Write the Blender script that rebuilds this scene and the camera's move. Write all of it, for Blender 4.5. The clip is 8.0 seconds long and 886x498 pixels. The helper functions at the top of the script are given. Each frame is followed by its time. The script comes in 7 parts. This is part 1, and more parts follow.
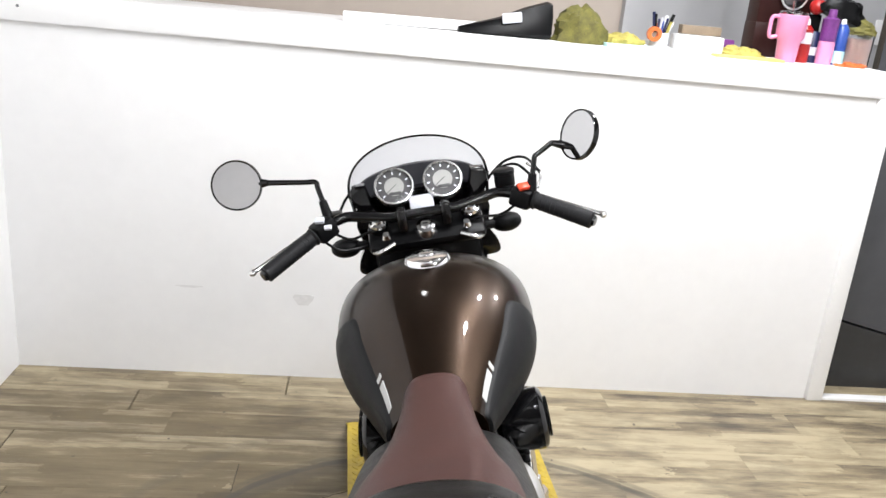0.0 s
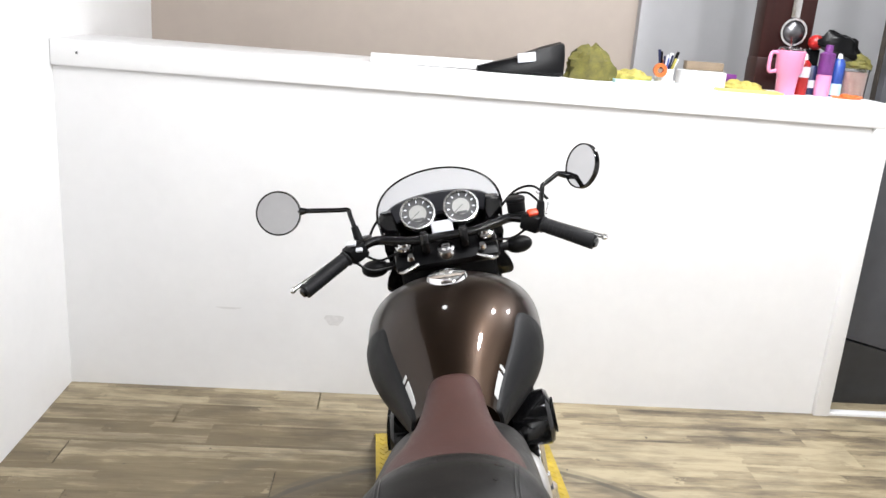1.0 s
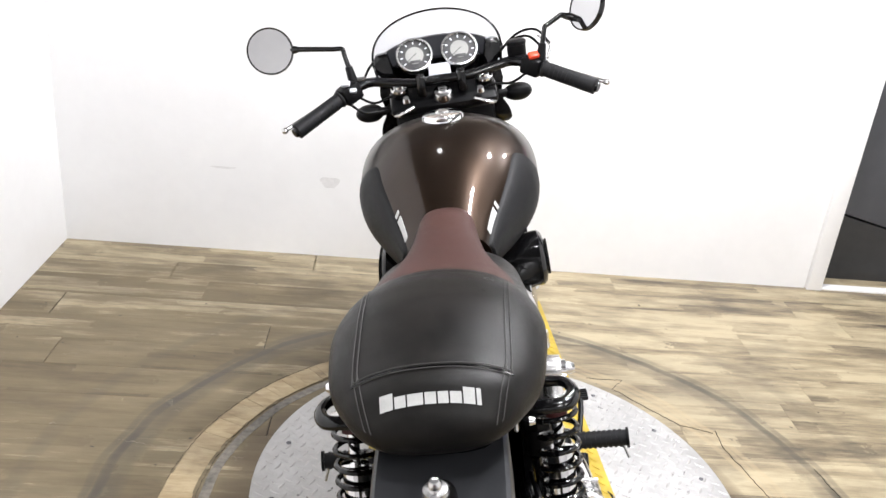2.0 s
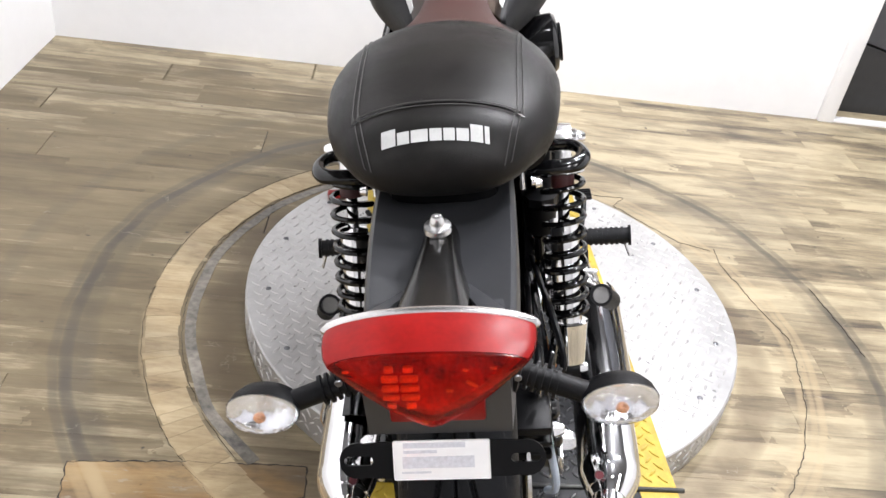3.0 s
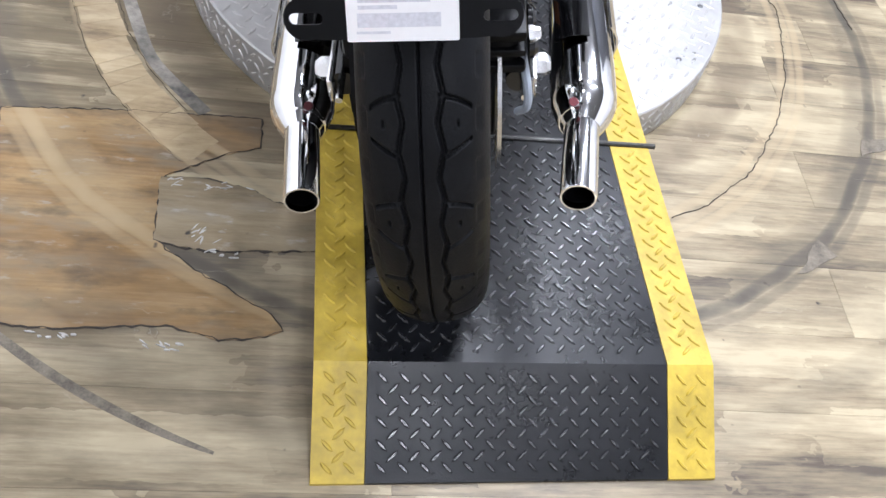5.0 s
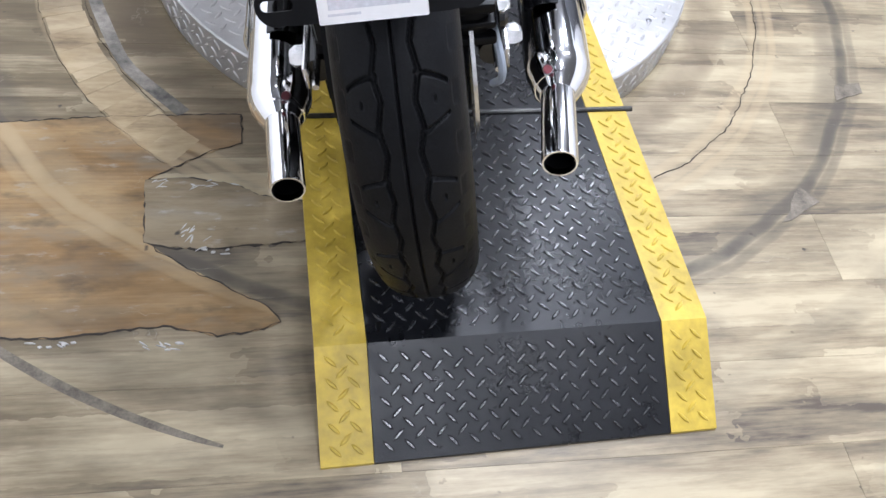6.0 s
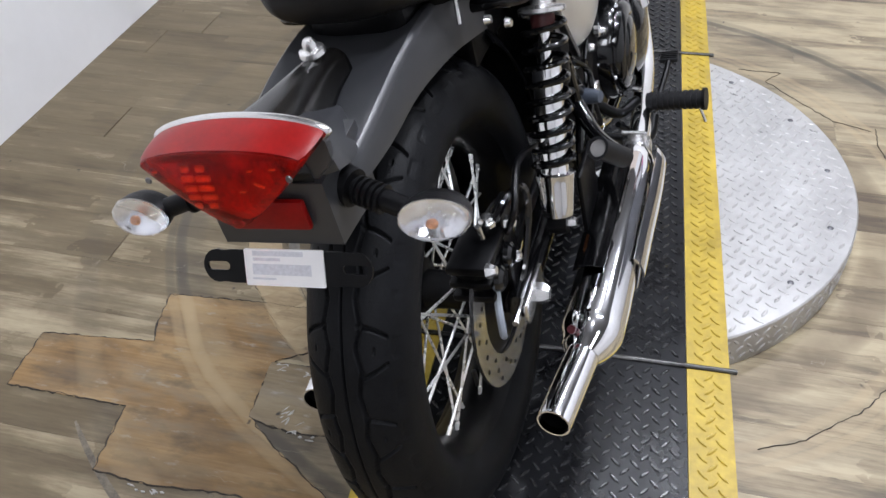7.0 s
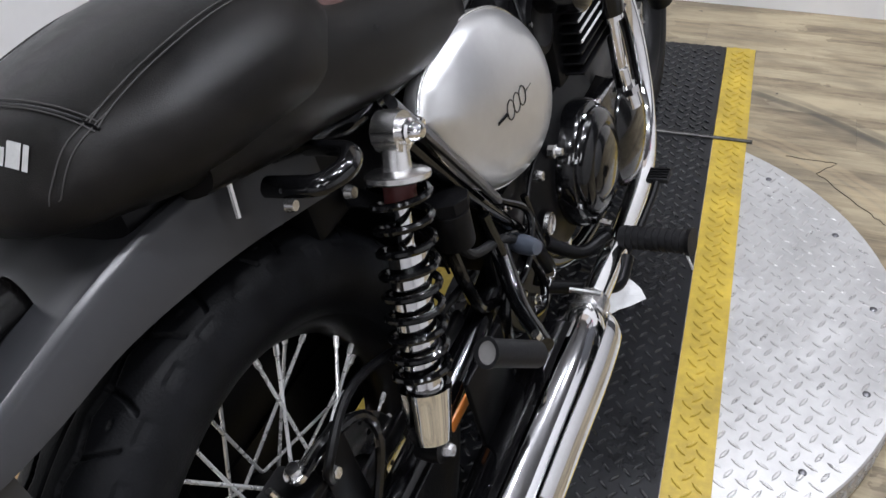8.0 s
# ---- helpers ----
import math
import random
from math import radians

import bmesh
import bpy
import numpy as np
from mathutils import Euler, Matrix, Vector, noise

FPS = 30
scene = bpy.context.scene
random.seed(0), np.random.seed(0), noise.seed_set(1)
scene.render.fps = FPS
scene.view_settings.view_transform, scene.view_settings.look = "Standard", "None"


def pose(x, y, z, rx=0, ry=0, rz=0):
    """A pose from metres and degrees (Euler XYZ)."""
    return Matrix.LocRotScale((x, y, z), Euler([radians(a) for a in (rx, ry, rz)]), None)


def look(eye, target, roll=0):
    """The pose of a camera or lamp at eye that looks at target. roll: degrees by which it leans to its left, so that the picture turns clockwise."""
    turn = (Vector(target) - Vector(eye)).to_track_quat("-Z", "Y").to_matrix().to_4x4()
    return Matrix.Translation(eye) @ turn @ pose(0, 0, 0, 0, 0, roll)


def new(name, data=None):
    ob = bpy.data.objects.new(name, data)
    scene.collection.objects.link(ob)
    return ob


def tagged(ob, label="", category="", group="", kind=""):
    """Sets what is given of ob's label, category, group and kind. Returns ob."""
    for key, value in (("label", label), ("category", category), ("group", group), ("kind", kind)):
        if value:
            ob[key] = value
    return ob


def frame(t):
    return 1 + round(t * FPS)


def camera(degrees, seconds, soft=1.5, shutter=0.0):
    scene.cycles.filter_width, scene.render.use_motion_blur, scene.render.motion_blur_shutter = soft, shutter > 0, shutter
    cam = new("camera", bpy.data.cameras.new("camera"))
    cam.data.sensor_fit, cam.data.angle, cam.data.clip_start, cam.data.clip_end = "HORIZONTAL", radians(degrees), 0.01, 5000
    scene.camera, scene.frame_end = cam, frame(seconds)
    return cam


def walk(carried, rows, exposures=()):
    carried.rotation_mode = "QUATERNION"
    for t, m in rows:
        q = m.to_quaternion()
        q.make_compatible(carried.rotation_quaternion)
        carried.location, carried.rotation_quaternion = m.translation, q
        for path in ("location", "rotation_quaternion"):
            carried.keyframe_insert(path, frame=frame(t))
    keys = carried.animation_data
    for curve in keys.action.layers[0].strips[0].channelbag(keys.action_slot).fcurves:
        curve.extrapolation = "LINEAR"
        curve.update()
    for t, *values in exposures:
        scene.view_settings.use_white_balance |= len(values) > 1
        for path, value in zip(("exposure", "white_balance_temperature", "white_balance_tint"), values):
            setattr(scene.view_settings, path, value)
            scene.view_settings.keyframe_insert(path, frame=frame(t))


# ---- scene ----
cam = camera(56.0, 8.0)
PATH = [
    (0, (0.1378, 0.3054, 1.5113), (0.3253, 2.1807, 0.8925), 5.1),
    (0.5, (0.1180, 0.1289, 1.5629), (0.2241, 2.0290, 1.0026), 3.7),
    (1, (0.1349, 0.0972, 1.5599), (0.2588, 1.9952, 1.0006), 4.2),
    (1.2, (0.1388, 0.0922, 1.5460), (0.2687, 1.9903, 0.9837), 4.7),
    (2.3, (0.1597, 0.0912, 1.4052), (0.3044, 1.8514, 0.5038), 6.5),
    (2.5, (0.1607, 0.0902, 1.3774), (0.3193, 1.8237, 0.4254), 7.8),
    (3, (0.1607, 0.0853, 1.3199), (0.3332, 1.7156, 0.2033), 8.7),
    (3.5, (0.1676, 0.0853, 1.2545), (0.3828, 1.5887, -0.0218), 10.9),
    (4, (0.1765, 0.0783, 1.2039), (0.4244, 1.4568, -0.2013), 12.6),
    (4.5, (0.1815, 0.0684, 1.1712), (0.4542, 1.3447, -0.3223), 13.8),
    (4.7, (0.1854, 0.0674, 1.1612), (0.4750, 1.2991, -0.3659), 14.5),
    (5.8, (0.1864, 0.0536, 1.1305), (0.5286, 1.1652, -0.4760), 15),
    (6, (0.1845, 0.0496, 1.1533), (0.5147, 1.1940, -0.4334), 11.7),
    (6.5, (0.2965, 0.0486, 1.2158), (0.3501, 1.3883, -0.2469), -1.1),
    (6.8, (0.5048, 0.0466, 1.2842), (0.2568, 1.4429, -0.1031), -2.1),
    (7, (0.5474, 0.0694, 1.2852), (0.1626, 1.4915, -0.0426), -2.2),
    (7.5, (0.6446, 0.2757, 1.2654), (0.0724, 1.6601, -0.0347), -1.9),
    (8, (0.7081, 0.5206, 1.2485), (0.1170, 1.8891, -0.0585), -4.6),
]
EXPOSE = [(0, 0.16, 6500, 10), (1.2, 0.16, 6500, 10), (2.3, 0.46, 6500, 12), (4.5, 0.52, 6000, 13), (6.0, 0.40, 5800, 13), (6.5, 0.18, 5900, 13), (7.0, -0.10, 6050, 13), (8.0, -0.38, 6150, 13)]
walk(cam, [(t, look(eye, target, roll)) for t, eye, target, roll in PATH], EXPOSE)

# ---- world and lamps ----
world = bpy.data.worlds.new("shop_air")
scene.world = world
world.use_nodes = True
world.node_tree.nodes["Background"].inputs[0].default_value = (0.8, 0.86, 1.0, 1)
world.node_tree.nodes["Background"].inputs[1].default_value = 0.05


def area_lamp(name, place, size, power, colour=(1, 0.97, 0.93), aim=None):
    data = bpy.data.lights.new(name, "AREA")
    data.shape, data.size, data.size_y = "RECTANGLE", size[0], size[1]
    data.energy, data.color = power, colour
    ob = new(name, data)
    ob.matrix_world = look(place, aim or (place[0], place[1] + 0.001, 0))
    return ob


# Unseen fill panels, added to light the bike from behind and from the right.
FILL_PANELS = [(0.75, -1.30, 20), (1.7, -0.6, 12)]
for px_, py_, pw_ in FILL_PANELS:
    area_lamp("fill_panel_light", (px_, py_, 2.70), (0.30, 1.15), pw_, (0.97, 0.98, 1.0))
# The last downlight is added fill for the left floor.
SPOTS = [(-0.2, 2.78, 3), (0.72, 2.05, 54), (1.72, 2.95, 60), (1.05, 2.62, 40), (1.45, 1.55, 60), (0.95, 1.35, 66), (0.42, 0.55, 50), (-0.18, 0.95, 5)]
for sx_, sy_, pw_ in SPOTS:
    data = bpy.data.lights.new("downlight_bulb", "POINT")
    data.energy, data.shadow_soft_size, data.color = pw_, 0.05, (0.97, 0.98, 1.0)
    new("downlight_bulb", data).location = (sx_, sy_, 2.64)


# ---- materials ----
def material(name, colour, rough=0.5, metal=0.0, vary=0.15, scale=18.0, bump=0.0, bump_scale=220.0, coat=0.0,
             second=None, rough_vary=0.1, stretch=(1, 1, 1), island=0.0, each=0.0, spec=0.5):
    """A surface with two scales of variation in colour and gloss and a fine relief."""
    m = bpy.data.materials.new(name)
    m.use_nodes = True
    nt = m.node_tree
    b = nt.nodes["Principled BSDF"]
    b.inputs["Roughness"].default_value, b.inputs["Metallic"].default_value = rough, metal
    b.inputs["Coat Weight"].default_value, b.inputs["Coat Roughness"].default_value = coat, 0.03
    b.inputs["Specular IOR Level"].default_value = spec
    co = nt.nodes.new("ShaderNodeTexCoord")
    mp = nt.nodes.new("ShaderNodeMapping")
    mp.inputs["Scale"].default_value = stretch
    nt.links.new(co.outputs["Object"], mp.inputs["Vector"])
    n1, n2 = nt.nodes.new("ShaderNodeTexNoise"), nt.nodes.new("ShaderNodeTexNoise")
    for n, s, d in ((n1, scale, 4), (n2, scale * 7.3, 3)):
        n.inputs["Scale"].default_value, n.inputs["Detail"].default_value = s, d
        nt.links.new(mp.outputs[0], n.inputs["Vector"])
    mix = nt.nodes.new("ShaderNodeMath")
    mix.operation = "MULTIPLY_ADD"
    mix.inputs[1].default_value = 0.35
    nt.links.new(n2.outputs["Fac"], mix.inputs[0])
    half = nt.nodes.new("ShaderNodeMath")
    half.operation = "MULTIPLY"
    half.inputs[1].default_value = 0.65
    nt.links.new(n1.outputs["Fac"], half.inputs[0])
    nt.links.new(half.outputs[0], mix.inputs[2])
    ramp = nt.nodes.new("ShaderNodeValToRGB")
    dark = tuple(c * (1 - vary) for c in colour)
    light = tuple(min(1, c * (1 + vary)) for c in (second or colour))
    ramp.color_ramp.elements[0].position, ramp.color_ramp.elements[1].position = 0.33, 0.67
    ramp.color_ramp.elements[0].color, ramp.color_ramp.elements[1].color = (*dark, 1), (*light, 1)
    nt.links.new(mix.outputs[0], ramp.inputs[0])
    out = ramp.outputs[0]
    if each or island:
        src = nt.nodes.new("ShaderNodeObjectInfo").outputs["Random"] if each else nt.nodes.new("ShaderNodeNewGeometry").outputs["Random Per Island"]
        mr = nt.nodes.new("ShaderNodeMapRange")
        mr.inputs["To Min"].default_value, mr.inputs["To Max"].default_value = 1 - (each or island), 1 + (each or island)
        nt.links.new(src, mr.inputs["Value"])
        hs = nt.nodes.new("ShaderNodeHueSaturation")
        nt.links.new(out, hs.inputs["Color"])
        nt.links.new(mr.outputs[0], hs.inputs["Value"])
        out = hs.outputs[0]
    nt.links.new(out, b.inputs["Base Color"])
    rr = nt.nodes.new("ShaderNodeMapRange")
    rr.inputs["From Min"].default_value, rr.inputs["From Max"].default_value = 0.3, 0.7
    rr.inputs["To Min"].default_value, rr.inputs["To Max"].default_value = max(0.02, rough * (1 - rough_vary)), min(1, rough * (1 + rough_vary))
    nt.links.new(mix.outputs[0], rr.inputs["Value"])
    nt.links.new(rr.outputs[0], b.inputs["Roughness"])
    if bump:
        nb, bp = nt.nodes.new("ShaderNodeTexNoise"), nt.nodes.new("ShaderNodeBump")
        nb.inputs["Scale"].default_value, nb.inputs["Detail"].default_value = bump_scale, 5
        nt.links.new(mp.outputs[0], nb.inputs["Vector"])
        bp.inputs["Strength"].default_value, bp.inputs["Distance"].default_value = bump, 0.002
        nt.links.new(nb.outputs["Fac"], bp.inputs["Height"])
        nt.links.new(bp.outputs[0], b.inputs["Normal"])
    return m


def clear(name, colour, rough=0.02, ior=1.49, coat=0.0):
    m = bpy.data.materials.new(name)
    m.use_nodes = True
    b = m.node_tree.nodes["Principled BSDF"]
    b.inputs["Base Color"].default_value = (*colour, 1)
    b.inputs["Transmission Weight"].default_value, b.inputs["Roughness"].default_value, b.inputs["IOR"].default_value = 1.0, rough, ior
    b.inputs["Coat Weight"].default_value, b.inputs["Coat Roughness"].default_value = coat, 0.02
    return m


def glow(name, colour, strength):
    m = bpy.data.materials.new(name)
    m.use_nodes = True
    b = m.node_tree.nodes["Principled BSDF"]
    b.inputs["Base Color"].default_value = (*colour, 1)
    b.inputs["Emission Color"].default_value, b.inputs["Emission Strength"].default_value = (*colour, 1), strength
    return m


BLACK_GLOSS = material("gloss_black_enamel", (0.002, 0.002, 0.0023), 0.13, vary=0.2, coat=0.15, rough_vary=0.4, spec=0.4)
BLACK_SATIN = material("satin_black_paint", (0.002, 0.002, 0.0024), 0.36, spec=0.15, vary=0.25, bump=0.05)
BLACK_PLASTIC = material("black_moulded_plastic", (0.0028, 0.0028, 0.0033), 0.42, spec=0.15, vary=0.2, bump=0.12, bump_scale=600)
FENDER_BLACK = material("dark_grey_mudguard_plastic", (0.0270, 0.0278, 0.0304), 0.33, spec=0.5, vary=0.06, bump=0.02, bump_scale=900, rough_vary=0.03)
SPINE_GLOSS = material("dark_bronze_black_paint", (0.0040, 0.0036, 0.0034), 0.20, vary=0.1, spec=0.32)
RUBBER = material("tyre_rubber", (0.0048, 0.0051, 0.0060), 0.46, spec=0.11, vary=0.25, scale=30, bump=0.25, bump_scale=400)
GRIP_RUBBER = material("grip_rubber", (0.007, 0.007, 0.008), 0.6, spec=0.25, vary=0.2, bump=0.2)
PAD_RUBBER = material("knee_pad_rubber", (0.005, 0.005, 0.0055), 0.5, spec=0.2, vary=0.15, bump=0.2, bump_scale=700)
CHROME = material("polished_chrome", (0.86, 0.86, 0.87), 0.06, 1.0, vary=0.03, rough_vary=0.5)
STEEL = material("bright_zinc_steel", (0.72, 0.715, 0.71), 0.25, 1.0, vary=0.1, bump=0.05)
DARK_STEEL = material("dark_steel", (0.16, 0.16, 0.17), 0.35, 1.0, vary=0.3, bump=0.1)
ALU = material("brushed_silver_cover", (0.62, 0.62, 0.62), 0.34, 0.85, vary=0.05, scale=9, bump=0.04, bump_scale=500, coat=0.3)
TANK_PAINT = material("brown_metallic_paint", (0.0190, 0.0100, 0.0049), 0.33, 0.9, vary=0.10, scale=900, coat=0.4, rough_vary=0.05)
SEAT_BLACK = material("black_seat_vinyl", (0.0020, 0.0020, 0.0020), 0.37, vary=0.4, spec=0.155, scale=7, bump=0.2, bump_scale=900, second=(0.0072, 0.0064, 0.0057), rough_vary=0.3)
SEAT_BROWN = material("oxblood_brown_vinyl", (0.046, 0.019, 0.0155), 0.44, spec=0.28, vary=0.14, scale=14, bump=0.3, bump_scale=900)
THREAD = material("grey_stitching", (0.035, 0.033, 0.031), 0.7, vary=0.1)
PRINT_WHITE = material("white_print", (0.42, 0.42, 0.41), 0.5, vary=0.1, scale=60)
RED_PLASTIC = material("red_plastic", (0.30, 0.010, 0.009), 0.3, vary=0.2)
ORANGE_SWITCH = material("red_orange_switch", (0.75, 0.06, 0.02), 0.35, vary=0.05)
RED_LENS = clear("red_lens", (0.90, 0.030, 0.013), 0.22, 1.22)
RED_LENS.node_tree.nodes["Principled BSDF"].inputs["Transmission Weight"].default_value = 0.99
RED_FROST = material("frosted_red_lens", (0.185, 0.0042, 0.0036), 0.32, vary=0.2, scale=30, spec=0.16)
SPOKE = material("bright_plated_spoke", (0.85, 0.85, 0.84), 0.28, 0.6, vary=0.08)
CLEAR_LENS = clear("clear_lens", (0.97, 0.98, 1.0), 0.10, 1.45, 0.5)
SIGNAL_LENS = clear("ribbed_clear_lens", (0.96, 0.97, 1.0), 0.05, 1.22, 0.6)
SIGNAL_LENS.node_tree.nodes["Principled BSDF"].inputs["Transmission Weight"].default_value = 0.96
SCREEN_CLEAR = clear("tinted_screen", (0.78, 0.79, 0.82), 0.0, 1.06)
GLASS = clear("gauge_glass", (1, 1, 1), 0.0, 1.3)
AMBER = material("amber_bulb", (0.62, 0.27, 0.12), 0.35, vary=0.2, scale=200)
REFLECTOR = material("silvered_reflector", (0.93, 0.94, 0.97), 0.10, 0.95, vary=0.06, scale=200, bump=1.0, bump_scale=75)
RED_REFLECT = material("red_tail_reflector", (0.42, 0.030, 0.013), 0.3, 0.2, vary=0.8, scale=38, bump=0.6, bump_scale=200)
FACET_GLINT = material("orange_facet_glint", (1.0, 0.44, 0.13), 0.3, 0.0, vary=0.4, scale=120)
MIRROR = material("mirror_glass", (0.9, 0.9, 0.9), 0.01, 1.0, vary=0.01, rough_vary=0.1)
DIAL = material("cream_dial", (0.17, 0.169, 0.160), 0.5, vary=0.06)
DIAL_RING = material("dark_dial_ring", (0.014, 0.014, 0.015), 0.45, vary=0.2)
LABEL_WHITE = material("white_label", (0.78, 0.78, 0.78), 0.45, vary=0.03)
LABEL_GREY = material("grey_print_bars", (0.55, 0.56, 0.60), 0.5, vary=0.15, scale=300)
TREAD_PLATE = material("galvanised_tread_plate", (0.50, 0.495, 0.488), 0.36, 0.55, vary=0.16, scale=7, bump=0.08, bump_scale=300, rough_vary=0.25)
TREAD_TOP = material("polished_tread_bars", (0.50, 0.49, 0.48), 0.33, 0.55, vary=0.15, scale=20, rough_vary=0.3)
MAT_BLACK = material("black_tread_mat", (0.0068, 0.0073, 0.0088), 0.30, spec=0.23, vary=0.35, scale=9, bump=0.15, bump_scale=300, rough_vary=0.3)
# Raised bars: lighter and glossier than the mat between them.
MAT_BAR = material("black_tread_bars", (0.0140, 0.0145, 0.0165), 0.26, spec=0.75, vary=0.4, scale=14, bump=0.1, bump_scale=300)
MAT_YELLOW = material("yellow_tread_mat", (0.455, 0.325, 0.034), 0.46, vary=0.28, scale=11, bump=0.15, bump_scale=300)
WALL_WHITE = material("white_painted_wall", (0.80, 0.80, 0.80), 0.42, vary=0.025, scale=3, bump=0.05, bump_scale=60)
TRIM_WHITE = material("white_trim_paint", (0.82, 0.82, 0.82), 0.35, vary=0.02, scale=4)
BEIGE = material("beige_upper_wall", (0.42, 0.36, 0.31), 0.7, vary=0.05, scale=2)
GREY_WALL = material("grey_upper_wall", (0.44, 0.44, 0.45), 0.7, vary=0.04, scale=2)
BOUNCE_PALE = material("pale_bounce_wall", (0.64, 0.64, 0.65), 0.7, vary=0.08, scale=2)
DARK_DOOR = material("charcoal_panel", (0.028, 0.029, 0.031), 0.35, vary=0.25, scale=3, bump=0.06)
CEILING_MAT = material("dark_painted_ceiling", (0.10, 0.10, 0.102), 0.8, vary=0.05, scale=3)
MAHOGANY = material("dark_mahogany", (0.022, 0.006, 0.005), 0.4, spec=0.25, vary=0.3, scale=8, stretch=(1, 1, 0.15))
PINK = material("pink_enamel", (0.72, 0.26, 0.44), 0.35, vary=0.03)
OLIVE = material("olive_cloth", (0.11, 0.10, 0.022), 0.85, vary=0.45, scale=30, bump=0.5, bump_scale=200)
YELLOW_CLOTH = material("yellow_cloth", (0.36, 0.31, 0.075), 0.85, vary=0.35, scale=30, bump=0.5, bump_scale=200)
BLUE_PAPER = material("pale_blue_paper", (0.45, 0.68, 0.74), 0.6, vary=0.05)
PURPLE = material("purple_print", (0.12, 0.025, 0.15), 0.35, vary=0.3)
BLUE = material("blue_plastic", (0.02, 0.06, 0.28), 0.3, vary=0.1)
NAVY = material("navy_print", (0.01, 0.015, 0.06), 0.4, vary=0.1)
ORANGE = material("orange_plastic", (0.55, 0.13, 0.03), 0.4, vary=0.15)
CARD = material("brown_card", (0.20, 0.15, 0.10), 0.7, vary=0.15)
TAN_STICK = material("orange_reflector", (0.85, 0.28, 0.05), 0.3, vary=0.1)
PANEL_GLOW = glow("fill_panel_diffuser", (1, 0.97, 0.93), 6.0)


# ---- mesh helpers ----
def part(name, bm, mat, parent=None, label="", flat=False, soft=False):
    """Links a bmesh as one mesh object, under a thing or a part."""
    bmesh.ops.recalc_face_normals(bm, faces=bm.faces)
    if not flat:
        for f in bm.faces:
            f.smooth = True
        for e in bm.edges:
            if not soft and len(e.link_faces) == 2 and e.calc_face_angle(0) > 0.62:
                e.smooth = False
    me = bpy.data.meshes.new(name)
    bm.to_mesh(me)
    bm.free()
    me.materials.append(mat)
    ob = new(name, me)
    if parent:
        ob.parent = parent
    if label:
        ob["label"] = label
    return ob


def clone(ob, m, parent=None):
    """Another object on the same mesh, set by the matrix m within its parent."""
    o = new(ob.name.split(".")[0], ob.data)
    o.parent = parent or ob.parent
    o.matrix_basis = m
    if "label" in ob:
        o["label"] = ob["label"]
    return o


def root(name, label, category, m=None, group="", kind=""):
    ob = new(name)
    ob.empty_display_size = 0.05
    if m is not None:
        ob.matrix_basis = m
    return tagged(ob, label, category, group, kind)


def add_box(bm, lo, hi, bevel=0.0, m=None, segs=2):
    g = bmesh.ops.create_cube(bm, size=1)
    vs = g["verts"]
    for v in vs:
        v.co = Vector([lo[i] + (v.co[i] + 0.5) * (hi[i] - lo[i]) for i in range(3)])
    if bevel:
        es = list({e for v in vs for e in v.link_edges})
        r = bmesh.ops.bevel(bm, geom=es, offset=bevel, segments=segs, affect="EDGES", profile=0.5)
        vs = list({v for f in r["faces"] for v in f.verts} | {v for v in vs if v.is_valid})
    if m is not None:
        bmesh.ops.transform(bm, matrix=m, verts=vs)
    return bm


def box(lo, hi, bevel=0.0, m=None, segs=2):
    return add_box(bmesh.new(), lo, hi, bevel, m, segs)


def frames_along(pts):
    pts = [Vector(p) for p in pts]
    ts = []
    for i in range(len(pts)):
        a, b = pts[max(0, i - 1)], pts[min(len(pts) - 1, i + 1)]
        ts.append((b - a).normalized())
    n = ts[0].orthogonal().normalized()
    out = []
    for p, t in zip(pts, ts):
        n = (n - t * n.dot(t)).normalized()
        out.append((p, t, n, t.cross(n)))
    return out


def smooth_path(pts, steps=6):
    """Catmull-Rom through the points."""
    pts = [Vector(p) for p in pts]
    if len(pts) < 3:
        return pts
    ext = [2 * pts[0] - pts[1]] + pts + [2 * pts[-1] - pts[-2]]
    out = []
    for i in range(1, len(ext) - 2):
        a, b, c, d = ext[i - 1:i + 3]
        for k in range(steps):
            t = k / steps
            out.append(0.5 * ((2 * b) + (c - a) * t + (2 * a - 5 * b + 4 * c - d) * t * t + (3 * b - 3 * c + d - a) * t ** 3))
    return out + [pts[-1]]


def add_tube(bm, pts, r, seg=12, bend=0, caps=True, squash=1.0):
    """A pipe along the points; r is one radius or one for each point."""
    if bend:
        if not isinstance(r, (int, float)):
            n0 = len(pts)
            rs0 = list(r)
            pts = smooth_path(pts, bend)
            r = [float(np.interp(i / (len(pts) - 1) * (n0 - 1), range(n0), rs0)) for i in range(len(pts))]
        else:
            pts = smooth_path(pts, bend)
    rs = [r] * len(pts) if isinstance(r, (int, float)) else r
    rings = []
    for (p, t, n, b), rad in zip(frames_along(pts), rs):
        rings.append([bm.verts.new(p + n * (rad * math.cos(2 * math.pi * k / seg)) + b * (rad * squash * math.sin(2 * math.pi * k / seg))) for k in range(seg)])
    for a, b in zip(rings, rings[1:]):
        for k in range(seg):
            bm.faces.new((a[k], a[(k + 1) % seg], b[(k + 1) % seg], b[k]))
    if caps:
        bm.faces.new(list(reversed(rings[0])))
        bm.faces.new(rings[-1])
    return bm


def tube(pts, r, seg=12, bend=0, caps=True, squash=1.0):
    return add_tube(bmesh.new(), pts, r, seg, bend, caps, squash)


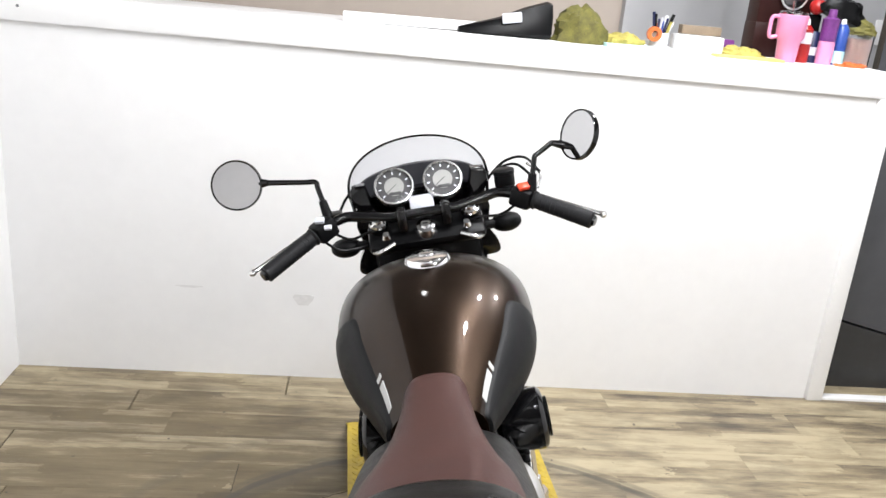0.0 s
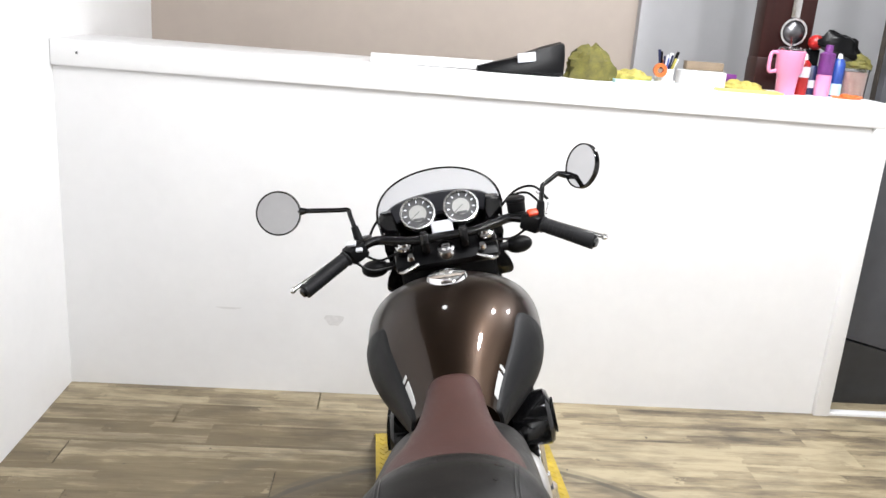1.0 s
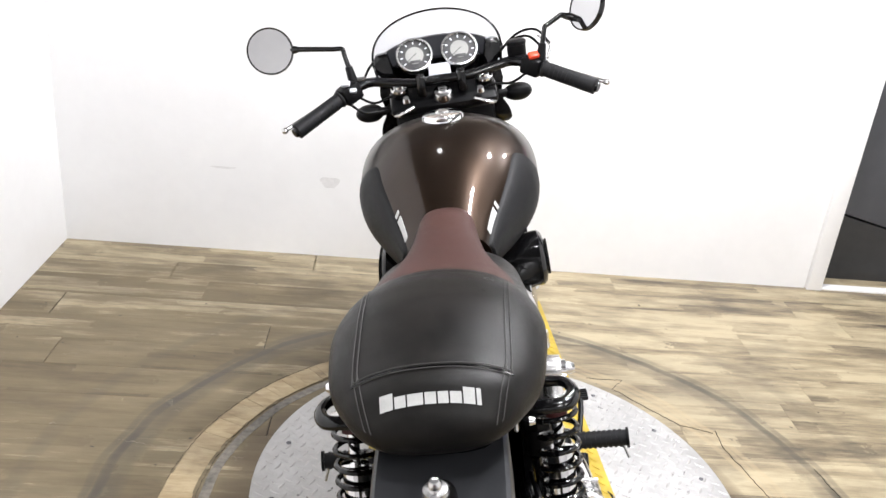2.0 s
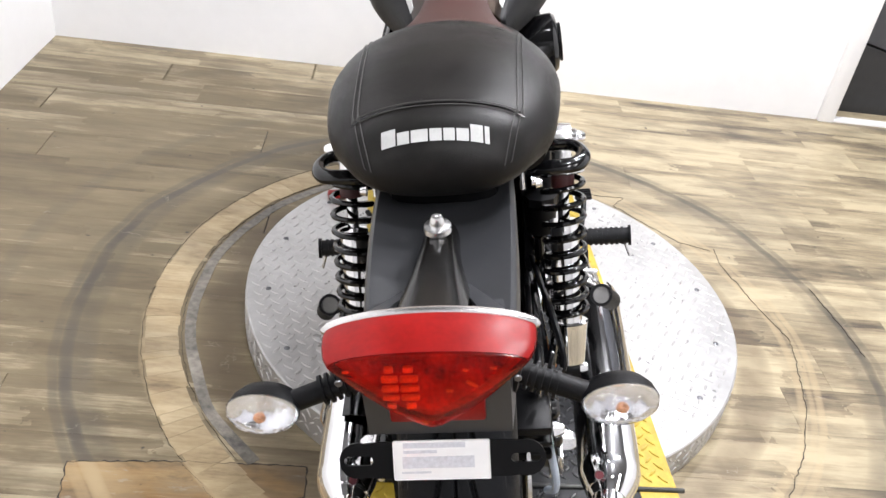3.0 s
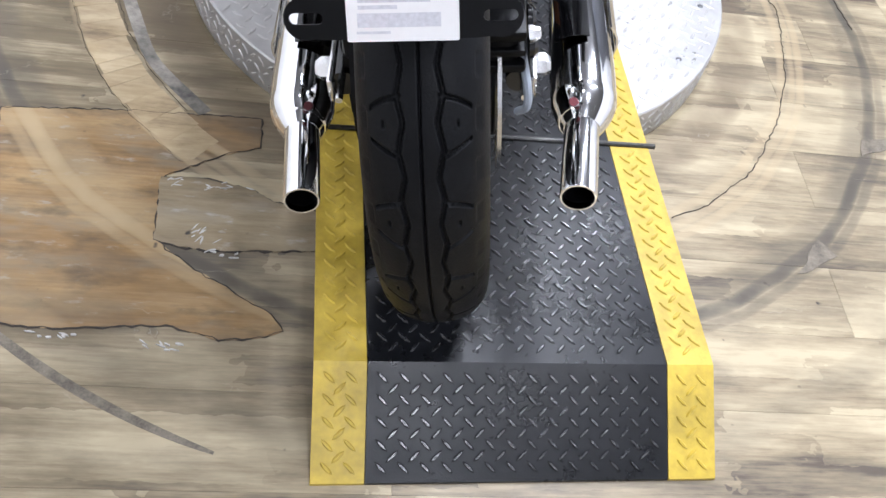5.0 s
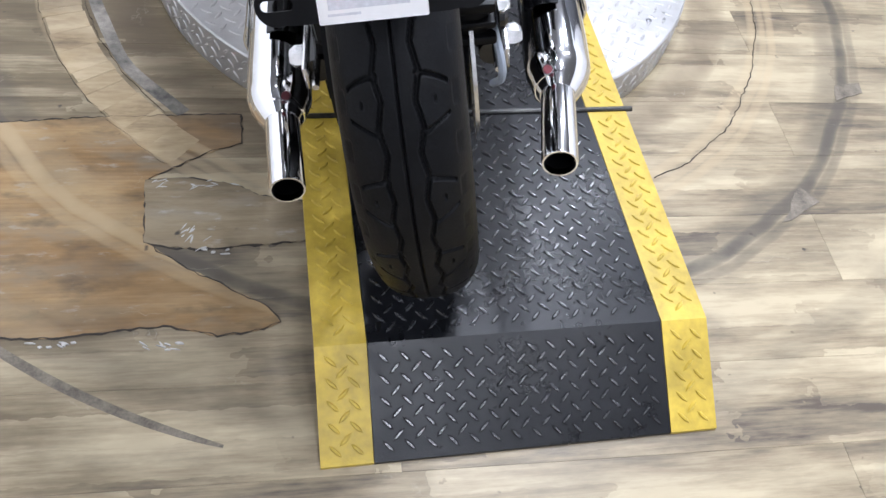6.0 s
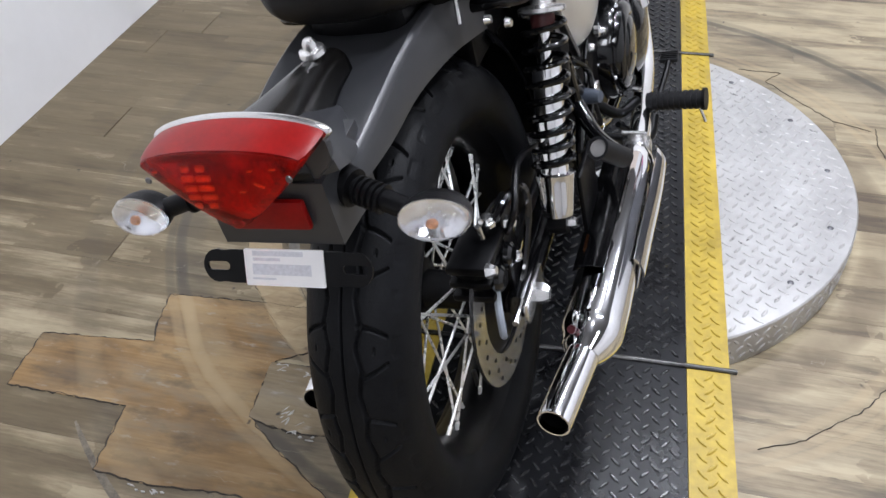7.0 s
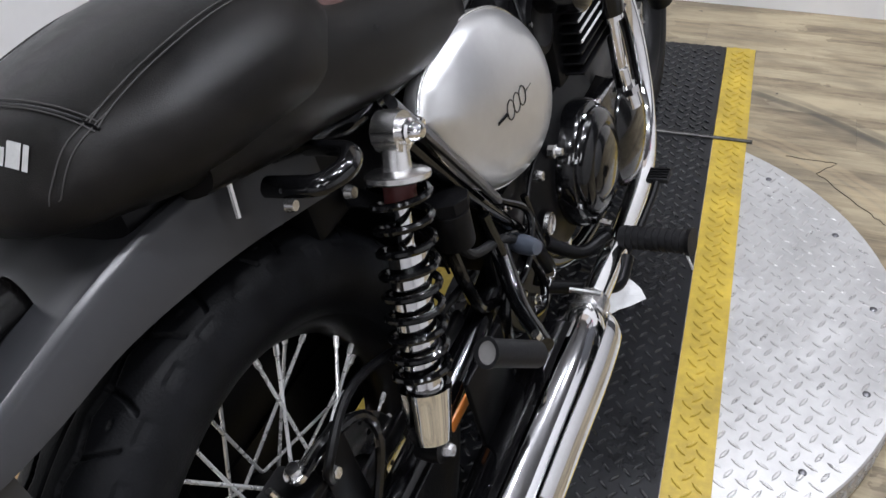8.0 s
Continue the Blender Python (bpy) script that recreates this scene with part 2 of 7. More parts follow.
def add_lathe(bm, profile, m=None, seg=32, closed=False):
    """Turns (radius, height) pairs about z."""
    vs = []
    rings = []
    for r, h in profile:
        if r < 1e-6:
            ring = [bm.verts.new((0, 0, h))]
        else:
            ring = [bm.verts.new((r * math.cos(2 * math.pi * k / seg), r * math.sin(2 * math.pi * k / seg), h)) for k in range(seg)]
        rings.append(ring)
        vs += ring
    pairs = list(zip(rings, rings[1:])) + ([(rings[-1], rings[0])] if closed else [])
    for a, b in pairs:
        for k in range(seg):
            j = (k + 1) % seg
            if len(a) == 1 and len(b) > 1:
                bm.faces.new((a[0], b[k], b[j]))
            elif len(b) == 1 and len(a) > 1:
                bm.faces.new((a[k], a[j], b[0]))
            elif len(a) > 1:
                bm.faces.new((a[k], a[j], b[j], b[k]))
    if m is not None:
        bmesh.ops.transform(bm, matrix=m, verts=vs)
    return bm


def lathe(profile, m=None, seg=32, closed=False):
    return add_lathe(bmesh.new(), profile, m, seg, closed)


def add_loft(bm, rings, caps=True, closed=True):
    """Skins rings of points, all of one length."""
    vr = [[bm.verts.new(p) for p in ring] for ring in rings]
    n = len(vr[0])
    for a, b in zip(vr, vr[1:]):
        for k in range(n if closed else n - 1):
            bm.faces.new((a[k], a[(k + 1) % n], b[(k + 1) % n], b[k]))
    if caps and closed:
        bm.faces.new(list(reversed(vr[0])))
        bm.faces.new(vr[-1])
    return bm


def loft(rings, caps=True, closed=True):
    return add_loft(bmesh.new(), rings, caps, closed)


def add_prism(bm, outline, h0, h1, m=None):
    """An outline in x, y raised from h0 to h1."""
    lo = [bm.verts.new((x, y, h0)) for x, y in outline]
    hi = [bm.verts.new((x, y, h1)) for x, y in outline]
    n = len(lo)
    bm.faces.new(list(reversed(lo)))
    bm.faces.new(hi)
    for k in range(n):
        bm.faces.new((lo[k], lo[(k + 1) % n], hi[(k + 1) % n], hi[k]))
    if m is not None:
        bmesh.ops.transform(bm, matrix=m, verts=lo + hi)
    return bm


def prism(outline, h0, h1, m=None):
    return add_prism(bmesh.new(), outline, h0, h1, m)


def axis_to(p, d, spin=0.0):
    """The pose whose z runs along d, at p."""
    q = Vector(d).normalized().to_track_quat("Z", "Y").to_matrix().to_4x4()
    return Matrix.Translation(p) @ q @ Matrix.Rotation(spin, 4, "Z")


def at(vals, t):
    """Linear table: vals is a list of (t, a, b, ...)."""
    ts = [v[0] for v in vals]
    return [float(np.interp(t, ts, [v[i] for v in vals])) for i in range(1, len(vals[0]))]


def ease(vals, n):
    """n rows of a table of (t, a, b, ...), smoothly between its rows."""
    pts = np.array(vals, float)
    ts = np.linspace(pts[0, 0], pts[-1, 0], n)
    d = np.gradient(pts, pts[:, 0], axis=0)
    out = []
    for t in ts:
        i = min(len(pts) - 2, max(0, int(np.searchsorted(pts[:, 0], t) - 1)))
        h = pts[i + 1, 0] - pts[i, 0]
        s = (t - pts[i, 0]) / h
        row = (2 * s ** 3 - 3 * s ** 2 + 1) * pts[i] + (s ** 3 - 2 * s ** 2 + s) * h * d[i] + (3 * s ** 2 - 2 * s ** 3) * pts[i + 1] + (s ** 3 - s ** 2) * h * d[i + 1]
        out.append([float(t)] + [float(x) for x in row[1:]])
    return out


# ---- floor ----
TURN_C = (0.475, 1.727)


def floor_material(name, pale, mid, deep, grain=1.0, each=0.22, strips=0.0, outer=(0.085, 0.075, 0.06), stain=None, inlaid=True, glint=0.55, left_brown=0.0, streak=0.36):
    """Worn vinyl planks: grain along x, and the scuffs that circle the turntable."""
    m = bpy.data.materials.new(name)
    m.use_nodes = True
    nt = m.node_tree
    N, L = nt.nodes.new, nt.links.new
    b = nt.nodes["Principled BSDF"]
    pos = N("ShaderNodeNewGeometry").outputs["Position"]
    rnd = N("ShaderNodeObjectInfo").outputs["Random"]
    shift = N("ShaderNodeVectorMath")
    shift.operation = "MULTIPLY_ADD"
    comb = N("ShaderNodeCombineXYZ")
    L(rnd, comb.inputs[0]), L(rnd, comb.inputs[2])
    L(comb.outputs[0], shift.inputs[0])
    shift.inputs[1].default_value = (17, 0, 9)
    L(pos, shift.inputs[2])

    def noise_at(sx, sy, detail, rough=0.55):
        mp, n = N("ShaderNodeMapping"), N("ShaderNodeTexNoise")
        mp.inputs["Scale"].default_value = (sx, sy, 4)
        L(shift.outputs[0], mp.inputs["Vector"])
        n.inputs["Scale"].default_value, n.inputs["Detail"].default_value, n.inputs["Roughness"].default_value = 1.0, detail, rough
        L(mp.outputs[0], n.inputs["Vector"])
        return n.outputs["Fac"]

    def calc(op, a, c, third=None, clamp=False):
        k = N("ShaderNodeMath")
        k.operation, k.use_clamp = op, clamp
        for i, v in enumerate((a, c, third)):
            if v is None:
                continue
            if isinstance(v, (int, float)):
                k.inputs[i].default_value = v
            else:
                L(v, k.inputs[i])
        return k.outputs[0]

    band = noise_at(1.9 * grain, 21, 5, 0.6)
    fine = noise_at(7 * grain, 170, 4, 0.65)
    blot = noise_at(4.0, 17.0, 6, 0.62)
    tone = calc("ADD", calc("MULTIPLY", band, streak), calc("ADD", calc("MULTIPLY", fine, 0.22), calc("MULTIPLY", blot, 0.88 - streak)))
    tone = calc("ADD", tone, calc("MULTIPLY", calc("SUBTRACT", rnd, 0.5), each))
    wv, br = N("ShaderNodeVectorMath"), N("ShaderNodeTexBrick")
    wv.operation = "MULTIPLY_ADD"
    soft = N("ShaderNodeTexNoise")
    soft.inputs["Scale"].default_value, soft.inputs["Detail"].default_value = 40, 2
    L(pos, soft.inputs["Vector"])
    L(soft.outputs["Color"], wv.inputs[0])
    wv.inputs[1].default_value = (0.14, 0.013, 0)
    L(shift.outputs[0], wv.inputs[2])
    L(wv.outputs[0], br.inputs["Vector"])
    br.inputs["Color1"].default_value, br.inputs["Color2"].default_value = (0, 0, 0, 1), (1, 1, 1, 1)
    br.inputs["Scale"].default_value, br.inputs["Mortar Size"].default_value = 1.0, 0.0
    br.inputs["Brick Width"].default_value, br.inputs["Row Height"].default_value = 0.41, 0.0507
    br.offset, br.offset_frequency = 0.37, 2
    strip_tone = N("ShaderNodeSeparateColor")
    L(br.outputs["Color"], strip_tone.inputs[0])
    tone = calc("ADD", tone, calc("MULTIPLY", calc("SUBTRACT", strip_tone.outputs[0], 0.5), strips))
    ramp = N("ShaderNodeValToRGB")
    e = ramp.color_ramp.elements
    e[0].position, e[0].color = 0.37, (*deep, 1)
    e[1].position, e[1].color = 0.66, (*pale, 1)
    e.new(0.50).color = (*mid, 1)
    L(tone, ramp.inputs[0])
    # scuff rings
    sub, ln = N("ShaderNodeVectorMath"), N("ShaderNodeVectorMath")
    sub.operation, ln.operation = "SUBTRACT", "LENGTH"
    L(pos, sub.inputs[0])
    sub.inputs[1].default_value = (TURN_C[0], TURN_C[1], 0)
    L(sub.outputs[0], ln.inputs[0])
    wob = N("ShaderNodeTexNoise")
    wob.inputs["Scale"].default_value, wob.inputs["Detail"].default_value = 2.2, 3
    L(pos, wob.inputs["Vector"])
    rad = calc("ADD", ln.outputs["Value"], calc("MULTIPLY", calc("SUBTRACT", wob.outputs["Fac"], 0.5), 0.07))
    patchy = N("ShaderNodeTexNoise")
    patchy.inputs["Scale"].default_value, patchy.inputs["Detail"].default_value = 9, 5
    L(pos, patchy.inputs["Vector"])
    pt = calc("MULTIPLY_ADD", patchy.outputs["Fac"], 1.9, -0.15, True)

    def ring(r, w, power):
        d = calc("DIVIDE", calc("ABSOLUTE", calc("SUBTRACT", rad, r), 0), w)
        return calc("MULTIPLY", calc("MULTIPLY", calc("SUBTRACT", 1.0, calc("POWER", d, 3), None, True), pt), power)

    def tint(under, factor, colour):
        mx = N("ShaderNodeMix")
        mx.data_type = "RGBA"
        L(factor, mx.inputs["Factor"])
        L(under, mx.inputs["A"])
        mx.inputs["B"].default_value = (*colour, 1)
        return mx.outputs["Result"]

    col = ramp.outputs[0]
    # trodden-in dirt in broad cloudy patches
    for sc, lift, power, shade in ((1.5, -0.47, 2.6, (0.098, 0.082, 0.060)), (5.5, -0.52, 3.2, (0.105, 0.090, 0.070))) + (stain or ()):
        cloud = N("ShaderNodeTexNoise")
        cloud.inputs["Scale"].default_value, cloud.inputs["Detail"].default_value, cloud.inputs["Roughness"].default_value = sc, 7, 0.62
        cmap = N("ShaderNodeMapping")
        cmap.inputs["Scale"].default_value = (0.55, 1.6, 1)
        L(pos, cmap.inputs["Vector"])
        L(cmap.outputs[0], cloud.inputs["Vector"])
        col = tint(col, calc("MULTIPLY", calc("MULTIPLY", calc("ADD", cloud.outputs["Fac"], lift), power, None, True), 0.8, None, True), shade)
    # Streaky brown tint, strongest round two set places left of the turntable.
    if left_brown:
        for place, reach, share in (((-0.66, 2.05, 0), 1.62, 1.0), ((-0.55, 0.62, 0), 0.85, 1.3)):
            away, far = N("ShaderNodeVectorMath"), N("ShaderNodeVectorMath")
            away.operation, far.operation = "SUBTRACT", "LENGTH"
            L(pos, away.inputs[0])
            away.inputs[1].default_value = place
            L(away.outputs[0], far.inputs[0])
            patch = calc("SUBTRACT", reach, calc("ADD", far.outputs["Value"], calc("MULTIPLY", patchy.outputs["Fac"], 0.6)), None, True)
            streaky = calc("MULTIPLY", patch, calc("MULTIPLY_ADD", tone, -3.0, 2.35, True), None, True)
            col = tint(col, calc("MINIMUM", calc("MULTIPLY", streaky, left_brown * 2.0 * share, None, True), 0.72), (0.122, 0.092, 0.050))
    if inlaid:
        for r_, w_, p_ in ((0.772, 0.013, 0.8), (0.800, 0.010, 0.6), (0.822, 0.012, 0.75)):
            col = tint(col, ring(r_, w_, p_ * glint), (0.46, 0.355, 0.215))
    col = tint(col, ring(0.66, 0.05, 0.6), (0.115, 0.085, 0.055))
    col = tint(col, ring(0.987, 0.016, 0.95), outer)
    col = tint(col, ring(0.968, 0.046, 0.50), outer)
    col = tint(col, ring(1.015, 0.012, 0.5), outer)
    col = tint(col, ring(1.20, 0.030, 0.25), outer)
    # fine pale scratches
    vor, vmap = N("ShaderNodeTexVoronoi"), N("ShaderNodeMapping")
    vor.feature = "DISTANCE_TO_EDGE"
    vor.inputs["Scale"].default_value = 3.2
    vmap.inputs["Rotation"].default_value, vmap.inputs["Scale"].default_value = (0, 0, 0.5), (0.45, 1.7, 1)
    L(wv.outputs[0], vmap.inputs["Vector"])
    L(vmap.outputs[0], vor.inputs["Vector"])
    scr_line = calc("SUBTRACT", 1.0, calc("MULTIPLY", vor.outputs["Distance"], 260), None, True)
    col = tint(col, calc("MULTIPLY", calc("MULTIPLY", scr_line, calc("MULTIPLY_ADD", patchy.outputs["Fac"], 5.0, -2.7, True), None, True), 0.55), (0.50, 0.45, 0.37))
    # dark specks trodden in
    sp = N("ShaderNodeTexNoise")
    sp.inputs["Scale"].default_value, sp.inputs["Detail"].default_value = 34, 2
    L(pos, sp.inputs["Vector"])
    col = tint(col, calc("MULTIPLY_ADD", sp.outputs["Fac"], 14, -10.2, True), (0.05, 0.043, 0.037))
    L(col, b.inputs["Base Color"])
    L(calc("MULTIPLY_ADD", blot, 0.25, 0.30), b.inputs["Roughness"])
    b.inputs["Specular IOR Level"].default_value = 0.3
    bp = N("ShaderNodeBump")
    bp.inputs["Strength"].default_value, bp.inputs["Distance"].default_value = 0.15, 0.001
    L(fine, bp.inputs["Height"])
    L(bp.outputs[0], b.inputs["Normal"])
    return m


PLANK = floor_material("worn_vinyl_plank", (0.450, 0.378, 0.250), (0.268, 0.217, 0.140), (0.090, 0.073, 0.056), 1.5, 0.10, 0.15, left_brown=0.95)
PLY = floor_material("orange_plywood", (0.36, 0.245, 0.118), (0.255, 0.154, 0.062), (0.140, 0.092, 0.046), 0.6, 0.05, 0.0, (0.40, 0.30, 0.17), ((3.4, -0.49, 5.5, (0.150, 0.118, 0.082)), (9.0, -0.52, 5.5, (0.22, 0.180, 0.125)), (14.0, -0.53, 6.0, (0.105, 0.078, 0.048)), (30.0, -0.60, 8.0, (0.33, 0.30, 0.25))), True, 1.0, 0.0, 0.10)
PALE_PLY = floor_material("pale_bare_wood", (0.50, 0.40, 0.25), (0.37, 0.28, 0.16), (0.17, 0.122, 0.072), 4.0, 0.06, 0.0, (0.50, 0.38, 0.22), ((22.0, -0.52, 3.0, (0.23, 0.16, 0.10)),), False)
MOTTLED_PLY = floor_material("grey_mottled_wood", (0.33, 0.265, 0.17), (0.225, 0.175, 0.105), (0.11, 0.085, 0.055), 2.0, 0.05, 0.0, (0.30, 0.24, 0.16), ((8.0, -0.52, 4.0, (0.30, 0.27, 0.22)), (30.0, -0.60, 8.0, (0.40, 0.38, 0.35))), False, 0.5, 0.0, 0.15)
CRACK_DARK = material("dark_grime", (0.035, 0.028, 0.022), 0.8, vary=0.4, scale=40)
DIRT_GREY = material("grey_glue_residue", (0.075, 0.070, 0.062), 0.5, vary=0.5, scale=9, bump=0.4, second=(0.21, 0.19, 0.16))

X0, X1, Y0, Y1, YUP, ZC = -1.115, 3.3, -2.4, 3.22, 4.46, 2.74
floor = tagged(part("floor", box((X0 - 0.2, Y0 - 0.2, -0.12), (X1 + 0.2, YUP + 0.2, -0.004)), CRACK_DARK), "dark screed under worn wood-look planks", "floor", kind="structure")

# ---- walls and ceiling ----
def wall(name, lo, hi, mat, label):
    return tagged(part(name, box(lo, hi), mat, flat=True), label, "wall", kind="structure")


wall("wall_west", (X0 - 0.12, Y0, -0.004), (X0, YUP + 0.12, ZC), WALL_WHITE, "plain white painted side wall, lightly scuffed")
wall("wall_north", (X0, Y1, -0.004), (1.955, Y1 + 0.40, 1.315), WALL_WHITE, "white painted half-height wall with faint scuffs")
wall("wall_north_upper", (X0, YUP, -0.004), (1.32, YUP + 0.12, ZC), BEIGE, "beige wall seen above the ledge")
wall("wall_north_grey", (1.32, YUP - 0.06, -0.004), (X1, YUP + 0.12, ZC), GREY_WALL, "pale grey wall behind the cluttered ledge")
wall("wall_south", (X0, Y0 - 0.12, -0.004), (X1, Y0, ZC), GREY_WALL, "plain grey wall at the back of the bay")
# Out of view: a pale wall added for the chrome to reflect.
wall("wall_east_bounce", (X1, Y0, -0.004), (X1 + 0.12, YUP, ZC), BOUNCE_PALE, "unseen pale wall added to brighten reflections in the chrome")
tagged(part("ceiling", box((X0 - 0.12, Y0 - 0.12, ZC), (X1 + 0.12, YUP + 0.12, ZC + 0.1)), CEILING_MAT, flat=True), "dark painted workshop ceiling", "ceiling", kind="structure")

board_tilt = Matrix.Translation((0, 0, 1.333)) @ Matrix.Rotation(0.011, 4, "Y")
tagged(part("trim_ledge_board", box((X0 + 0.002, Y1 - 0.022, -0.092), (2.024, Y1 - 0.002, 0.0), 0.003, board_tilt @ Matrix.Translation((1.1, 0, 0)) @ Matrix.Translation((-1.1, 0, 0))), TRIM_WHITE), "white painted board along the wall top", "trim", kind="structure")
tagged(part("trim_ledge_top", box((X0 + 0.002, Y1, -0.022), (2.024, Y1 + 0.40, -0.002), 0.003, board_tilt), TRIM_WHITE), "white painted ledge on the half wall", "ledge", kind="structure")
tagged(part("trim_door_post", box((1.957, Y1 - 0.02, 0), (2.022, Y1 + 0.40, 1.30), 0.003), TRIM_WHITE), "white painted post beside the opening", "trim", kind="structure")
tagged(part("trim_threshold", box((2.024, Y1 - 0.01, -0.004), (X1, Y1 + 0.03, 0.012), 0.003), TRIM_WHITE), "scuffed white threshold strip at the opening", "trim", kind="structure")
tagged(part("trim_screw", lathe([(0, 0.002), (0.004, 0.002), (0.005, 0)], axis_to((-1.02, Y1 - 0.022, 1.30), (0, -1, 0)), 10), DARK_STEEL), "small dark screw in the ledge board", "screw", kind="structure")

dd = root("door_1", "charcoal panel door standing beyond the opening", "door", Matrix.Translation((2.03, Y1 + 0.12, 0)), kind="structure")
# Lower piece is darker than the upper, split along a diagonal.
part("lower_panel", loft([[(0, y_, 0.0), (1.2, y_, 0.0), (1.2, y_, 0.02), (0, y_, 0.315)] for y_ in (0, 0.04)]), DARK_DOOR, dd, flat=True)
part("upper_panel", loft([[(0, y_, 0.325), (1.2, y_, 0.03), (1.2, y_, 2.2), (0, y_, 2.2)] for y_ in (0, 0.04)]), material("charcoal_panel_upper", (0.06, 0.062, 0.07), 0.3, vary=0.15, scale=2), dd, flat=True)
part("backing", box((0, 0.05, 0), (1.2, 0.08, 2.2)), CRACK_DARK, dd, flat=True)

# scuffs on the half wall
for sx, sz, sw, sh, nm in ((-0.491, 0.349, 0.045, 0.006, "grey rubbed scuff on the white wall"), (-0.075, 0.318, 0.035, 0.03, "faint grey smudge on the white wall")):
    tagged(part("wall_scuff", prism([(sw * math.cos(a) * (1 + 0.3 * math.sin(3 * a)), sh * math.sin(a) * (1 + 0.3 * math.cos(2 * a))) for a in np.linspace(0, 2 * math.pi, 14)[:-1]], 0, 0.0008, axis_to((sx, Y1, sz), (0, -1, 0))), material("faint_scuff", (0.69, 0.685, 0.68), 0.6, vary=0.08, scale=60)), nm, "scuff", kind="structure")

# lamps on the ceiling; the panels are added fill
for px_, py_, pw_ in FILL_PANELS:
    fx = root("fill_panel", "unseen flat white panel added as fill light, lit", "ceiling light", Matrix.Translation((px_, py_, ZC)), "ceiling light panels")
    part("frame", loft([[(sx * 0.18, sy * 0.61, z_) for sx, sy in ((-1, -1), (1, -1), (1, 1), (-1, 1))] for z_ in (-0.02, 0)]), TRIM_WHITE, fx, flat=True)
    part("diffuser", box((-0.15, -0.575, -0.028), (0.15, 0.575, -0.022)), PANEL_GLOW, fx, flat=True)
for sx_, sy_, pw_ in SPOTS:
    fx = root("downlight", "small white ceiling downlight, lit", "downlight", Matrix.Translation((sx_, sy_, ZC)), "row of ceiling downlights")
    part("housing", lathe([(0.0, 0), (0.05, 0), (0.05, -0.05), (0.045, -0.05), (0.04, -0.02), (0, -0.02)], None, 20), TRIM_WHITE, fx)

# ---- turntable ----
ZT = 0.089
tt = root("turntable", "round galvanised tread-plate turntable, worn and bolted down", "turntable", Matrix.Translation((TURN_C[0], TURN_C[1], 0)))
part("disc", lathe([(0, 0), (0.598, 0), (0.600, 0.003), (0.600, ZT - 0.003), (0.597, ZT), (0, ZT)], None, 128), TREAD_PLATE, tt, "galvanised round plate")


def tread_bar(bm, m, l=0.0125, w=0.0036, h=0.0016):
    """One raised lozenge of a tread plate."""
    base = [(-l, 0), (-l * 0.45, -w), (l * 0.45, -w), (l, 0), (l * 0.45, w), (-l * 0.45, w)]
    lo = [bm.verts.new(m @ Vector((x, y, 0))) for x, y in base]
    hi = [bm.verts.new(m @ Vector((x * 0.72, y * 0.5, h))) for x, y in base]
    bm.faces.new(hi)
    for k in range(6):
        bm.faces.new((lo[k], lo[(k + 1) % 6], hi[(k + 1) % 6], hi[k]))


def tread_spots(q, x0, x1, y0, y1, turn0=math.pi / 4):
    """Places and turns of the lozenges: a grid laid at an angle, its cells filled crosswise by turns."""
    r = 0.5 * math.hypot(x1 - x0, y1 - y0) + q
    n = int(r / q) + 1
    c, s_ = math.cos(turn0), math.sin(turn0)
    cx, cy = (x0 + x1) / 2, (y0 + y1) / 2
    for i in range(-n, n + 1):
        for j in range(-n, n + 1):
            x, y = cx + q * (i * c - j * s_), cy + q * (i * s_ + j * c)
            if x0 < x < x1 and y0 < y < y1:
                yield x, y, turn0 + (math.pi / 2 if (i + j) % 2 else 0.0)


def tread_field(keep, q, turn0, lift, x0, x1, y0, y1, **size):
    bm = bmesh.new()
    for x, y, a in tread_spots(q, x0, x1, y0, y1, turn0):
        if keep(x, y):
            tread_bar(bm, Matrix.Translation((x, y, lift)) @ Matrix.Rotation(a, 4, "Z"), **size)
    return bm


bars = part("tread_pattern", tread_field(lambda x, y: x * x + y * y < 0.585 ** 2, 0.0260, 1.05, ZT - 0.0002, -0.6, 0.6, -0.6, 0.6, l=0.0140, w=0.0036, h=0.0016), TREAD_TOP, tt, flat=True)
bars["kind"] = "stuff"
bm = bmesh.new()
for k in range(160):
    a = 2 * math.pi * k / 160
    for j, h_ in enumerate((0.022, 0.045, 0.068)):
        q = Matrix.Rotation(a + (0.5 * (j % 2)) * 2 * math.pi / 160, 4, "Z") @ Matrix.Translation((0.5998, 0, h_)) @ Matrix.Rotation(math.pi / 2, 4, "Y") @ Matrix.Rotation(math.pi / 4 if (k + j) % 2 else -math.pi / 4, 4, "Z")
        tread_bar(bm, q, 0.0115, 0.0032, 0.0019)
part("rim_tread_pattern", bm, TREAD_TOP, tt, flat=True)["kind"] = "stuff"
bolt0 = None
for k in range(16):
    a = 2 * math.pi * (k + 0.35) / 16
    m_ = Matrix.Translation((0.548 * math.cos(a), 0.548 * math.sin(a), ZT))
    if bolt0 is None:
        bolt0 = part("bolt", lathe([(0, 0.0022), (0.004, 0.0022), (0.0065, 0.0008), (0.0068, 0)], None, 12), DARK_STEEL, tt, "dark countersunk bolt")
        bolt0.matrix_basis = m_
    else:
        clone(bolt0, m_)

# ---- ramp across the turntable ----
RAMP = Matrix.Translation((0.4625, 1.70, 0)) @ Matrix.Rotation(math.radians(2.2), 4, "Z")
ZR = 0.0935
rp = root("ramp", "low ramp strip covered in black tread mat with yellow edges", "ramp", RAMP)
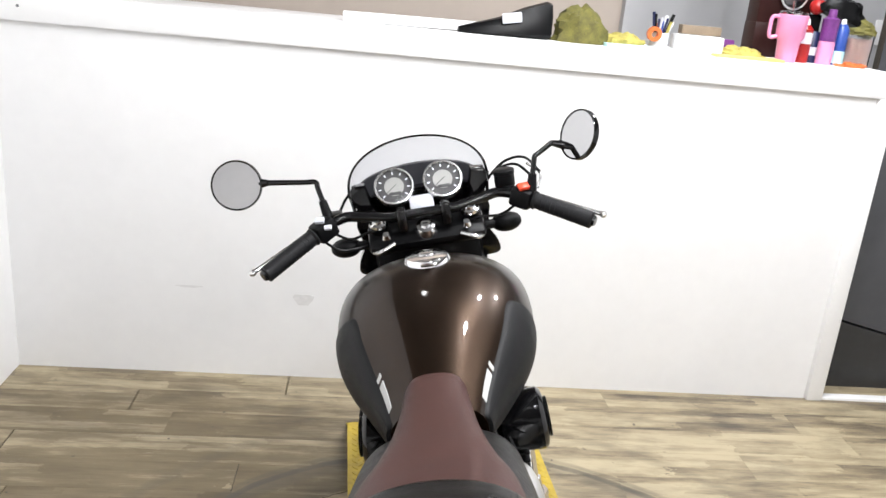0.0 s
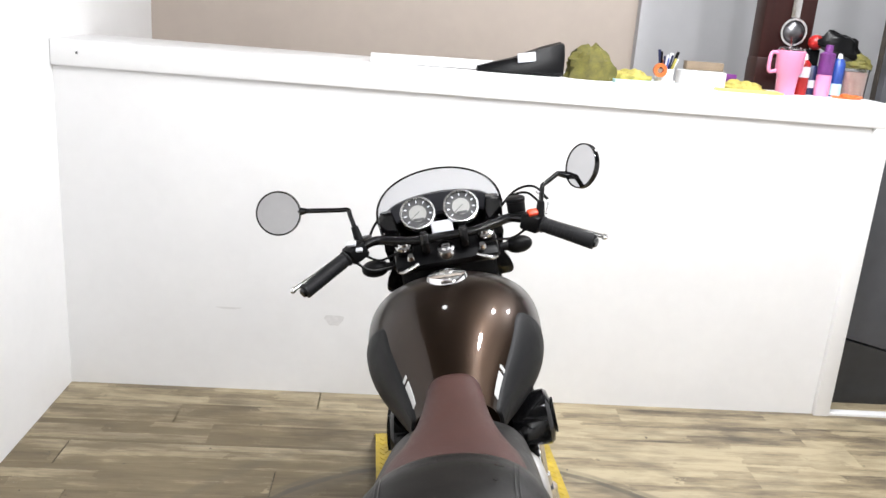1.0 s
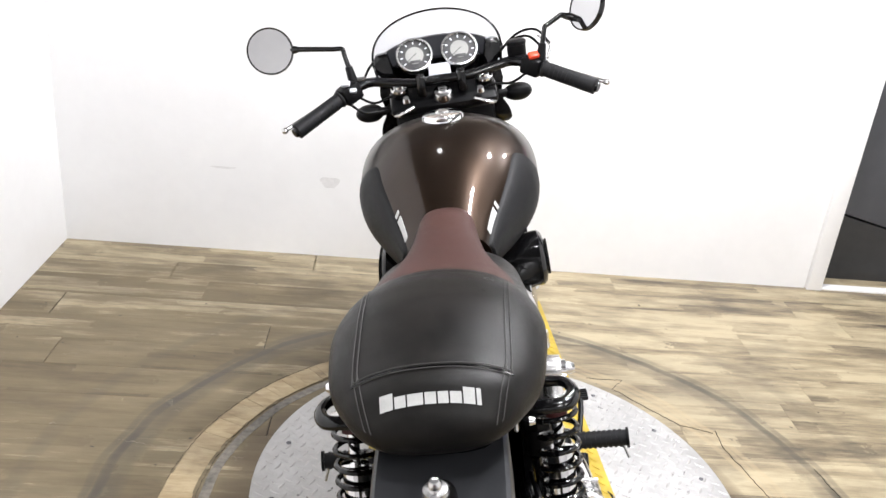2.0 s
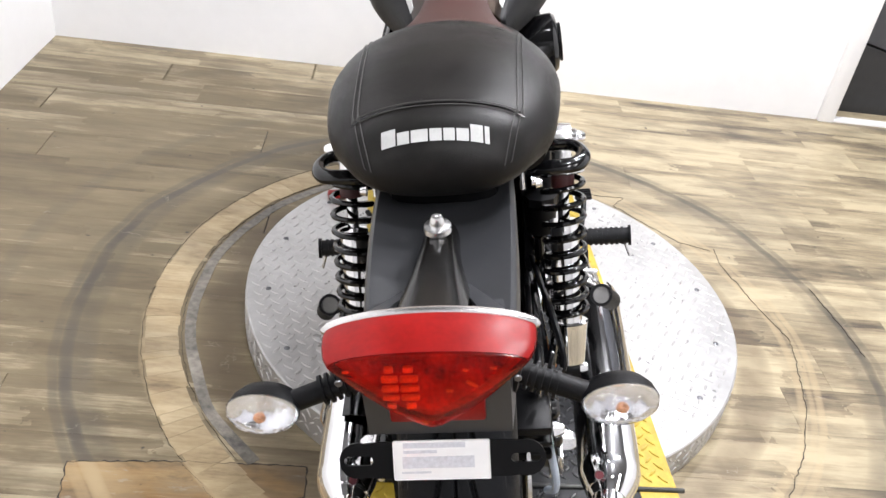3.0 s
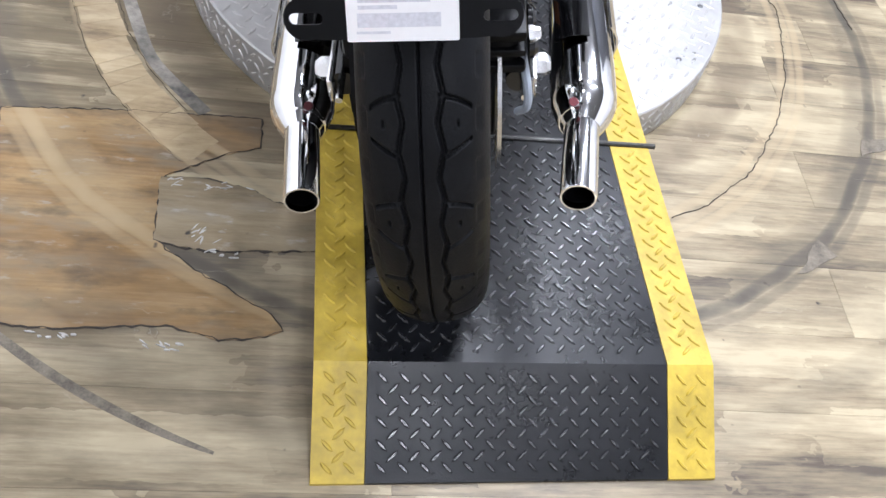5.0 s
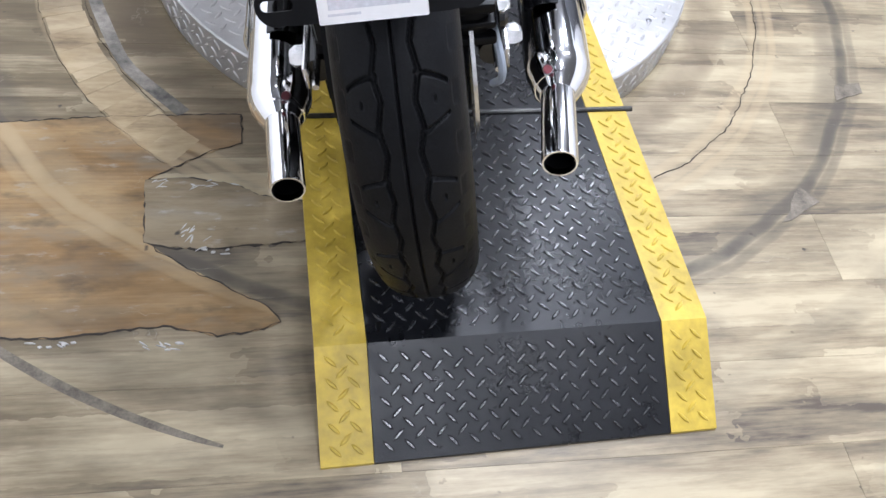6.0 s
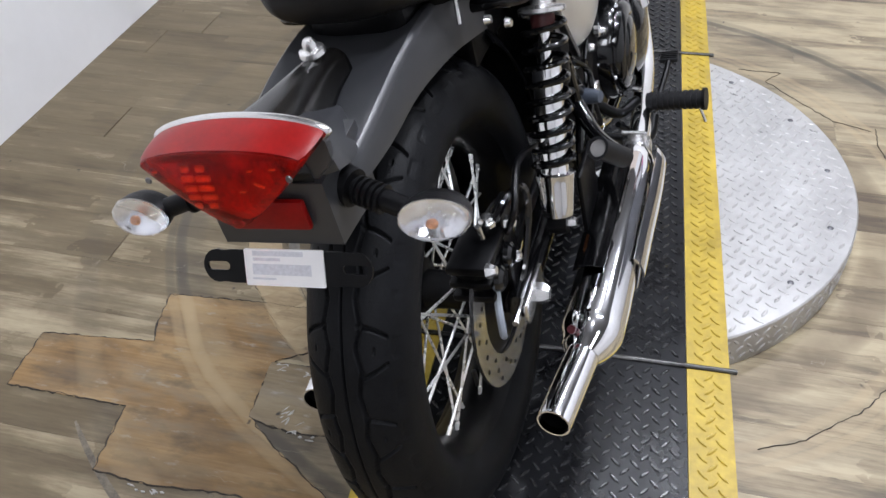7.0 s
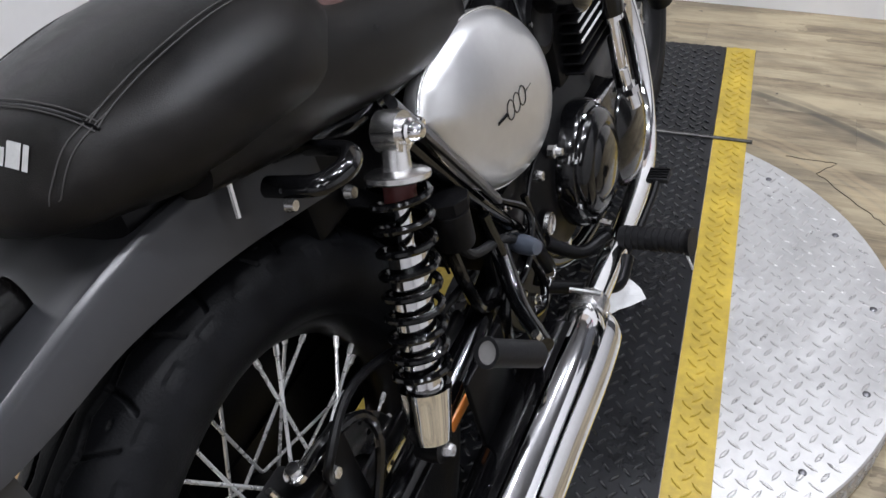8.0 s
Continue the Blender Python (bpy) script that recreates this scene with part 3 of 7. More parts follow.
HW, YW, FOOT, BEND, HINGE = 0.306, 0.077, 1.19, 1.043, 0.583


def strip(x0, x1, y0, z0, y1, z1, thick=0.006):
    """A sheet from y0 to y1 whose top runs from z0 to z1."""
    return [[(x0, y0, z0 - thick), (x1, y0, z0 - thick), (x1, y0, z0), (x0, y0, z0)], [(x0, y1, z1 - thick), (x1, y1, z1 - thick), (x1, y1, z1), (x0, y1, z1)]]


for nm, x0, x1, mt, lab in (("black_mat", -HW + YW, HW - YW, MAT_BLACK, "black rubber tread mat"), ("yellow_edge", -HW, -HW + YW, MAT_YELLOW, "scuffed yellow edge strip"), ("yellow_edge", HW - YW, HW, MAT_YELLOW, "scuffed yellow edge strip")):
    for y0, y1, z0, z1 in ((-FOOT, -BEND, 0.006, ZR), (-BEND, -HINGE - 0.003, ZR, ZR), (-HINGE + 0.003, HINGE - 0.003, ZR, ZR), (HINGE + 0.003, BEND, ZR, ZR), (BEND, FOOT, ZR, 0.006)):
        part(nm, loft(strip(x0 + 0.0006, x1 - 0.0006, y0, z0, y1, z1)), mt, rp, lab, flat=True)
for sg in (-1, 1):
    for y0, y1 in ((-BEND, -0.62), (0.62, BEND)):
        part("side_frame", box((sg * (HW - 0.02) - 0.01, y0, 0.0), (sg * (HW - 0.02) + 0.01, y1, ZR - 0.007)), DARK_STEEL, rp, flat=True)
slope = math.atan2(ZR - 0.006, FOOT - BEND)
for nm, x0, x1, mt in (("black_tread_pattern", -HW + YW, HW - YW, MAT_BAR), ("yellow_tread_pattern", -HW, -HW + YW, MAT_YELLOW), ("yellow_tread_pattern", HW - YW, HW, MAT_YELLOW)):
    bm = bmesh.new()
    ln = math.hypot(ZR - 0.006, FOOT - BEND)
    for x, s, a in tread_spots(0.0225, x0 + 0.0115, x1 - 0.0115, -ln + 0.01, 2 * BEND + ln - 0.01):
        if s < -0.010:
            m_ = Matrix.Translation((x, -BEND + s * math.cos(slope), ZR + s * math.sin(slope))) @ Matrix.Rotation(slope, 4, "X")
        elif s > 2 * BEND + 0.010:
            d_ = s - 2 * BEND
            m_ = Matrix.Translation((x, BEND + d_ * math.cos(slope), ZR - d_ * math.sin(slope))) @ Matrix.Rotation(-slope, 4, "X")
        elif 0.010 < s < 2 * BEND - 0.010 and min(abs(s - BEND + HINGE), abs(s - BEND - HINGE)) > 0.014:
            m_ = Matrix.Translation((x, -BEND + s, ZR))
        else:
            continue
        tread_bar(bm, m_ @ Matrix.Rotation(a, 4, "Z"), 0.0128, 0.0031, 0.0027)
    part(nm, bm, mt, rp, flat=True)["kind"] = "stuff"
for sg in (-1, 1):
    part("hinge_rod", tube([(-HW - 0.012, sg * HINGE, ZR + 0.001), (HW + 0.012, sg * HINGE, ZR + 0.001)], 0.0052, 10), material("blackened_steel_rod", (0.03, 0.03, 0.032), 0.3, 0.8, vary=0.3, scale=14, second=(0.065, 0.064, 0.060)), rp, "scuffed steel hinge rod")

# loose things on the turntable
sheet_bm = prism([(0.530, 1.607), (0.614, 1.700), (0.600, 1.722), (0.556, 1.760), (0.490, 1.675)], ZR + 0.0032, ZR + 0.0046)
bmesh.ops.triangulate(sheet_bm, faces=list(sheet_bm.faces))
bmesh.ops.subdivide_edges(sheet_bm, edges=list(sheet_bm.edges), cuts=5, use_grid_fill=True)
for v in sheet_bm.verts:
    v.co.z += 0.007 * max(0.0, noise.noise(v.co * 38.0) + 0.15)
tagged(part("paper_sheet", sheet_bm, LABEL_WHITE, flat=True), "crumpled pale paper sheet lying on the black mat", "paper")
tagged(part("red_clamp", box((-0.03, -0.012, 0), (0.03, 0.012, 0.02), 0.005, Matrix.Translation((0.06, 2.09, ZT + 0.001)) @ Matrix.Rotation(0.3, 4, "Z")), RED_PLASTIC), "small red plastic clamp on the turntable edge", "clamp")

# ---- ledge things ----
def zl(x):
    return 1.3335 - 0.011 * x - 0.002


def ledge_at(x, y, turn=0.0):
    return Matrix.Translation((x, y, zl(x))) @ Matrix.Rotation(turn, 4, "Z")


tagged(part("white_card", box((0, 0, 0), (0.49, 0.06, 0.032), 0.002, ledge_at(0.02, 3.30)), TRIM_WHITE), "long white card strip lying on the ledge", "card")


def crumple(lx, ly, lz, seed, amount=0.35, n=28):
    """A heap of cloth: a flattened dome with folds, standing on z = 0."""
    bm = bmesh.new()
    rings = []
    for i in range(9):
        th = (i / 8) * math.pi / 2
        ring = []
        for k in range(n):
            a = 2 * math.pi * k / n
            d = Vector((math.cos(a) * math.cos(th), math.sin(a) * math.cos(th), math.sin(th)))
            f = 1 + amount * noise.noise(d * 2.3 + Vector((seed, 0, 0))) + amount * 0.6 * noise.noise(d * 5.1 + Vector((0, seed, 0)))
            ring.append(Vector((d.x * lx * f, d.y * ly * f, max(0.001 if i else 0, d.z * lz * f))))
        rings.append(ring)
    vr = [[bm.verts.new(p) for p in r] for r in rings[:-1]]
    for a, b in zip(vr, vr[1:]):
        for k in range(n):
            bm.faces.new((a[k], a[(k + 1) % n], b[(k + 1) % n], b[k]))
    tip = bm.verts.new(rings[-1][0] * 0 + Vector((0, 0, lz * 0.95)))
    for k in range(n):
        bm.faces.new((vr[-1][k], vr[-1][(k + 1) % n], tip))
    bm.faces.new(list(reversed(vr[0])))
    return bm


def cloth(name, x, y, size, seed, mat, label, category="cloth", amount=0.35, turn=0.0):
    ob = tagged(part(name, crumple(*size, seed, amount), mat), label, category)
    ob.matrix_basis = ledge_at(x, y, turn)
    return ob


def ragged_edge(pts, amount=0.005, n=6):
    """An outline with slightly wavering sides."""
    out = []
    for i, ((x0, y0), (x1, y1)) in enumerate(zip(pts, pts[1:] + pts[:1])):
        for k in range(n):
            t = k / n
            j = amount * math.sin(7.3 * i + 2.9 * k)
            out.append((x0 + (x1 - x0) * t + j, y0 + (y1 - y0) * t + 0.7 * j))
    return out


glove = root("riding_glove", "black padded riding glove lying on the ledge", "glove", ledge_at(0.62, 3.31, 0.1))
part("palm", loft([[(x, y * w, 0.002 + z * h) for y, z in ((-1, 0.1), (-0.8, 0.0), (0.8, 0.0), (1, 0.1), (0.9, 0.6), (0.5, 0.95), (0, 1), (-0.5, 0.95), (-0.9, 0.6))] for x, w, h in ((-0.20, 0.015, 0.02), (-0.15, 0.035, 0.035), (-0.06, 0.05, 0.06), (0.03, 0.055, 0.10), (0.11, 0.05, 0.125), (0.125, 0.045, 0.12))]), BLACK_SATIN, glove)
part("cuff_patch", box((-0.05, -0.056, 0.05), (0.02, -0.048, 0.085), 0.003, Matrix.Rotation(-0.15, 4, "Y")), LABEL_GREY, glove, "grey reflective patch")
cloth("olive_cloth", 0.86, 3.33, (0.10, 0.07, 0.115), 3, OLIVE, "crumpled olive green cloth on the ledge", amount=0.3)
cloth("yellow_cloth", 1.02, 3.33, (0.085, 0.055, 0.042), 5, YELLOW_CLOTH, "crumpled yellow cloth heaped on the ledge")
cloth("yellow_cloth", 1.455, 3.34, (0.10, 0.05, 0.036), 9, YELLOW_CLOTH, "crumpled yellow cloth spread on the ledge")
tagged(part("yellow_sheet", prism(ragged_edge([(-0.12, -0.045), (0.125, -0.05), (0.13, 0.03), (-0.11, 0.04)]), 0.0, 0.009, ledge_at(1.455, 3.27)), material("pale_yellow_cloth", (0.50, 0.44, 0.16), 0.85, vary=0.25, scale=40, bump=0.4)), "folded pale yellow cloth lying flat on the ledge", "cloth")
tagged(part("blue_paper", box((-0.12, -0.03, 0), (0.12, 0.03, 0.012), 0.002, ledge_at(1.06, 3.265)), BLUE_PAPER), "pale blue folded paper on the ledge edge", "paper")
pot = root("pen_pot", "small clear pot of pens and brushes", "pen pot", ledge_at(1.155, 3.35))
for k in range(9):
    a_ = 2.4 * k
    part("pen", tube([(0.012 * math.cos(a_), 0.012 * math.sin(a_), 0.008), (0.034 * math.cos(a_) + 0.012, 0.030 * math.sin(a_), 0.100 + 0.006 * (k % 5))], 0.0045, 8), (BLACK_PLASTIC, LABEL_WHITE, NAVY, LABEL_GREY)[k % 4], pot)
part("pot", lathe([(0, 0), (0.034, 0), (0.036, 0.06), (0.033, 0.06), (0.031, 0.004), (0, 0.004)], None, 20), LABEL_WHITE, pot)
for k, (mt, lx, ly, h_) in enumerate(((NAVY, -0.03, 0.0, 0.13), (ORANGE, -0.012, 0.01, 0.09), (LABEL_WHITE, 0.02, 0.0, 0.12), (YELLOW_CLOTH, 0.035, -0.01, 0.1), (BLACK_PLASTIC, 0.05, 0.01, 0.125), (BLUE, 0.0, -0.015, 0.1))):
    part("pen", tube([(lx * 0.3, ly, 0.008), (lx, ly * 1.5, h_)], 0.006, 8), mt, pot)
part("tape_roll", lathe([(0.012, 0), (0.026, 0), (0.026, 0.02), (0.012, 0.02)], Matrix.Translation((-0.03, -0.03, 0.055)) @ Matrix.Rotation(math.pi / 2, 4, "X"), 20, True), ORANGE, pot, "orange round lid")
bx = root("cardboard_box", "open small white and brown carton", "box", ledge_at(1.30, 3.35, -0.05))
part("carton", box((-0.085, -0.045, 0), (0.085, 0.045, 0.062), 0.002), LABEL_WHITE, bx)
part("flap", box((-0.06, 0.0, 0.064), (0.085, 0.05, 0.095), 0.002), CARD, bx, "brown card flap")
tagged(part("purple_packet", box((-0.05, -0.02, 0), (0.05, 0.02, 0.055), 0.006, ledge_at(1.42, 3.43)), PURPLE), "purple packet behind the cloth", "packet")

clock = root("wall_clock", "tall dark mahogany clock case with round pendulum", "clock", ledge_at(1.680, 3.50))
part("case", box((-0.105, 0, 0.0), (0.105, 0.10, 1.0), 0.006), MAHOGANY, clock)
part("base_moulding", box((-0.108, -0.006, 0.0), (0.108, 0.10, 0.13), 0.008), MAHOGANY, clock)
part("pendulum_bob", lathe([(0, 0.028), (0.02, 0.026), (0.034, 0.018), (0.042, 0.006), (0.044, 0)], axis_to((0.018, -0.012, 0.235), (0, -1, 0)), 32), DARK_STEEL, clock, "dark polished metal bob")
part("pendulum_ring", lathe([(0.046, 0), (0.054, 0), (0.054, 0.008), (0.046, 0.008)], axis_to((0.018, -0.012, 0.235), (0, -1, 0)), 36, True), STEEL, clock, "bright metal ring")
part("pendulum_rod", box((0.0, -0.012, 0.29), (0.036, -0.004, 0.9), 0.002), STEEL, clock)

mug = root("travel_mug", "pink insulated travel mug with handle and clear straw", "mug", ledge_at(1.625, 3.31))
part("cup", lathe([(0, 0), (0.034, 0), (0.036, 0.004), (0.040, 0.075), (0.050, 0.088), (0.053, 0.165), (0.050, 0.167), (0.047, 0.16), (0.035, 0.08), (0, 0.02)], None, 36), PINK, mug)
part("handle", tube([(-0.045, 0, 0.155), (-0.075, 0, 0.155), (-0.080, 0, 0.12), (-0.075, 0, 0.085), (-0.045, 0, 0.09)], 0.007, 10, 5), PINK, mug)
part("lid", lathe([(0, 0.166), (0.049, 0.166), (0.05, 0.176), (0.03, 0.180), (0, 0.180)], None, 30), CLEAR_LENS, mug, "clear plastic lid")
part("straw", tube([(0.005, 0, 0.1), (-0.008, 0, 0.215)], 0.004, 8), CLEAR_LENS, mug, "clear straw")


def bottle(name, x, y, prof, mat, label, category, cap=None, cap_mat=None, sleeve=None, sleeve_mat=None):
    o = root(name, label, category, ledge_at(x, y))
    part("body", lathe(prof, None, 24), mat, o)
    if cap:
        part("cap", lathe(cap, None, 20), cap_mat, o)
    if sleeve:
        part("sleeve", lathe(sleeve, None, 24), sleeve_mat, o)
    return o


bottle("spray_can", 1.70, 3.35, [(0, 0), (0.027, 0), (0.028, 0.12), (0.016, 0.135), (0, 0.135)], RED_PLASTIC, "red spray can with a white cap", "can", [(0, 0.160), (0.010, 0.158), (0.013, 0.136), (0, 0.134)], LABEL_WHITE, [(0.0285, 0.07), (0.0285, 0.11)], LABEL_GREY)
bottle("spray_can", 1.755, 3.39, [(0, 0), (0.028, 0), (0.029, 0.10), (0.02, 0.115), (0, 0.115)], NAVY, "navy can with pale print", "can", None, None, [(0.0295, 0.03), (0.0295, 0.06)], LABEL_GREY)
bottle("drinks_bottle", 1.785, 3.34, [(0, 0), (0.027, 0), (0.029, 0.02), (0.029, 0.085), (0, 0.085)], PINK, "pink and purple plastic bottle", "bottle", [(0, 0.20), (0.014, 0.198), (0.016, 0.172), (0.03, 0.165), (0.029, 0.086), (0, 0.085)], PURPLE)
bottle("spray_can", 1.845, 3.36, [(0, 0), (0.024, 0), (0.025, 0.06), (0.025, 0.13), (0.016, 0.15), (0, 0.15)], BLUE, "slim blue spray can", "can", [(0, 0.17), (0.008, 0.168), (0.010, 0.151), (0, 0.149)], LABEL_WHITE, [(0.0255, 0.01), (0.0255, 0.055)], BLUE_PAPER)
rack = root("bottle_rack", "black upright holder with a red round top", "holder", ledge_at(1.765, 3.47))
part("upright", box((-0.05, 0, 0), (0.05, 0.03, 0.175), 0.004), BLACK_PLASTIC, rack)
part("ball", lathe([(0, -0.03)] + [(0.03 * math.cos(a), 0.03 * math.sin(a)) for a in np.linspace(-1.4, 1.4, 9)] + [(0, 0.03)], Matrix.Translation((0.02, -0.01, 0.203)), 24), RED_PLASTIC, rack, "round red top")
jar = root("plastic_jug", "clear plastic jug with a pinkish fill", "jug", ledge_at(1.915, 3.36))
part("jug", lathe([(0, 0), (0.05, 0), (0.054, 0.12), (0.050, 0.12), (0.047, 0.006), (0, 0.006)], None, 28), CLEAR_LENS, jar)
part("filling", lathe([(0, 0.007), (0.046, 0.007), (0.049, 0.105), (0, 0.105)], None, 28), material("pinkish_liquid", (0.55, 0.36, 0.30), 0.4, vary=0.1), jar)
part("rim_cloth", crumple(0.055, 0.05, 0.03, 14, 0.3), OLIVE, jar, "olive rag over the rim").matrix_basis = Matrix.Translation((0, 0, 0.118))
tagged(part("orange_tool", crumple(0.055, 0.022, 0.02, 21, 0.5), ORANGE), "orange handled tool on the ledge", "tool").matrix_basis = ledge_at(1.87, 3.29)
cap = root("work_cap", "black and olive cap resting on the holder", "cap", ledge_at(1.885, 3.44))
part("crown", crumple(0.095, 0.05, 0.085, 31, 0.2), BLACK_SATIN, cap).matrix_basis = Matrix.Translation((-0.02, 0, 0.165)) @ Matrix.Rotation(0.35, 4, "Y")
part("brim", crumple(0.06, 0.05, 0.05, 37, 0.25), OLIVE, cap, "olive cloth side").matrix_basis = Matrix.Translation((0.075, 0, 0.125)) @ Matrix.Rotation(0.6, 4, "Y")
part("stand", tube([(0, 0.02, 0), (0, 0.02, 0.18)], 0.008, 8), BLACK_PLASTIC, cap)
tagged(part("wall_switch", box((-0.035, -0.012, -0.06), (0.035, 0, 0.06), 0.004, Matrix.Translation((2.62, YUP - 0.06, 1.42))), TRIM_WHITE), "white light switch plate on the grey wall", "switch", kind="structure")


# ---- motorcycle: u right, v ahead of the rear axle, w up from the tyre's foot ----
BIKE = Matrix.Translation((0.3923, 0.904, 0.0945)) @ Matrix.Rotation(math.radians(-3.306), 4, "Z") @ Matrix.Rotation(math.radians(-11.59), 4, "Y")
HEAD, RAKE = Vector((0, 1.10, 0.80)), math.radians(26)
STEER = Matrix.Translation(HEAD) @ Matrix.Rotation(math.radians(4.1), 4, Vector((0, -math.sin(RAKE), math.cos(RAKE)))) @ Matrix.Translation(-HEAD)
bike = root("motorcycle", "dark brown metallic roadster motorcycle leaning on its side stand", "motorcycle", BIKE)


def steered(ob):
    ob.matrix_basis = STEER @ ob.matrix_basis
    return ob


def mesh_part(name, verts, faces, mat, parent, label="", smooth=True):
    me = bpy.data.meshes.new(name)
    me.from_pydata(verts, [], faces)
    me.polygons.foreach_set("use_smooth", [smooth] * len(me.polygons))
    me.materials.append(mat)
    ob = new(name, me)
    ob.parent = parent
    if label:
        ob["label"] = label
    return ob


# wheels
def tyre_mesh(R, half, depth, n_a, n_c, tread):
    """A tyre about the x axis, with its grooves cut into the tread."""
    k, h = half / 0.065, depth / 0.104
    prof = [(0.0, 0.0), (0.02, 0.0015), (0.036, 0.007), (0.050, 0.017), (0.060, 0.031), (0.0655, 0.05), (0.065, 0.067), (0.058, 0.085), (0.046, 0.097), (0.040, 0.103)]
    pu, pr = np.array([p[0] * k for p in prof]), np.array([R - p[1] * h for p in prof])
    s = np.r_[0, np.cumsum(np.hypot(np.diff(pu), np.diff(pr)))]
    fine_s = np.r_[np.linspace(0, 0.058 * k, n_a), np.linspace(0.058 * k, s[-1], 13)[1:]]
    cu, cr = np.polyfit(s, pu, 6), np.polyfit(s, pr, 6)
    au, ar = np.polyval(cu, fine_s), np.polyval(cr, fine_s)
    au[0] = 0
    arc = np.r_[-fine_s[::-1][:-1], fine_s]
    uu, rr = np.r_[-au[::-1][:-1], au], np.r_[ar[::-1][:-1], ar]
    phi = np.linspace(0, 2 * np.pi, n_c, endpoint=False)
    A, C = np.meshgrid(arc, phi * R, indexing="ij")
    cut = np.zeros_like(A)
    if tread:
        pitch = 2 * np.pi * R / 19
        absA = np.abs(A) / k
        q = (C / pitch - 2.834) % 1.0
        tri = np.abs(q * 2 % 1.0 - 0.5) * 2

        def slot(off, half, soft, lo, hi):
            d = np.abs(((q - off + 0.5) % 1.0) - 0.5) * pitch
            return np.clip((half - d) / soft, 0, 1) * np.clip((absA - lo) / 0.001, 0, 1) * np.clip((hi - absA) / 0.002, 0, 1)

        cut = np.maximum(cut, np.clip((0.0016 - absA) / 0.0007, 0, 1))
        cut = np.maximum(cut, np.clip((0.0026 - np.abs(absA - 0.0165 - 0.0055 * tri)) / 0.0009, 0, 1))
        cut = np.maximum(cut, 0.45 * np.clip((0.0016 - np.abs(absA - 0.0575 - 0.004 * np.clip(3 * tri - 1, 0, 1))) / 0.001, 0, 1))
        cut = np.maximum(cut, slot(0.02 + 0.115 * np.clip((absA - 0.018) / 0.034, 0, 1) ** 1.8, 0.0026, 0.0010, 0.017, 0.052))
        cut = np.maximum(cut, slot(0.58 - 0.165 * np.clip((absA - 0.018) / 0.034, 0, 1), 0.0021, 0.0009, 0.018, 0.052))
        cut = np.maximum(cut, 0.7 * slot(0.27, 0.0042, 0.0010, 0.034, 0.0375))
    Rr = rr[:, None] - 0.0060 * cut
    X = np.repeat(uu[:, None], n_c, 1)
    V = np.stack([X, -np.sin(phi)[None] * Rr, np.cos(phi)[None] * Rr], -1).reshape(-1, 3)
    m_ = len(arc)
    i, j = np.meshgrid(np.arange(m_ - 1), np.arange(n_c), indexing="ij")
    jn = (j + 1) % n_c
    F = np.stack([i * n_c + j, i * n_c + jn, (i + 1) * n_c + jn, (i + 1) * n_c + j], -1).reshape(-1, 4)
    return V.tolist(), F.tolist()


def wheel(centre, R, half, depth, tread, name, label, n_a, n_c, rim_r, hub_half):
    rim = part(name, lathe([(rim_r - 0.022, -0.012), (rim_r - 0.022, 0.012), (rim_r - 0.010, 0.030), (rim_r + 0.002, 0.044), (rim_r + 0.010, 0.047), (rim_r + 0.010, 0.043), (rim_r - 0.004, 0.030), (rim_r - 0.010, 0), (rim_r - 0.004, -0.030), (rim_r + 0.010, -0.043), (rim_r + 0.010, -0.047), (rim_r + 0.002, -0.044), (rim_r - 0.010, -0.030)], axis_to((0, 0, 0), (1, 0, 0)), 96, True), BLACK_SATIN, bike, label)
    rim.matrix_basis = Matrix.Translation(centre)
    v, f = tyre_mesh(R, half, depth, n_a, n_c, tread)
    mesh_part("tyre", v, f, RUBBER, rim, "black grooved road tyre")
    part("hub", lathe([(0.012, -hub_half - 0.02), (0.028, -hub_half - 0.02), (0.030, -hub_half), (0.047, -hub_half), (0.047, -hub_half + 0.006), (0.030, -hub_half + 0.012), (0.028, 0), (0.030, hub_half - 0.012), (0.047, hub_half - 0.006), (0.047, hub_half), (0.030, hub_half), (0.028, hub_half + 0.02), (0.012, hub_half + 0.02)], axis_to((0, 0, 0), (1, 0, 0)), 40), BLACK_SATIN, rim)
    part("valve", tube([(0, 0, -(rim_r - 0.02)), (0, 0, -(rim_r - 0.055))], 0.004, 8), DARK_STEEL, rim)
    for sg in (-1, 1):
        for lead in (-1, 1):
            a0 = -0.12 * lead
            p0 = Vector((sg * (hub_half - 0.003), 0.042 * math.sin(a0), 0.042 * math.cos(a0)))
            a1 = math.radians(45) * lead
            p1 = Vector((sg * 0.008, (rim_r - 0.02) * math.sin(a1), (rim_r - 0.02) * math.cos(a1)))
            base = tube([p0, p0.lerp(p1, 0.93)], 0.0022, 8)
            add_tube(base, [p0.lerp(p1, 0.92), p1], 0.0034, 8)
            first = part("spoke", base, SPOKE, rim)
            for k in range(9):
                rot = Matrix.Rotation(2 * math.pi * (k + (0.5 if sg > 0 else 0)) / 9, 4, "X")
                if k == 0:
                    first.matrix_basis = rot
                else:
                    clone(first, rot)
    return rim


AXLE = Vector((0.004, 0, 0.336))
rear = wheel(AXLE, 0.334, 0.066, 0.104, True, "rear_wheel", "wire-spoked rear wheel with black rim", 52, 1300, 0.232, 0.045)
front = steered(wheel(Vector((0, 1.465, 0.316)), 0.318, 0.052, 0.09, True, "front_wheel", "wire-spoked front wheel with black rim", 24, 300, 0.230, 0.04))


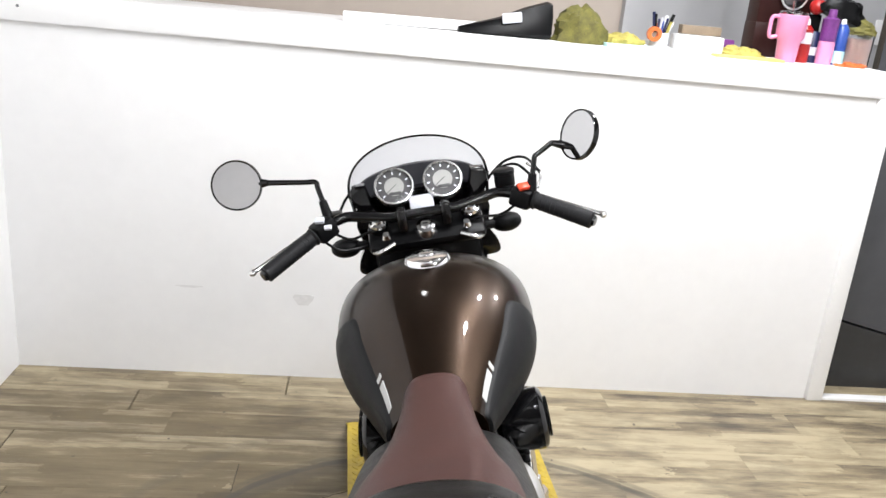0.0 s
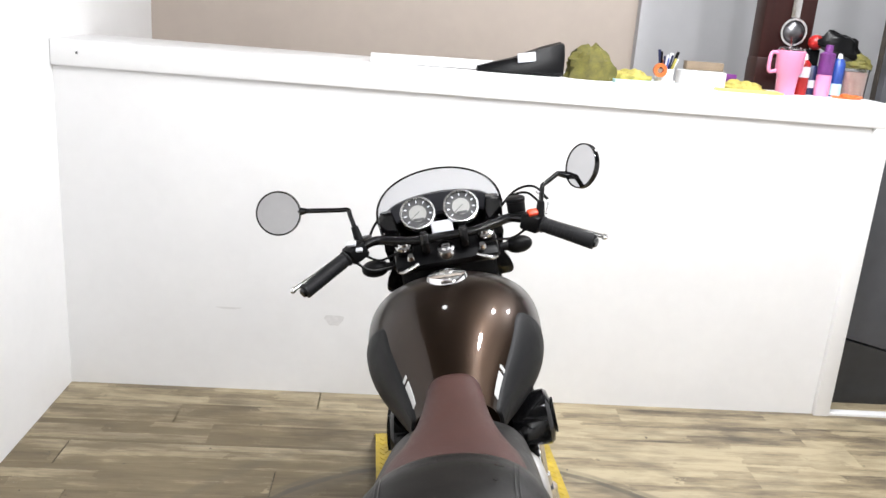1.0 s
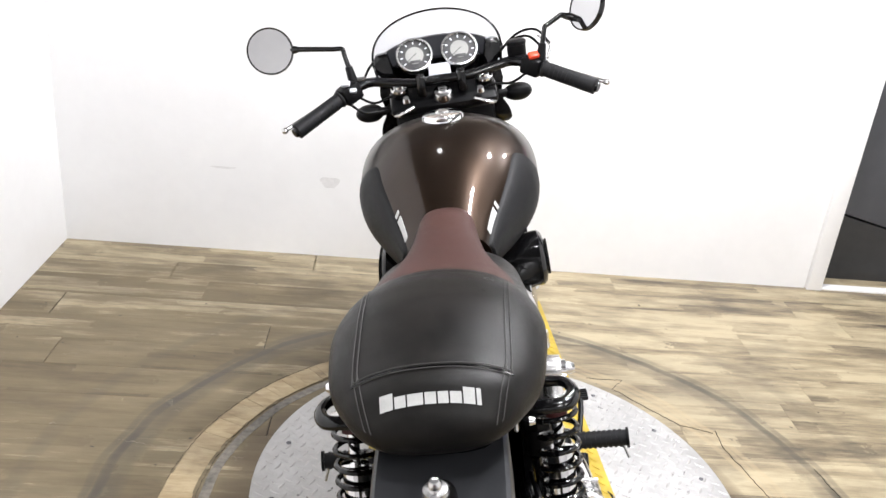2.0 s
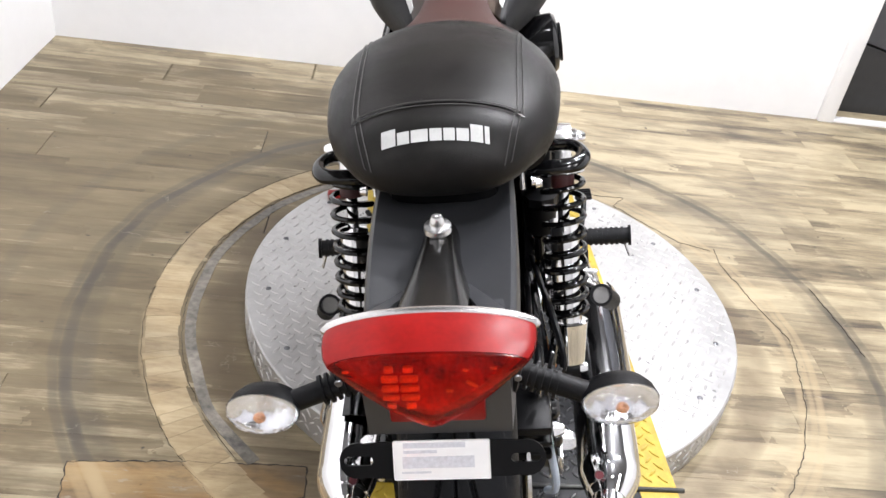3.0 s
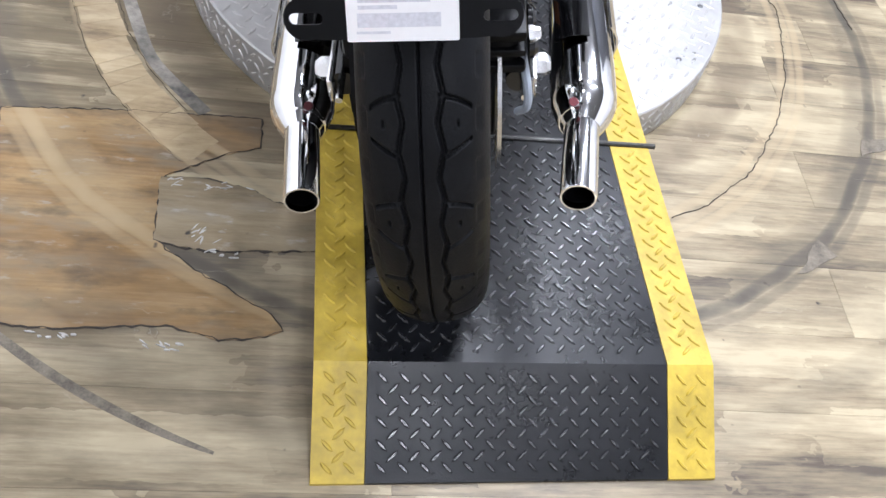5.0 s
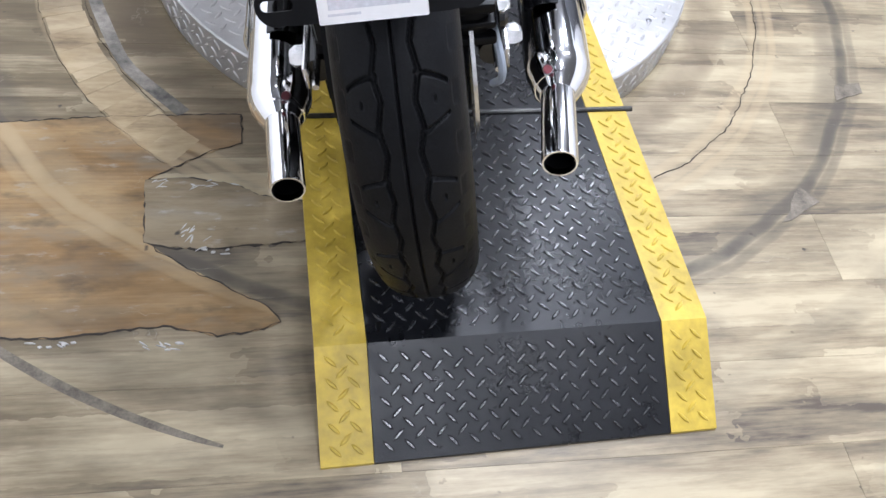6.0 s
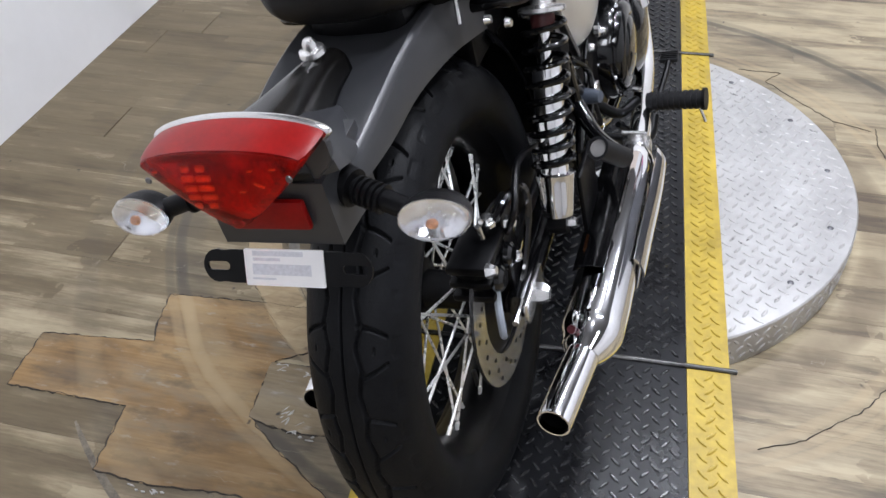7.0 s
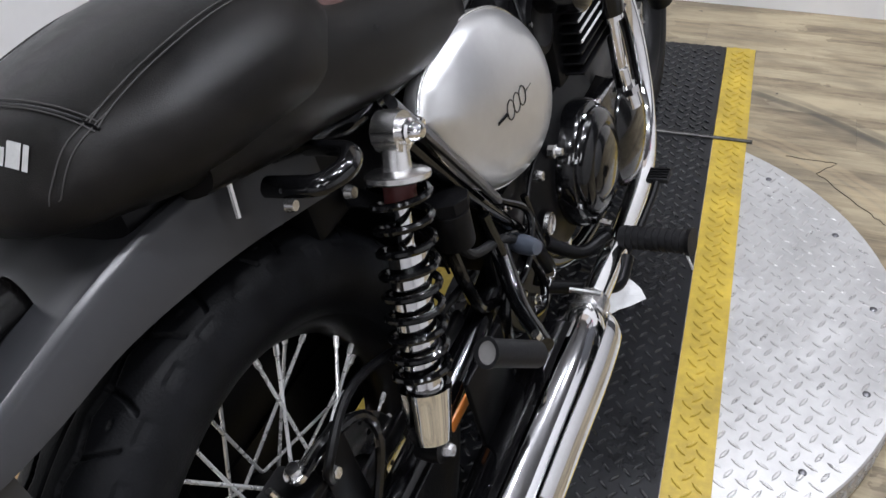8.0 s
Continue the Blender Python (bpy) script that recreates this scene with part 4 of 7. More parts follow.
# rear brake
disc_r = part("brake_disc", lathe([(0.088, 0), (0.135, 0), (0.135, 0.005), (0.088, 0.005)], axis_to((0.082, 0, 0.336), (1, 0, 0)), 72, True), STEEL, bike, "drilled steel rear brake disc")
h0 = None
for k in range(36):
    a = 2 * math.pi * k / 36
    r = 0.088 + 0.047 * (0.25, 0.5, 0.75)[k % 3]
    m_ = Matrix.Translation((0.0871, r * math.cos(a), 0.336 + r * math.sin(a)))
    if h0 is None:
        h0 = part("vent_hole", lathe([(0, 0.0006), (0.0035, 0.0006), (0.0035, 0)], axis_to((0, 0, 0), (1, 0, 0)), 8), BLACK_SATIN, disc_r)
        h0.matrix_basis = m_
    else:
        clone(h0, m_)
part("disc_carrier", lathe([(0.03, 0), (0.09, 0.002), (0.09, 0.006), (0.06, 0.012), (0.03, 0.016)], axis_to((0.074, 0, 0.336), (1, 0, 0)), 40, True), BLACK_SATIN, bike)
cal = part("brake_caliper", box((0.060, -0.094, 0.410), (0.110, -0.006, 0.462), 0.016), BLACK_SATIN, bike, "black two-piston rear brake caliper")
for w0, w1 in ((0.408, 0.421), (0.431, 0.443), (0.453, 0.468)):
    part("caliper_rib", box((0.056, -0.100, w0), (0.115, -0.012, w1), 0.005), BLACK_SATIN, cal)
part("piston_cap", lathe([(0, 0.010), (0.012, 0.010), (0.017, 0.006), (0.018, 0)], axis_to((0.118, -0.082, 0.438), (1, 0, 0)), 20), BLACK_GLOSS, cal)
part("piston_cap", lathe([(0, 0.010), (0.012, 0.010), (0.017, 0.006), (0.018, 0)], axis_to((0.118, -0.036, 0.438), (1, 0, 0)), 20), BLACK_GLOSS, cal)
for v0, w0 in ((-0.010, 0.470), (-0.012, 0.414), (-0.105, 0.470)):
    part("caliper_bolt", lathe([(0, 0.014), (0.006, 0.013), (0.0075, 0.008), (0.009, 0.006), (0.010, 0)], axis_to((0.116, v0, w0), (1, 0, 0.15)), 6), STEEL, cal, "bright caliper bolt")
part("caliper_bracket", box((0.098, -0.012, 0.345), (0.110, 0.036, 0.490), 0.005), BLACK_SATIN, cal, "dark steel caliper bracket")
part("bleed_nipple", tube([(0.10, -0.06, 0.485), (0.10, -0.065, 0.508)], 0.004, 8), STEEL, cal)
part("banjo_bolt", lathe([(0, 0.014), (0.007, 0.013), (0.009, 0.008), (0.012, 0.006), (0.012, 0)], axis_to((0.10, -0.03, 0.486), (0, -0.2, 1)), 12), STEEL, cal)
part("brake_hose", tube([(0.110, -0.03, 0.490), (0.122, 0.000, 0.505), (0.128, 0.045, 0.490), (0.126, 0.060, 0.440), (0.116, 0.030, 0.370), (0.112, -0.005, 0.345)], 0.0055, 8, 6), BLACK_GLOSS, bike, "black brake hose loop")
part("brake_hose", tube([(0.115, -0.01, 0.455), (0.135, -0.02, 0.50), (0.125, 0.06, 0.52), (0.12, 0.20, 0.46), (0.11, 0.34, 0.42)], 0.005, 8, 6), BLACK_SATIN, bike)
part("sensor_lead", tube([(0.104, -0.055, 0.445), (0.116, -0.098, 0.40), (0.118, -0.108, 0.366), (0.108, -0.085, 0.335)], 0.0052, 8, 6), material("grey_rubber_hose", (0.26, 0.29, 0.33), 0.45, vary=0.1), bike, "grey rubber sensor lead")
part("torque_arm", box((0.095, -0.01, 0.372), (0.105, 0.30, 0.395), 0.004), BLACK_SATIN, bike)

# swingarm, axle, chain
for sg in (-1, 1):
    arm = part("swingarm", tube([(sg * 0.085, 0.50, 0.345), (sg * 0.098, 0.36, 0.345), (sg * 0.112, 0.15, 0.338), (sg * 0.114, -0.03, 0.336)], [0.024, 0.022, 0.021, 0.019], 16, 4), BLACK_GLOSS, bike, "gloss black swingarm")
    part("adjuster_plate", box((sg * 0.130 - 0.004, -0.045, 0.318), (sg * 0.130 + 0.004, 0.045, 0.354), 0.003), STEEL, arm, "bright chain adjuster plate")
    part("adjuster_bolt", tube([(sg * 0.118, -0.03, 0.336), (sg * 0.118, -0.062, 0.336)], 0.005, 8), STEEL, arm)
    part("axle_nut", lathe([(0, 0.020), (0.010, 0.020), (0.016, 0.012), (0.016, 0)], axis_to((sg * 0.134, 0, 0.336), (sg, 0, 0)), 6), STEEL, arm, "bright hexagon axle nut")
part("chain_guard", box((-0.110, -0.03, 0.370), (-0.078, 0.42, 0.452), 0.010), BLACK_SATIN, bike)
part("chain_case", loft([[(-0.112, v, w0), (-0.076, v, w0), (-0.076, v, w1), (-0.112, v, w1)] for v, w0, w1 in ((-0.02, 0.275, 0.372), (0.10, 0.232, 0.372), (0.44, 0.240, 0.372))]), BLACK_SATIN, bike, "black lower chain cover")
part("sprocket", lathe([(0.03, 0), (0.105, 0), (0.105, 0.006), (0.03, 0.006)], axis_to((-0.088, 0, 0.336), (-1, 0, 0)), 48, True), BLACK_SATIN, bike)
for w0, dw in ((0.441, -0.00198), (0.231, 0.00198)):
    bm = bmesh.new()
    for k in range(36):
        v_, w_ = -0.02 + 0.0155 * k, w0 + dw * k
        add_box(bm, (-0.095, v_, w_ - 0.006), (-0.081, v_ + 0.016, w_ + 0.006))
    part("chain", bm, DARK_STEEL, bike, "steel drive chain")


# shock absorbers
def shock(sg):
    lo, hi = Vector((sg * 0.154, 0.098, 0.386)), Vector((sg * 0.149, 0.213, 0.707))
    ax = (hi - lo).normalized()
    ln = (hi - lo).length
    body = part("shock_absorber", tube([lo + ax * 0.05, lo + ax * 0.225], 0.0205, 20), CHROME, bike, "chrome twin shock with black coil spring")
    part("damper_rod", tube([lo + ax * 0.19, hi - ax * 0.03], 0.0085, 14), CHROME, body)
    part("lower_cup", tube([lo + ax * 0.012, lo + ax * 0.030, lo + ax * 0.062, lo + ax * 0.074, lo + ax * 0.076], [0.0225, 0.0245, 0.0270, 0.0290, 0.02], 24), CHROME, body, "chrome lower spring cup")
    part("lower_eye", lathe([(0.006, -0.014), (0.016, -0.014), (0.017, 0), (0.016, 0.014), (0.006, 0.014)], axis_to(lo, (1, 0, 0)), 20, True), BLACK_SATIN, body)
    part("lower_bolt", lathe([(0, 0.012), (0.007, 0.012), (0.009, 0.004), (0.009, 0)], axis_to(lo + Vector((sg * 0.014, 0, 0)), (sg, 0, 0)), 6), STEEL, body)
    part("upper_seat", tube([hi - ax * 0.047, hi - ax * 0.045, hi - ax * 0.040, hi - ax * 0.038, hi - ax * 0.036, hi - ax * 0.010], [0.030, 0.0325, 0.0325, 0.028, 0.015, 0.0135], 24), STEEL, body, "bright upper spring seat")
    part("bump_stop", tube([hi - ax * 0.068, hi - ax * 0.048], 0.0165, 16), material("dark_red_rubber", (0.045, 0.004, 0.004), 0.5, vary=0.2), body, "dark red bump stop")
    part("upper_eye", lathe([(0.007, -0.013), (0.020, -0.013), (0.021, 0), (0.020, 0.013), (0.007, 0.013)], axis_to(hi, (1, 0, 0)), 24, True), STEEL, body)
    part("dome_nut", lathe([(0, 0.022), (0.006, 0.021), (0.009, 0.016), (0.010, 0.010), (0.013, 0.008), (0.013, 0)], axis_to(hi + Vector((sg * 0.012, 0, 0)), (sg, 0, 0)), 12), CHROME, body, "chrome dome nut")
    n = ax.orthogonal().normalized()
    b = ax.cross(n)
    turns, pts = 9.5, []
    for k in range(int(turns * 20) + 1):
        t = k / (turns * 20)
        a = sg * 2 * math.pi * turns * t
        pts.append(lo + ax * (0.078 + (ln - 0.078 - 0.046) * (t * 0.92 + 0.08 * t * t)) + (n * math.cos(a) + b * math.sin(a)) * 0.0282)
    part("coil_spring", tube(pts, 0.0043, 8), BLACK_GLOSS, body, "gloss black coil spring")
    return body


shock(1), shock(-1)


# seat
def ring_uw(v, hw, top, bot, wide, n=40, e_top=2.4, e_bot=2.6):
    """A closed outline across the bike at v: crowned on top, tucked in below."""
    out = []
    for k in range(n):
        a = 2 * math.pi * k / n
        c, s = math.cos(a), math.sin(a)
        e = e_top if s >= 0 else e_bot
        d = (abs(c) ** e + abs(s) ** e) ** (-1 / e)
        out.append((hw * c * d, v, wide + (top - wide if s >= 0 else wide - bot) * s * d))
    return out


hump = [(-0.0865, 0.020, 0.827, 0.810, 0.818), (-0.0850, 0.045, 0.836, 0.802, 0.819), (-0.0790, 0.065, 0.845, 0.796, 0.821), (-0.068, 0.081, 0.856, 0.790, 0.823), (-0.056, 0.092, 0.870, 0.786, 0.825), (-0.030, 0.108, 0.879, 0.779, 0.828), (0.0, 0.123, 0.883, 0.770, 0.828),
        (0.06, 0.135, 0.890, 0.754, 0.828), (0.13, 0.140, 0.893, 0.742, 0.822), (0.19, 0.131, 0.888, 0.728, 0.812), (0.225, 0.119, 0.874, 0.718, 0.80), (0.242, 0.108, 0.850, 0.714, 0.79), (0.25, 0.09, 0.825, 0.72, 0.78)]
seat = part("seat", loft([ring_uw(*r, 48, 2.08, 2.7) for r in ease(hump, 60)]), SEAT_BLACK, bike, "black vinyl seat hump, slightly rubbed", soft=True)
skirt = [(0.02, 0.118, 0.86, 0.760, 0.815), (0.10, 0.133, 0.875, 0.742, 0.806), (0.19, 0.1335, 0.868, 0.724, 0.795), (0.25, 0.1325, 0.846, 0.708, 0.780), (0.32, 0.130, 0.832, 0.692, 0.762), (0.38, 0.126, 0.820, 0.677, 0.748), (0.425, 0.123, 0.810, 0.662, 0.737), (0.460, 0.118, 0.800, 0.659, 0.732), (0.485, 0.106, 0.790, 0.668, 0.730), (0.502, 0.074, 0.778, 0.694, 0.732)]
part("side_skirt", loft([ring_uw(*r, 56, 2.3, 4.6) for r in ease(skirt, 36)]), SEAT_BLACK, seat, "black vinyl seat side")
brown = [(0.19, 0.114, 0.860, 0.80, 0.823), (0.25, 0.112, 0.852, 0.79, 0.812), (0.31, 0.103, 0.840, 0.785, 0.805), (0.38, 0.084, 0.830, 0.775, 0.792), (0.45, 0.069, 0.824, 0.755, 0.782), (0.52, 0.058, 0.823, 0.75, 0.782), (0.57, 0.052, 0.826, 0.75, 0.785), (0.597, 0.045, 0.826, 0.755, 0.79), (0.607, 0.030, 0.820, 0.765, 0.795)]
part("rider_panel", loft([ring_uw(*r, 40, 2.6) for r in ease(brown, 34)]), SEAT_BROWN, seat, "smooth oxblood brown rider panel")


HUMP_ROWS = ease(hump, 160)


def seat_top(u, v, lift=0.0012):
    """The hump's surface above or behind a point, by its table."""
    hw, top, bot, wide = at(HUMP_ROWS, v)
    q = min(0.999, abs(u) / hw)
    return Vector((u, v, wide + (top - wide) * (1 - q ** 2.08) ** (1 / 2.08) + lift))


def stitch(path, name="seam"):
    part(name, tube(path, 0.0006, 6), THREAD, seat, "grey double stitching")


for du in (0.0, 0.006):
    for sg in (-1, 1):
        stitch([seat_top(sg * (0.086 + du + 0.035 * v_), v_) for v_ in np.linspace(-0.03, 0.20, 24)])
stitch([seat_top(u_, -0.028 + 0.10 * abs(u_) ** 1.6) for u_ in np.linspace(-0.090, 0.090, 26)])
stitch([seat_top(u_, -0.0345 + 0.10 * abs(u_) ** 1.6) for u_ in np.linspace(-0.090, 0.090, 26)])
part("seam_fold", tube([seat_top(u_, -0.0315 + 0.10 * abs(u_) ** 1.6, 0.0004) for u_ in np.linspace(-0.092, 0.092, 26)], 0.0014, 6), BLACK_GLOSS, seat)


REAR_V = np.linspace(-0.016, -0.0858, 80)


def hump_rear(u, d, lift=0.0010):
    """A point on the hump's back, d metres down from the cross seam along the curve."""
    rows = [seat_top(u, v, 0) for v in REAR_V if abs(u) < at(HUMP_ROWS, v)[0] * 0.995]
    run = 0.0
    for a, b in zip(rows, rows[1:]):
        l_ = (b - a).length
        if run + l_ >= d:
            p = a.lerp(b, (d - run) / l_)
            n = Vector((0, -(a.z - b.z), a.y - b.y)).normalized()
            return p + n * lift
        run += l_
    return rows[-1] + Vector((0, -lift, 0))


def patch_on(rect, mat, parent, name, nu=3, nw=5):
    """A thin printed block on the rear of the hump."""
    u0, u1, w0, w1 = rect
    bm = bmesh.new()
    g = [[hump_rear(u0 + (u1 - u0) * i / nu, w0 + (w1 - w0) * j / nw) for i in range(nu + 1)] for j in range(nw + 1)]
    fr = [[bm.verts.new(p) for p in row] for row in g]
    bk = [[bm.verts.new(p + Vector((0, 0.002, -0.001))) for p in row] for row in g]
    for j in range(nw):
        for i in range(nu):
            bm.faces.new((fr[j][i], fr[j][i + 1], fr[j + 1][i + 1], fr[j + 1][i]))
            bm.faces.new((bk[j][i], bk[j + 1][i], bk[j + 1][i + 1], bk[j][i + 1]))
    return part(name, bm, mat, parent)


# maker's mark as plain white blocks of its size
u_ = -0.0565
for wd, d0, d1 in ((0.0150, 0.0445, 0.0625), (0.0125, 0.0495, 0.0625), (0.0175, 0.0495, 0.0625), (0.0125, 0.0495, 0.0625), (0.0115, 0.0495, 0.0625), (0.0125, 0.0495, 0.0625), (0.0125, 0.0445, 0.0625), (0.0048, 0.0445, 0.0625)):
    patch_on((u_, u_ + wd, d0, d1), PRINT_WHITE, seat, "printed_mark")
    u_ += wd + 0.0018
for sg in (-1, 1):
    for du in (0.0, 0.006):
        part("seam", tube([hump_rear(sg * (0.085 + du - 0.20 * d_), d_, 0.0008) for d_ in np.linspace(0.0, 0.080, 18)], 0.0006, 6), THREAD, seat, "grey double stitching")

# fuel tank
tank_t = [(0.545, 0.078, 0.795, 0.690, 0.745), (0.60, 0.098, 0.822, 0.680, 0.748), (0.66, 0.125, 0.852, 0.674, 0.755), (0.73, 0.158, 0.884, 0.670, 0.765), (0.80, 0.181, 0.908, 0.668, 0.775), (0.87, 0.189, 0.922, 0.672, 0.785),
          (0.92, 0.187, 0.918, 0.680, 0.792), (0.97, 0.176, 0.902, 0.692, 0.798), (1.02, 0.152, 0.878, 0.715, 0.800), (1.055, 0.122, 0.858, 0.740, 0.802), (1.075, 0.085, 0.842, 0.765, 0.803), (1.083, 0.045, 0.825, 0.785, 0.805)]
TANK_ROWS = ease(tank_t, 60)
tank = part("fuel_tank", loft([ring_uw(*r, 64, 2.15, 2.6) for r in TANK_ROWS]), TANK_PAINT, bike, "dark brown metallic teardrop fuel tank")


def tank_side(sg, v, w, lift=0.002):
    """The tank's flank at v and height w."""
    hw, top, bot, wide = at(TANK_ROWS, v)
    e = 2.15 if w >= wide else 2.6
    span = (top - wide) if w >= wide else (wide - bot)
    q = min(0.999, abs(w - wide) / span)
    return Vector((sg * (hw * (1 - q ** e) ** (1 / e) + lift), v, w))


pad_outline = [(0.525, 0.750), (0.55, 0.768), (0.60, 0.788), (0.66, 0.812), (0.72, 0.838), (0.772, 0.857), (0.795, 0.853), (0.812, 0.82), (0.80, 0.77), (0.76, 0.735), (0.70, 0.715), (0.63, 0.712), (0.57, 0.722), (0.535, 0.738)]
for sg in (-1, 1):
    cv, cw = 0.69, 0.785
    bm = bmesh.new()
    rings = []
    dense = smooth_path([(a, b, 0) for a, b in pad_outline] + [(pad_outline[0][0], pad_outline[0][1], 0)], 4)[:-1]
    for s_, lift in ((1.0, -0.002), (0.985, 0.004), (0.94, 0.0062), (0.6, 0.007), (0.25, 0.007)):
        rings.append([bm.verts.new(tank_side(sg, max(0.548, cv + (p.x - cv) * s_), cw + (p.y - cw) * s_, lift)) for p in dense])
    for a, b in zip(rings, rings[1:]):
        for k in range(len(a)):
            bm.faces.new((a[k], a[(k + 1) % len(a)], b[(k + 1) % len(a)], b[k]))
    bm.faces.new(rings[-1])
    part("knee_pad", bm, PAD_RUBBER, tank, "matt black rubber knee pad")
    for a0, a1 in ((0.572, 0.625), (0.633, 0.640)):
        bm = bmesh.new()
        g = []
        for i in range(9):
            v_ = a0 + (a1 - a0) * i / 8
            w_ = 0.770 + 0.42 * (v_ - 0.575)
            g.append((bm.verts.new(tank_side(sg, v_ - 0.003, w_ + 0.0045, 0.0016)), bm.verts.new(tank_side(sg, v_ + 0.003, w_ + 0.0165, 0.0016))))
        for a, b in zip(g, g[1:]):
            bm.faces.new((a[0], b[0], b[1], a[1]))
        r = bmesh.ops.extrude_face_region(bm, geom=list(bm.faces))
        bmesh.ops.translate(bm, vec=(-sg * 0.003, 0, -0.001), verts=[x for x in r["geom"] if isinstance(x, bmesh.types.BMVert)])
        part("stripe", bm, PRINT_WHITE, tank, "white painted stripe")
cap_m = axis_to((0, 0.885, 0.9195), (0, 0.02, 1))
fcap = part("fuel_cap", lathe([(0, 0.012), (0.030, 0.0115), (0.040, 0.009), (0.044, 0.004), (0.045, -0.004)], cap_m, 40), CHROME, tank, "chrome fuel filler cap")
part("cap_hinge", box((-0.012, -0.006, 0), (0.012, 0.010, 0.012), 0.003, cap_m @ Matrix.Translation((0, 0.043, 0.002))), CHROME, fcap)
part("lock_cover", box((-0.014, -0.010, 0.010), (0.014, 0.012, 0.016), 0.003, cap_m), STEEL, fcap)
for sg in (-1, 1):
    part("tank_seam", tube([tank_side(sg, v_, 0.690 + 0.35 * max(0, v_ - 0.9) ** 1.2, 0.0) for v_ in np.linspace(0.60, 1.03, 16)], 0.003, 6), BLACK_GLOSS, tank)

# rear mudguard: faceted, with a raised spine
fend = []
for v, mid, edge, low, hw in ease([(-0.268, 0.716, 0.722, 0.704, 0.066), (-0.225, 0.728, 0.733, 0.702, 0.073), (-0.165, 0.741, 0.748, 0.7035, 0.0775), (-0.10, 0.752, 0.761, 0.709, 0.0795), (-0.02, 0.757, 0.768, 0.702, 0.0800), (0.06, 0.750, 0.760, 0.687, 0.0785), (0.11, 0.738, 0.748, 0.674, 0.0775), (0.18, 0.715, 0.725, 0.655, 0.076)], 26)[::-1]:
    half = [(0.0, mid), (0.030, mid + 0.0005), (0.052, mid + 0.4 * (edge - mid)), (hw - 0.013, edge - 0.0008), (hw - 0.007, edge), (hw - 0.003, edge - 0.003), (hw - 0.0005, edge - 0.009), (hw + 0.001, low), (hw - 0.004, low), (hw - 0.006, edge - 0.014), (0.030, mid - 0.011), (0.0, mid - 0.012)]
    fend.append([(u, v, w) for u, w in half] + [(-u, v, w) for u, w in reversed(half[1:-1])])
guard = part("rear_mudguard", loft(fend), FENDER_BLACK, bike, "dark grey plastic rear mudguard")
scr = axis_to((0, -0.135, 0.790), (0, -0.1, 1))
part("seat_screw", lathe([(0, 0.017), (0.005, 0.0165), (0.0075, 0.012), (0.0075, 0.006), (0.0135, 0.005), (0.0145, 0)], scr, 20), STEEL, guard, "bright seat screw and washer")
spine = ease([(-0.294, 0.058, 0.803, 0.730), (-0.268, 0.050, 0.799, 0.725), (-0.235, 0.040, 0.795, 0.735), (-0.19, 0.030, 0.791, 0.742), (-0.15, 0.0225, 0.788, 0.748), (-0.125, 0.020, 0.785, 0.750), (-0.10, 0.019, 0.778, 0.750)], 24)
part("guard_spine", loft([[(hw * math.cos(a) * abs(math.cos(a)) ** -0.25 if abs(math.cos(a)) > 1e-6 else 0.0, v, low + (top - low) * max(0.0, math.sin(a)) ** 0.8) for a in np.linspace(0, math.pi, 22)] for v, hw, top, low in spine]), SPINE_GLOSS, guard, "dark rounded spine of the mudguard", soft=True)
for sg in (-1, 1):
    rows_ = ease([(-0.289, 0.046, 0.073, 0.084, 0.798, 0.794, 0.752), (-0.262, 0.040, 0.066, 0.080, 0.790, 0.784, 0.742), (-0.225, 0.030, 0.052, 0.070, 0.775, 0.768, 0.732), (-0.185, 0.022, 0.036, 0.050, 0.757, 0.752, 0.728), (-0.150, 0.016, 0.022, 0.030, 0.740, 0.738, 0.724)], 14)
    part("guard_shoulder", loft([[(sg * u0, v, w0), (sg * u1, v, w1), (sg * (u1 + 0.3 * (u2 - u1)), v, w1 - 0.12 * (w1 - w2)), (sg * u2, v, w2), (sg * 0.6 * u1, v, w2 - 0.012)] for v, u0, u1, u2, w0, w1, w2 in rows_]), FENDER_BLACK, guard, "creased grey shoulder beside the lamp")
part("inner_guard", loft([[(u, -r * math.sin(a), 0.336 + r * math.cos(a)) for u, r in ((-0.075, 0.352), (-0.06, 0.372), (0.06, 0.372), (0.075, 0.352), (0.072, 0.350), (0.058, 0.368), (-0.058, 0.368), (-0.072, 0.350))] for a in np.linspace(-1.35, -0.62, 14)]), BLACK_PLASTIC, bike, "black inner mudguard")
part("seat_base", box((-0.062, -0.030, 0.735), (0.062, 0.42, 0.785), 0.012), BLACK_SATIN, bike)
part("tool_tray", box((-0.06, 0.16, 0.60), (0.06, 0.44, 0.735), 0.012), BLACK_PLASTIC, bike)

# tail lamp: an almond face below a sloping top, with a bright band round its mount
def lamp_ring(v, hw, mid, rise, drop, n=64, lag=0.0):
    out = []
    for k in range(n):
        a = 2 * math.pi * k / n
        c, s_ = math.cos(a), math.sin(a)
        out.append((hw * c, v + lag * c * c, mid + (rise * s_ ** 1.25 if s_ >= 0 else -drop * (1 - abs(c) ** 1.35))))
    return out


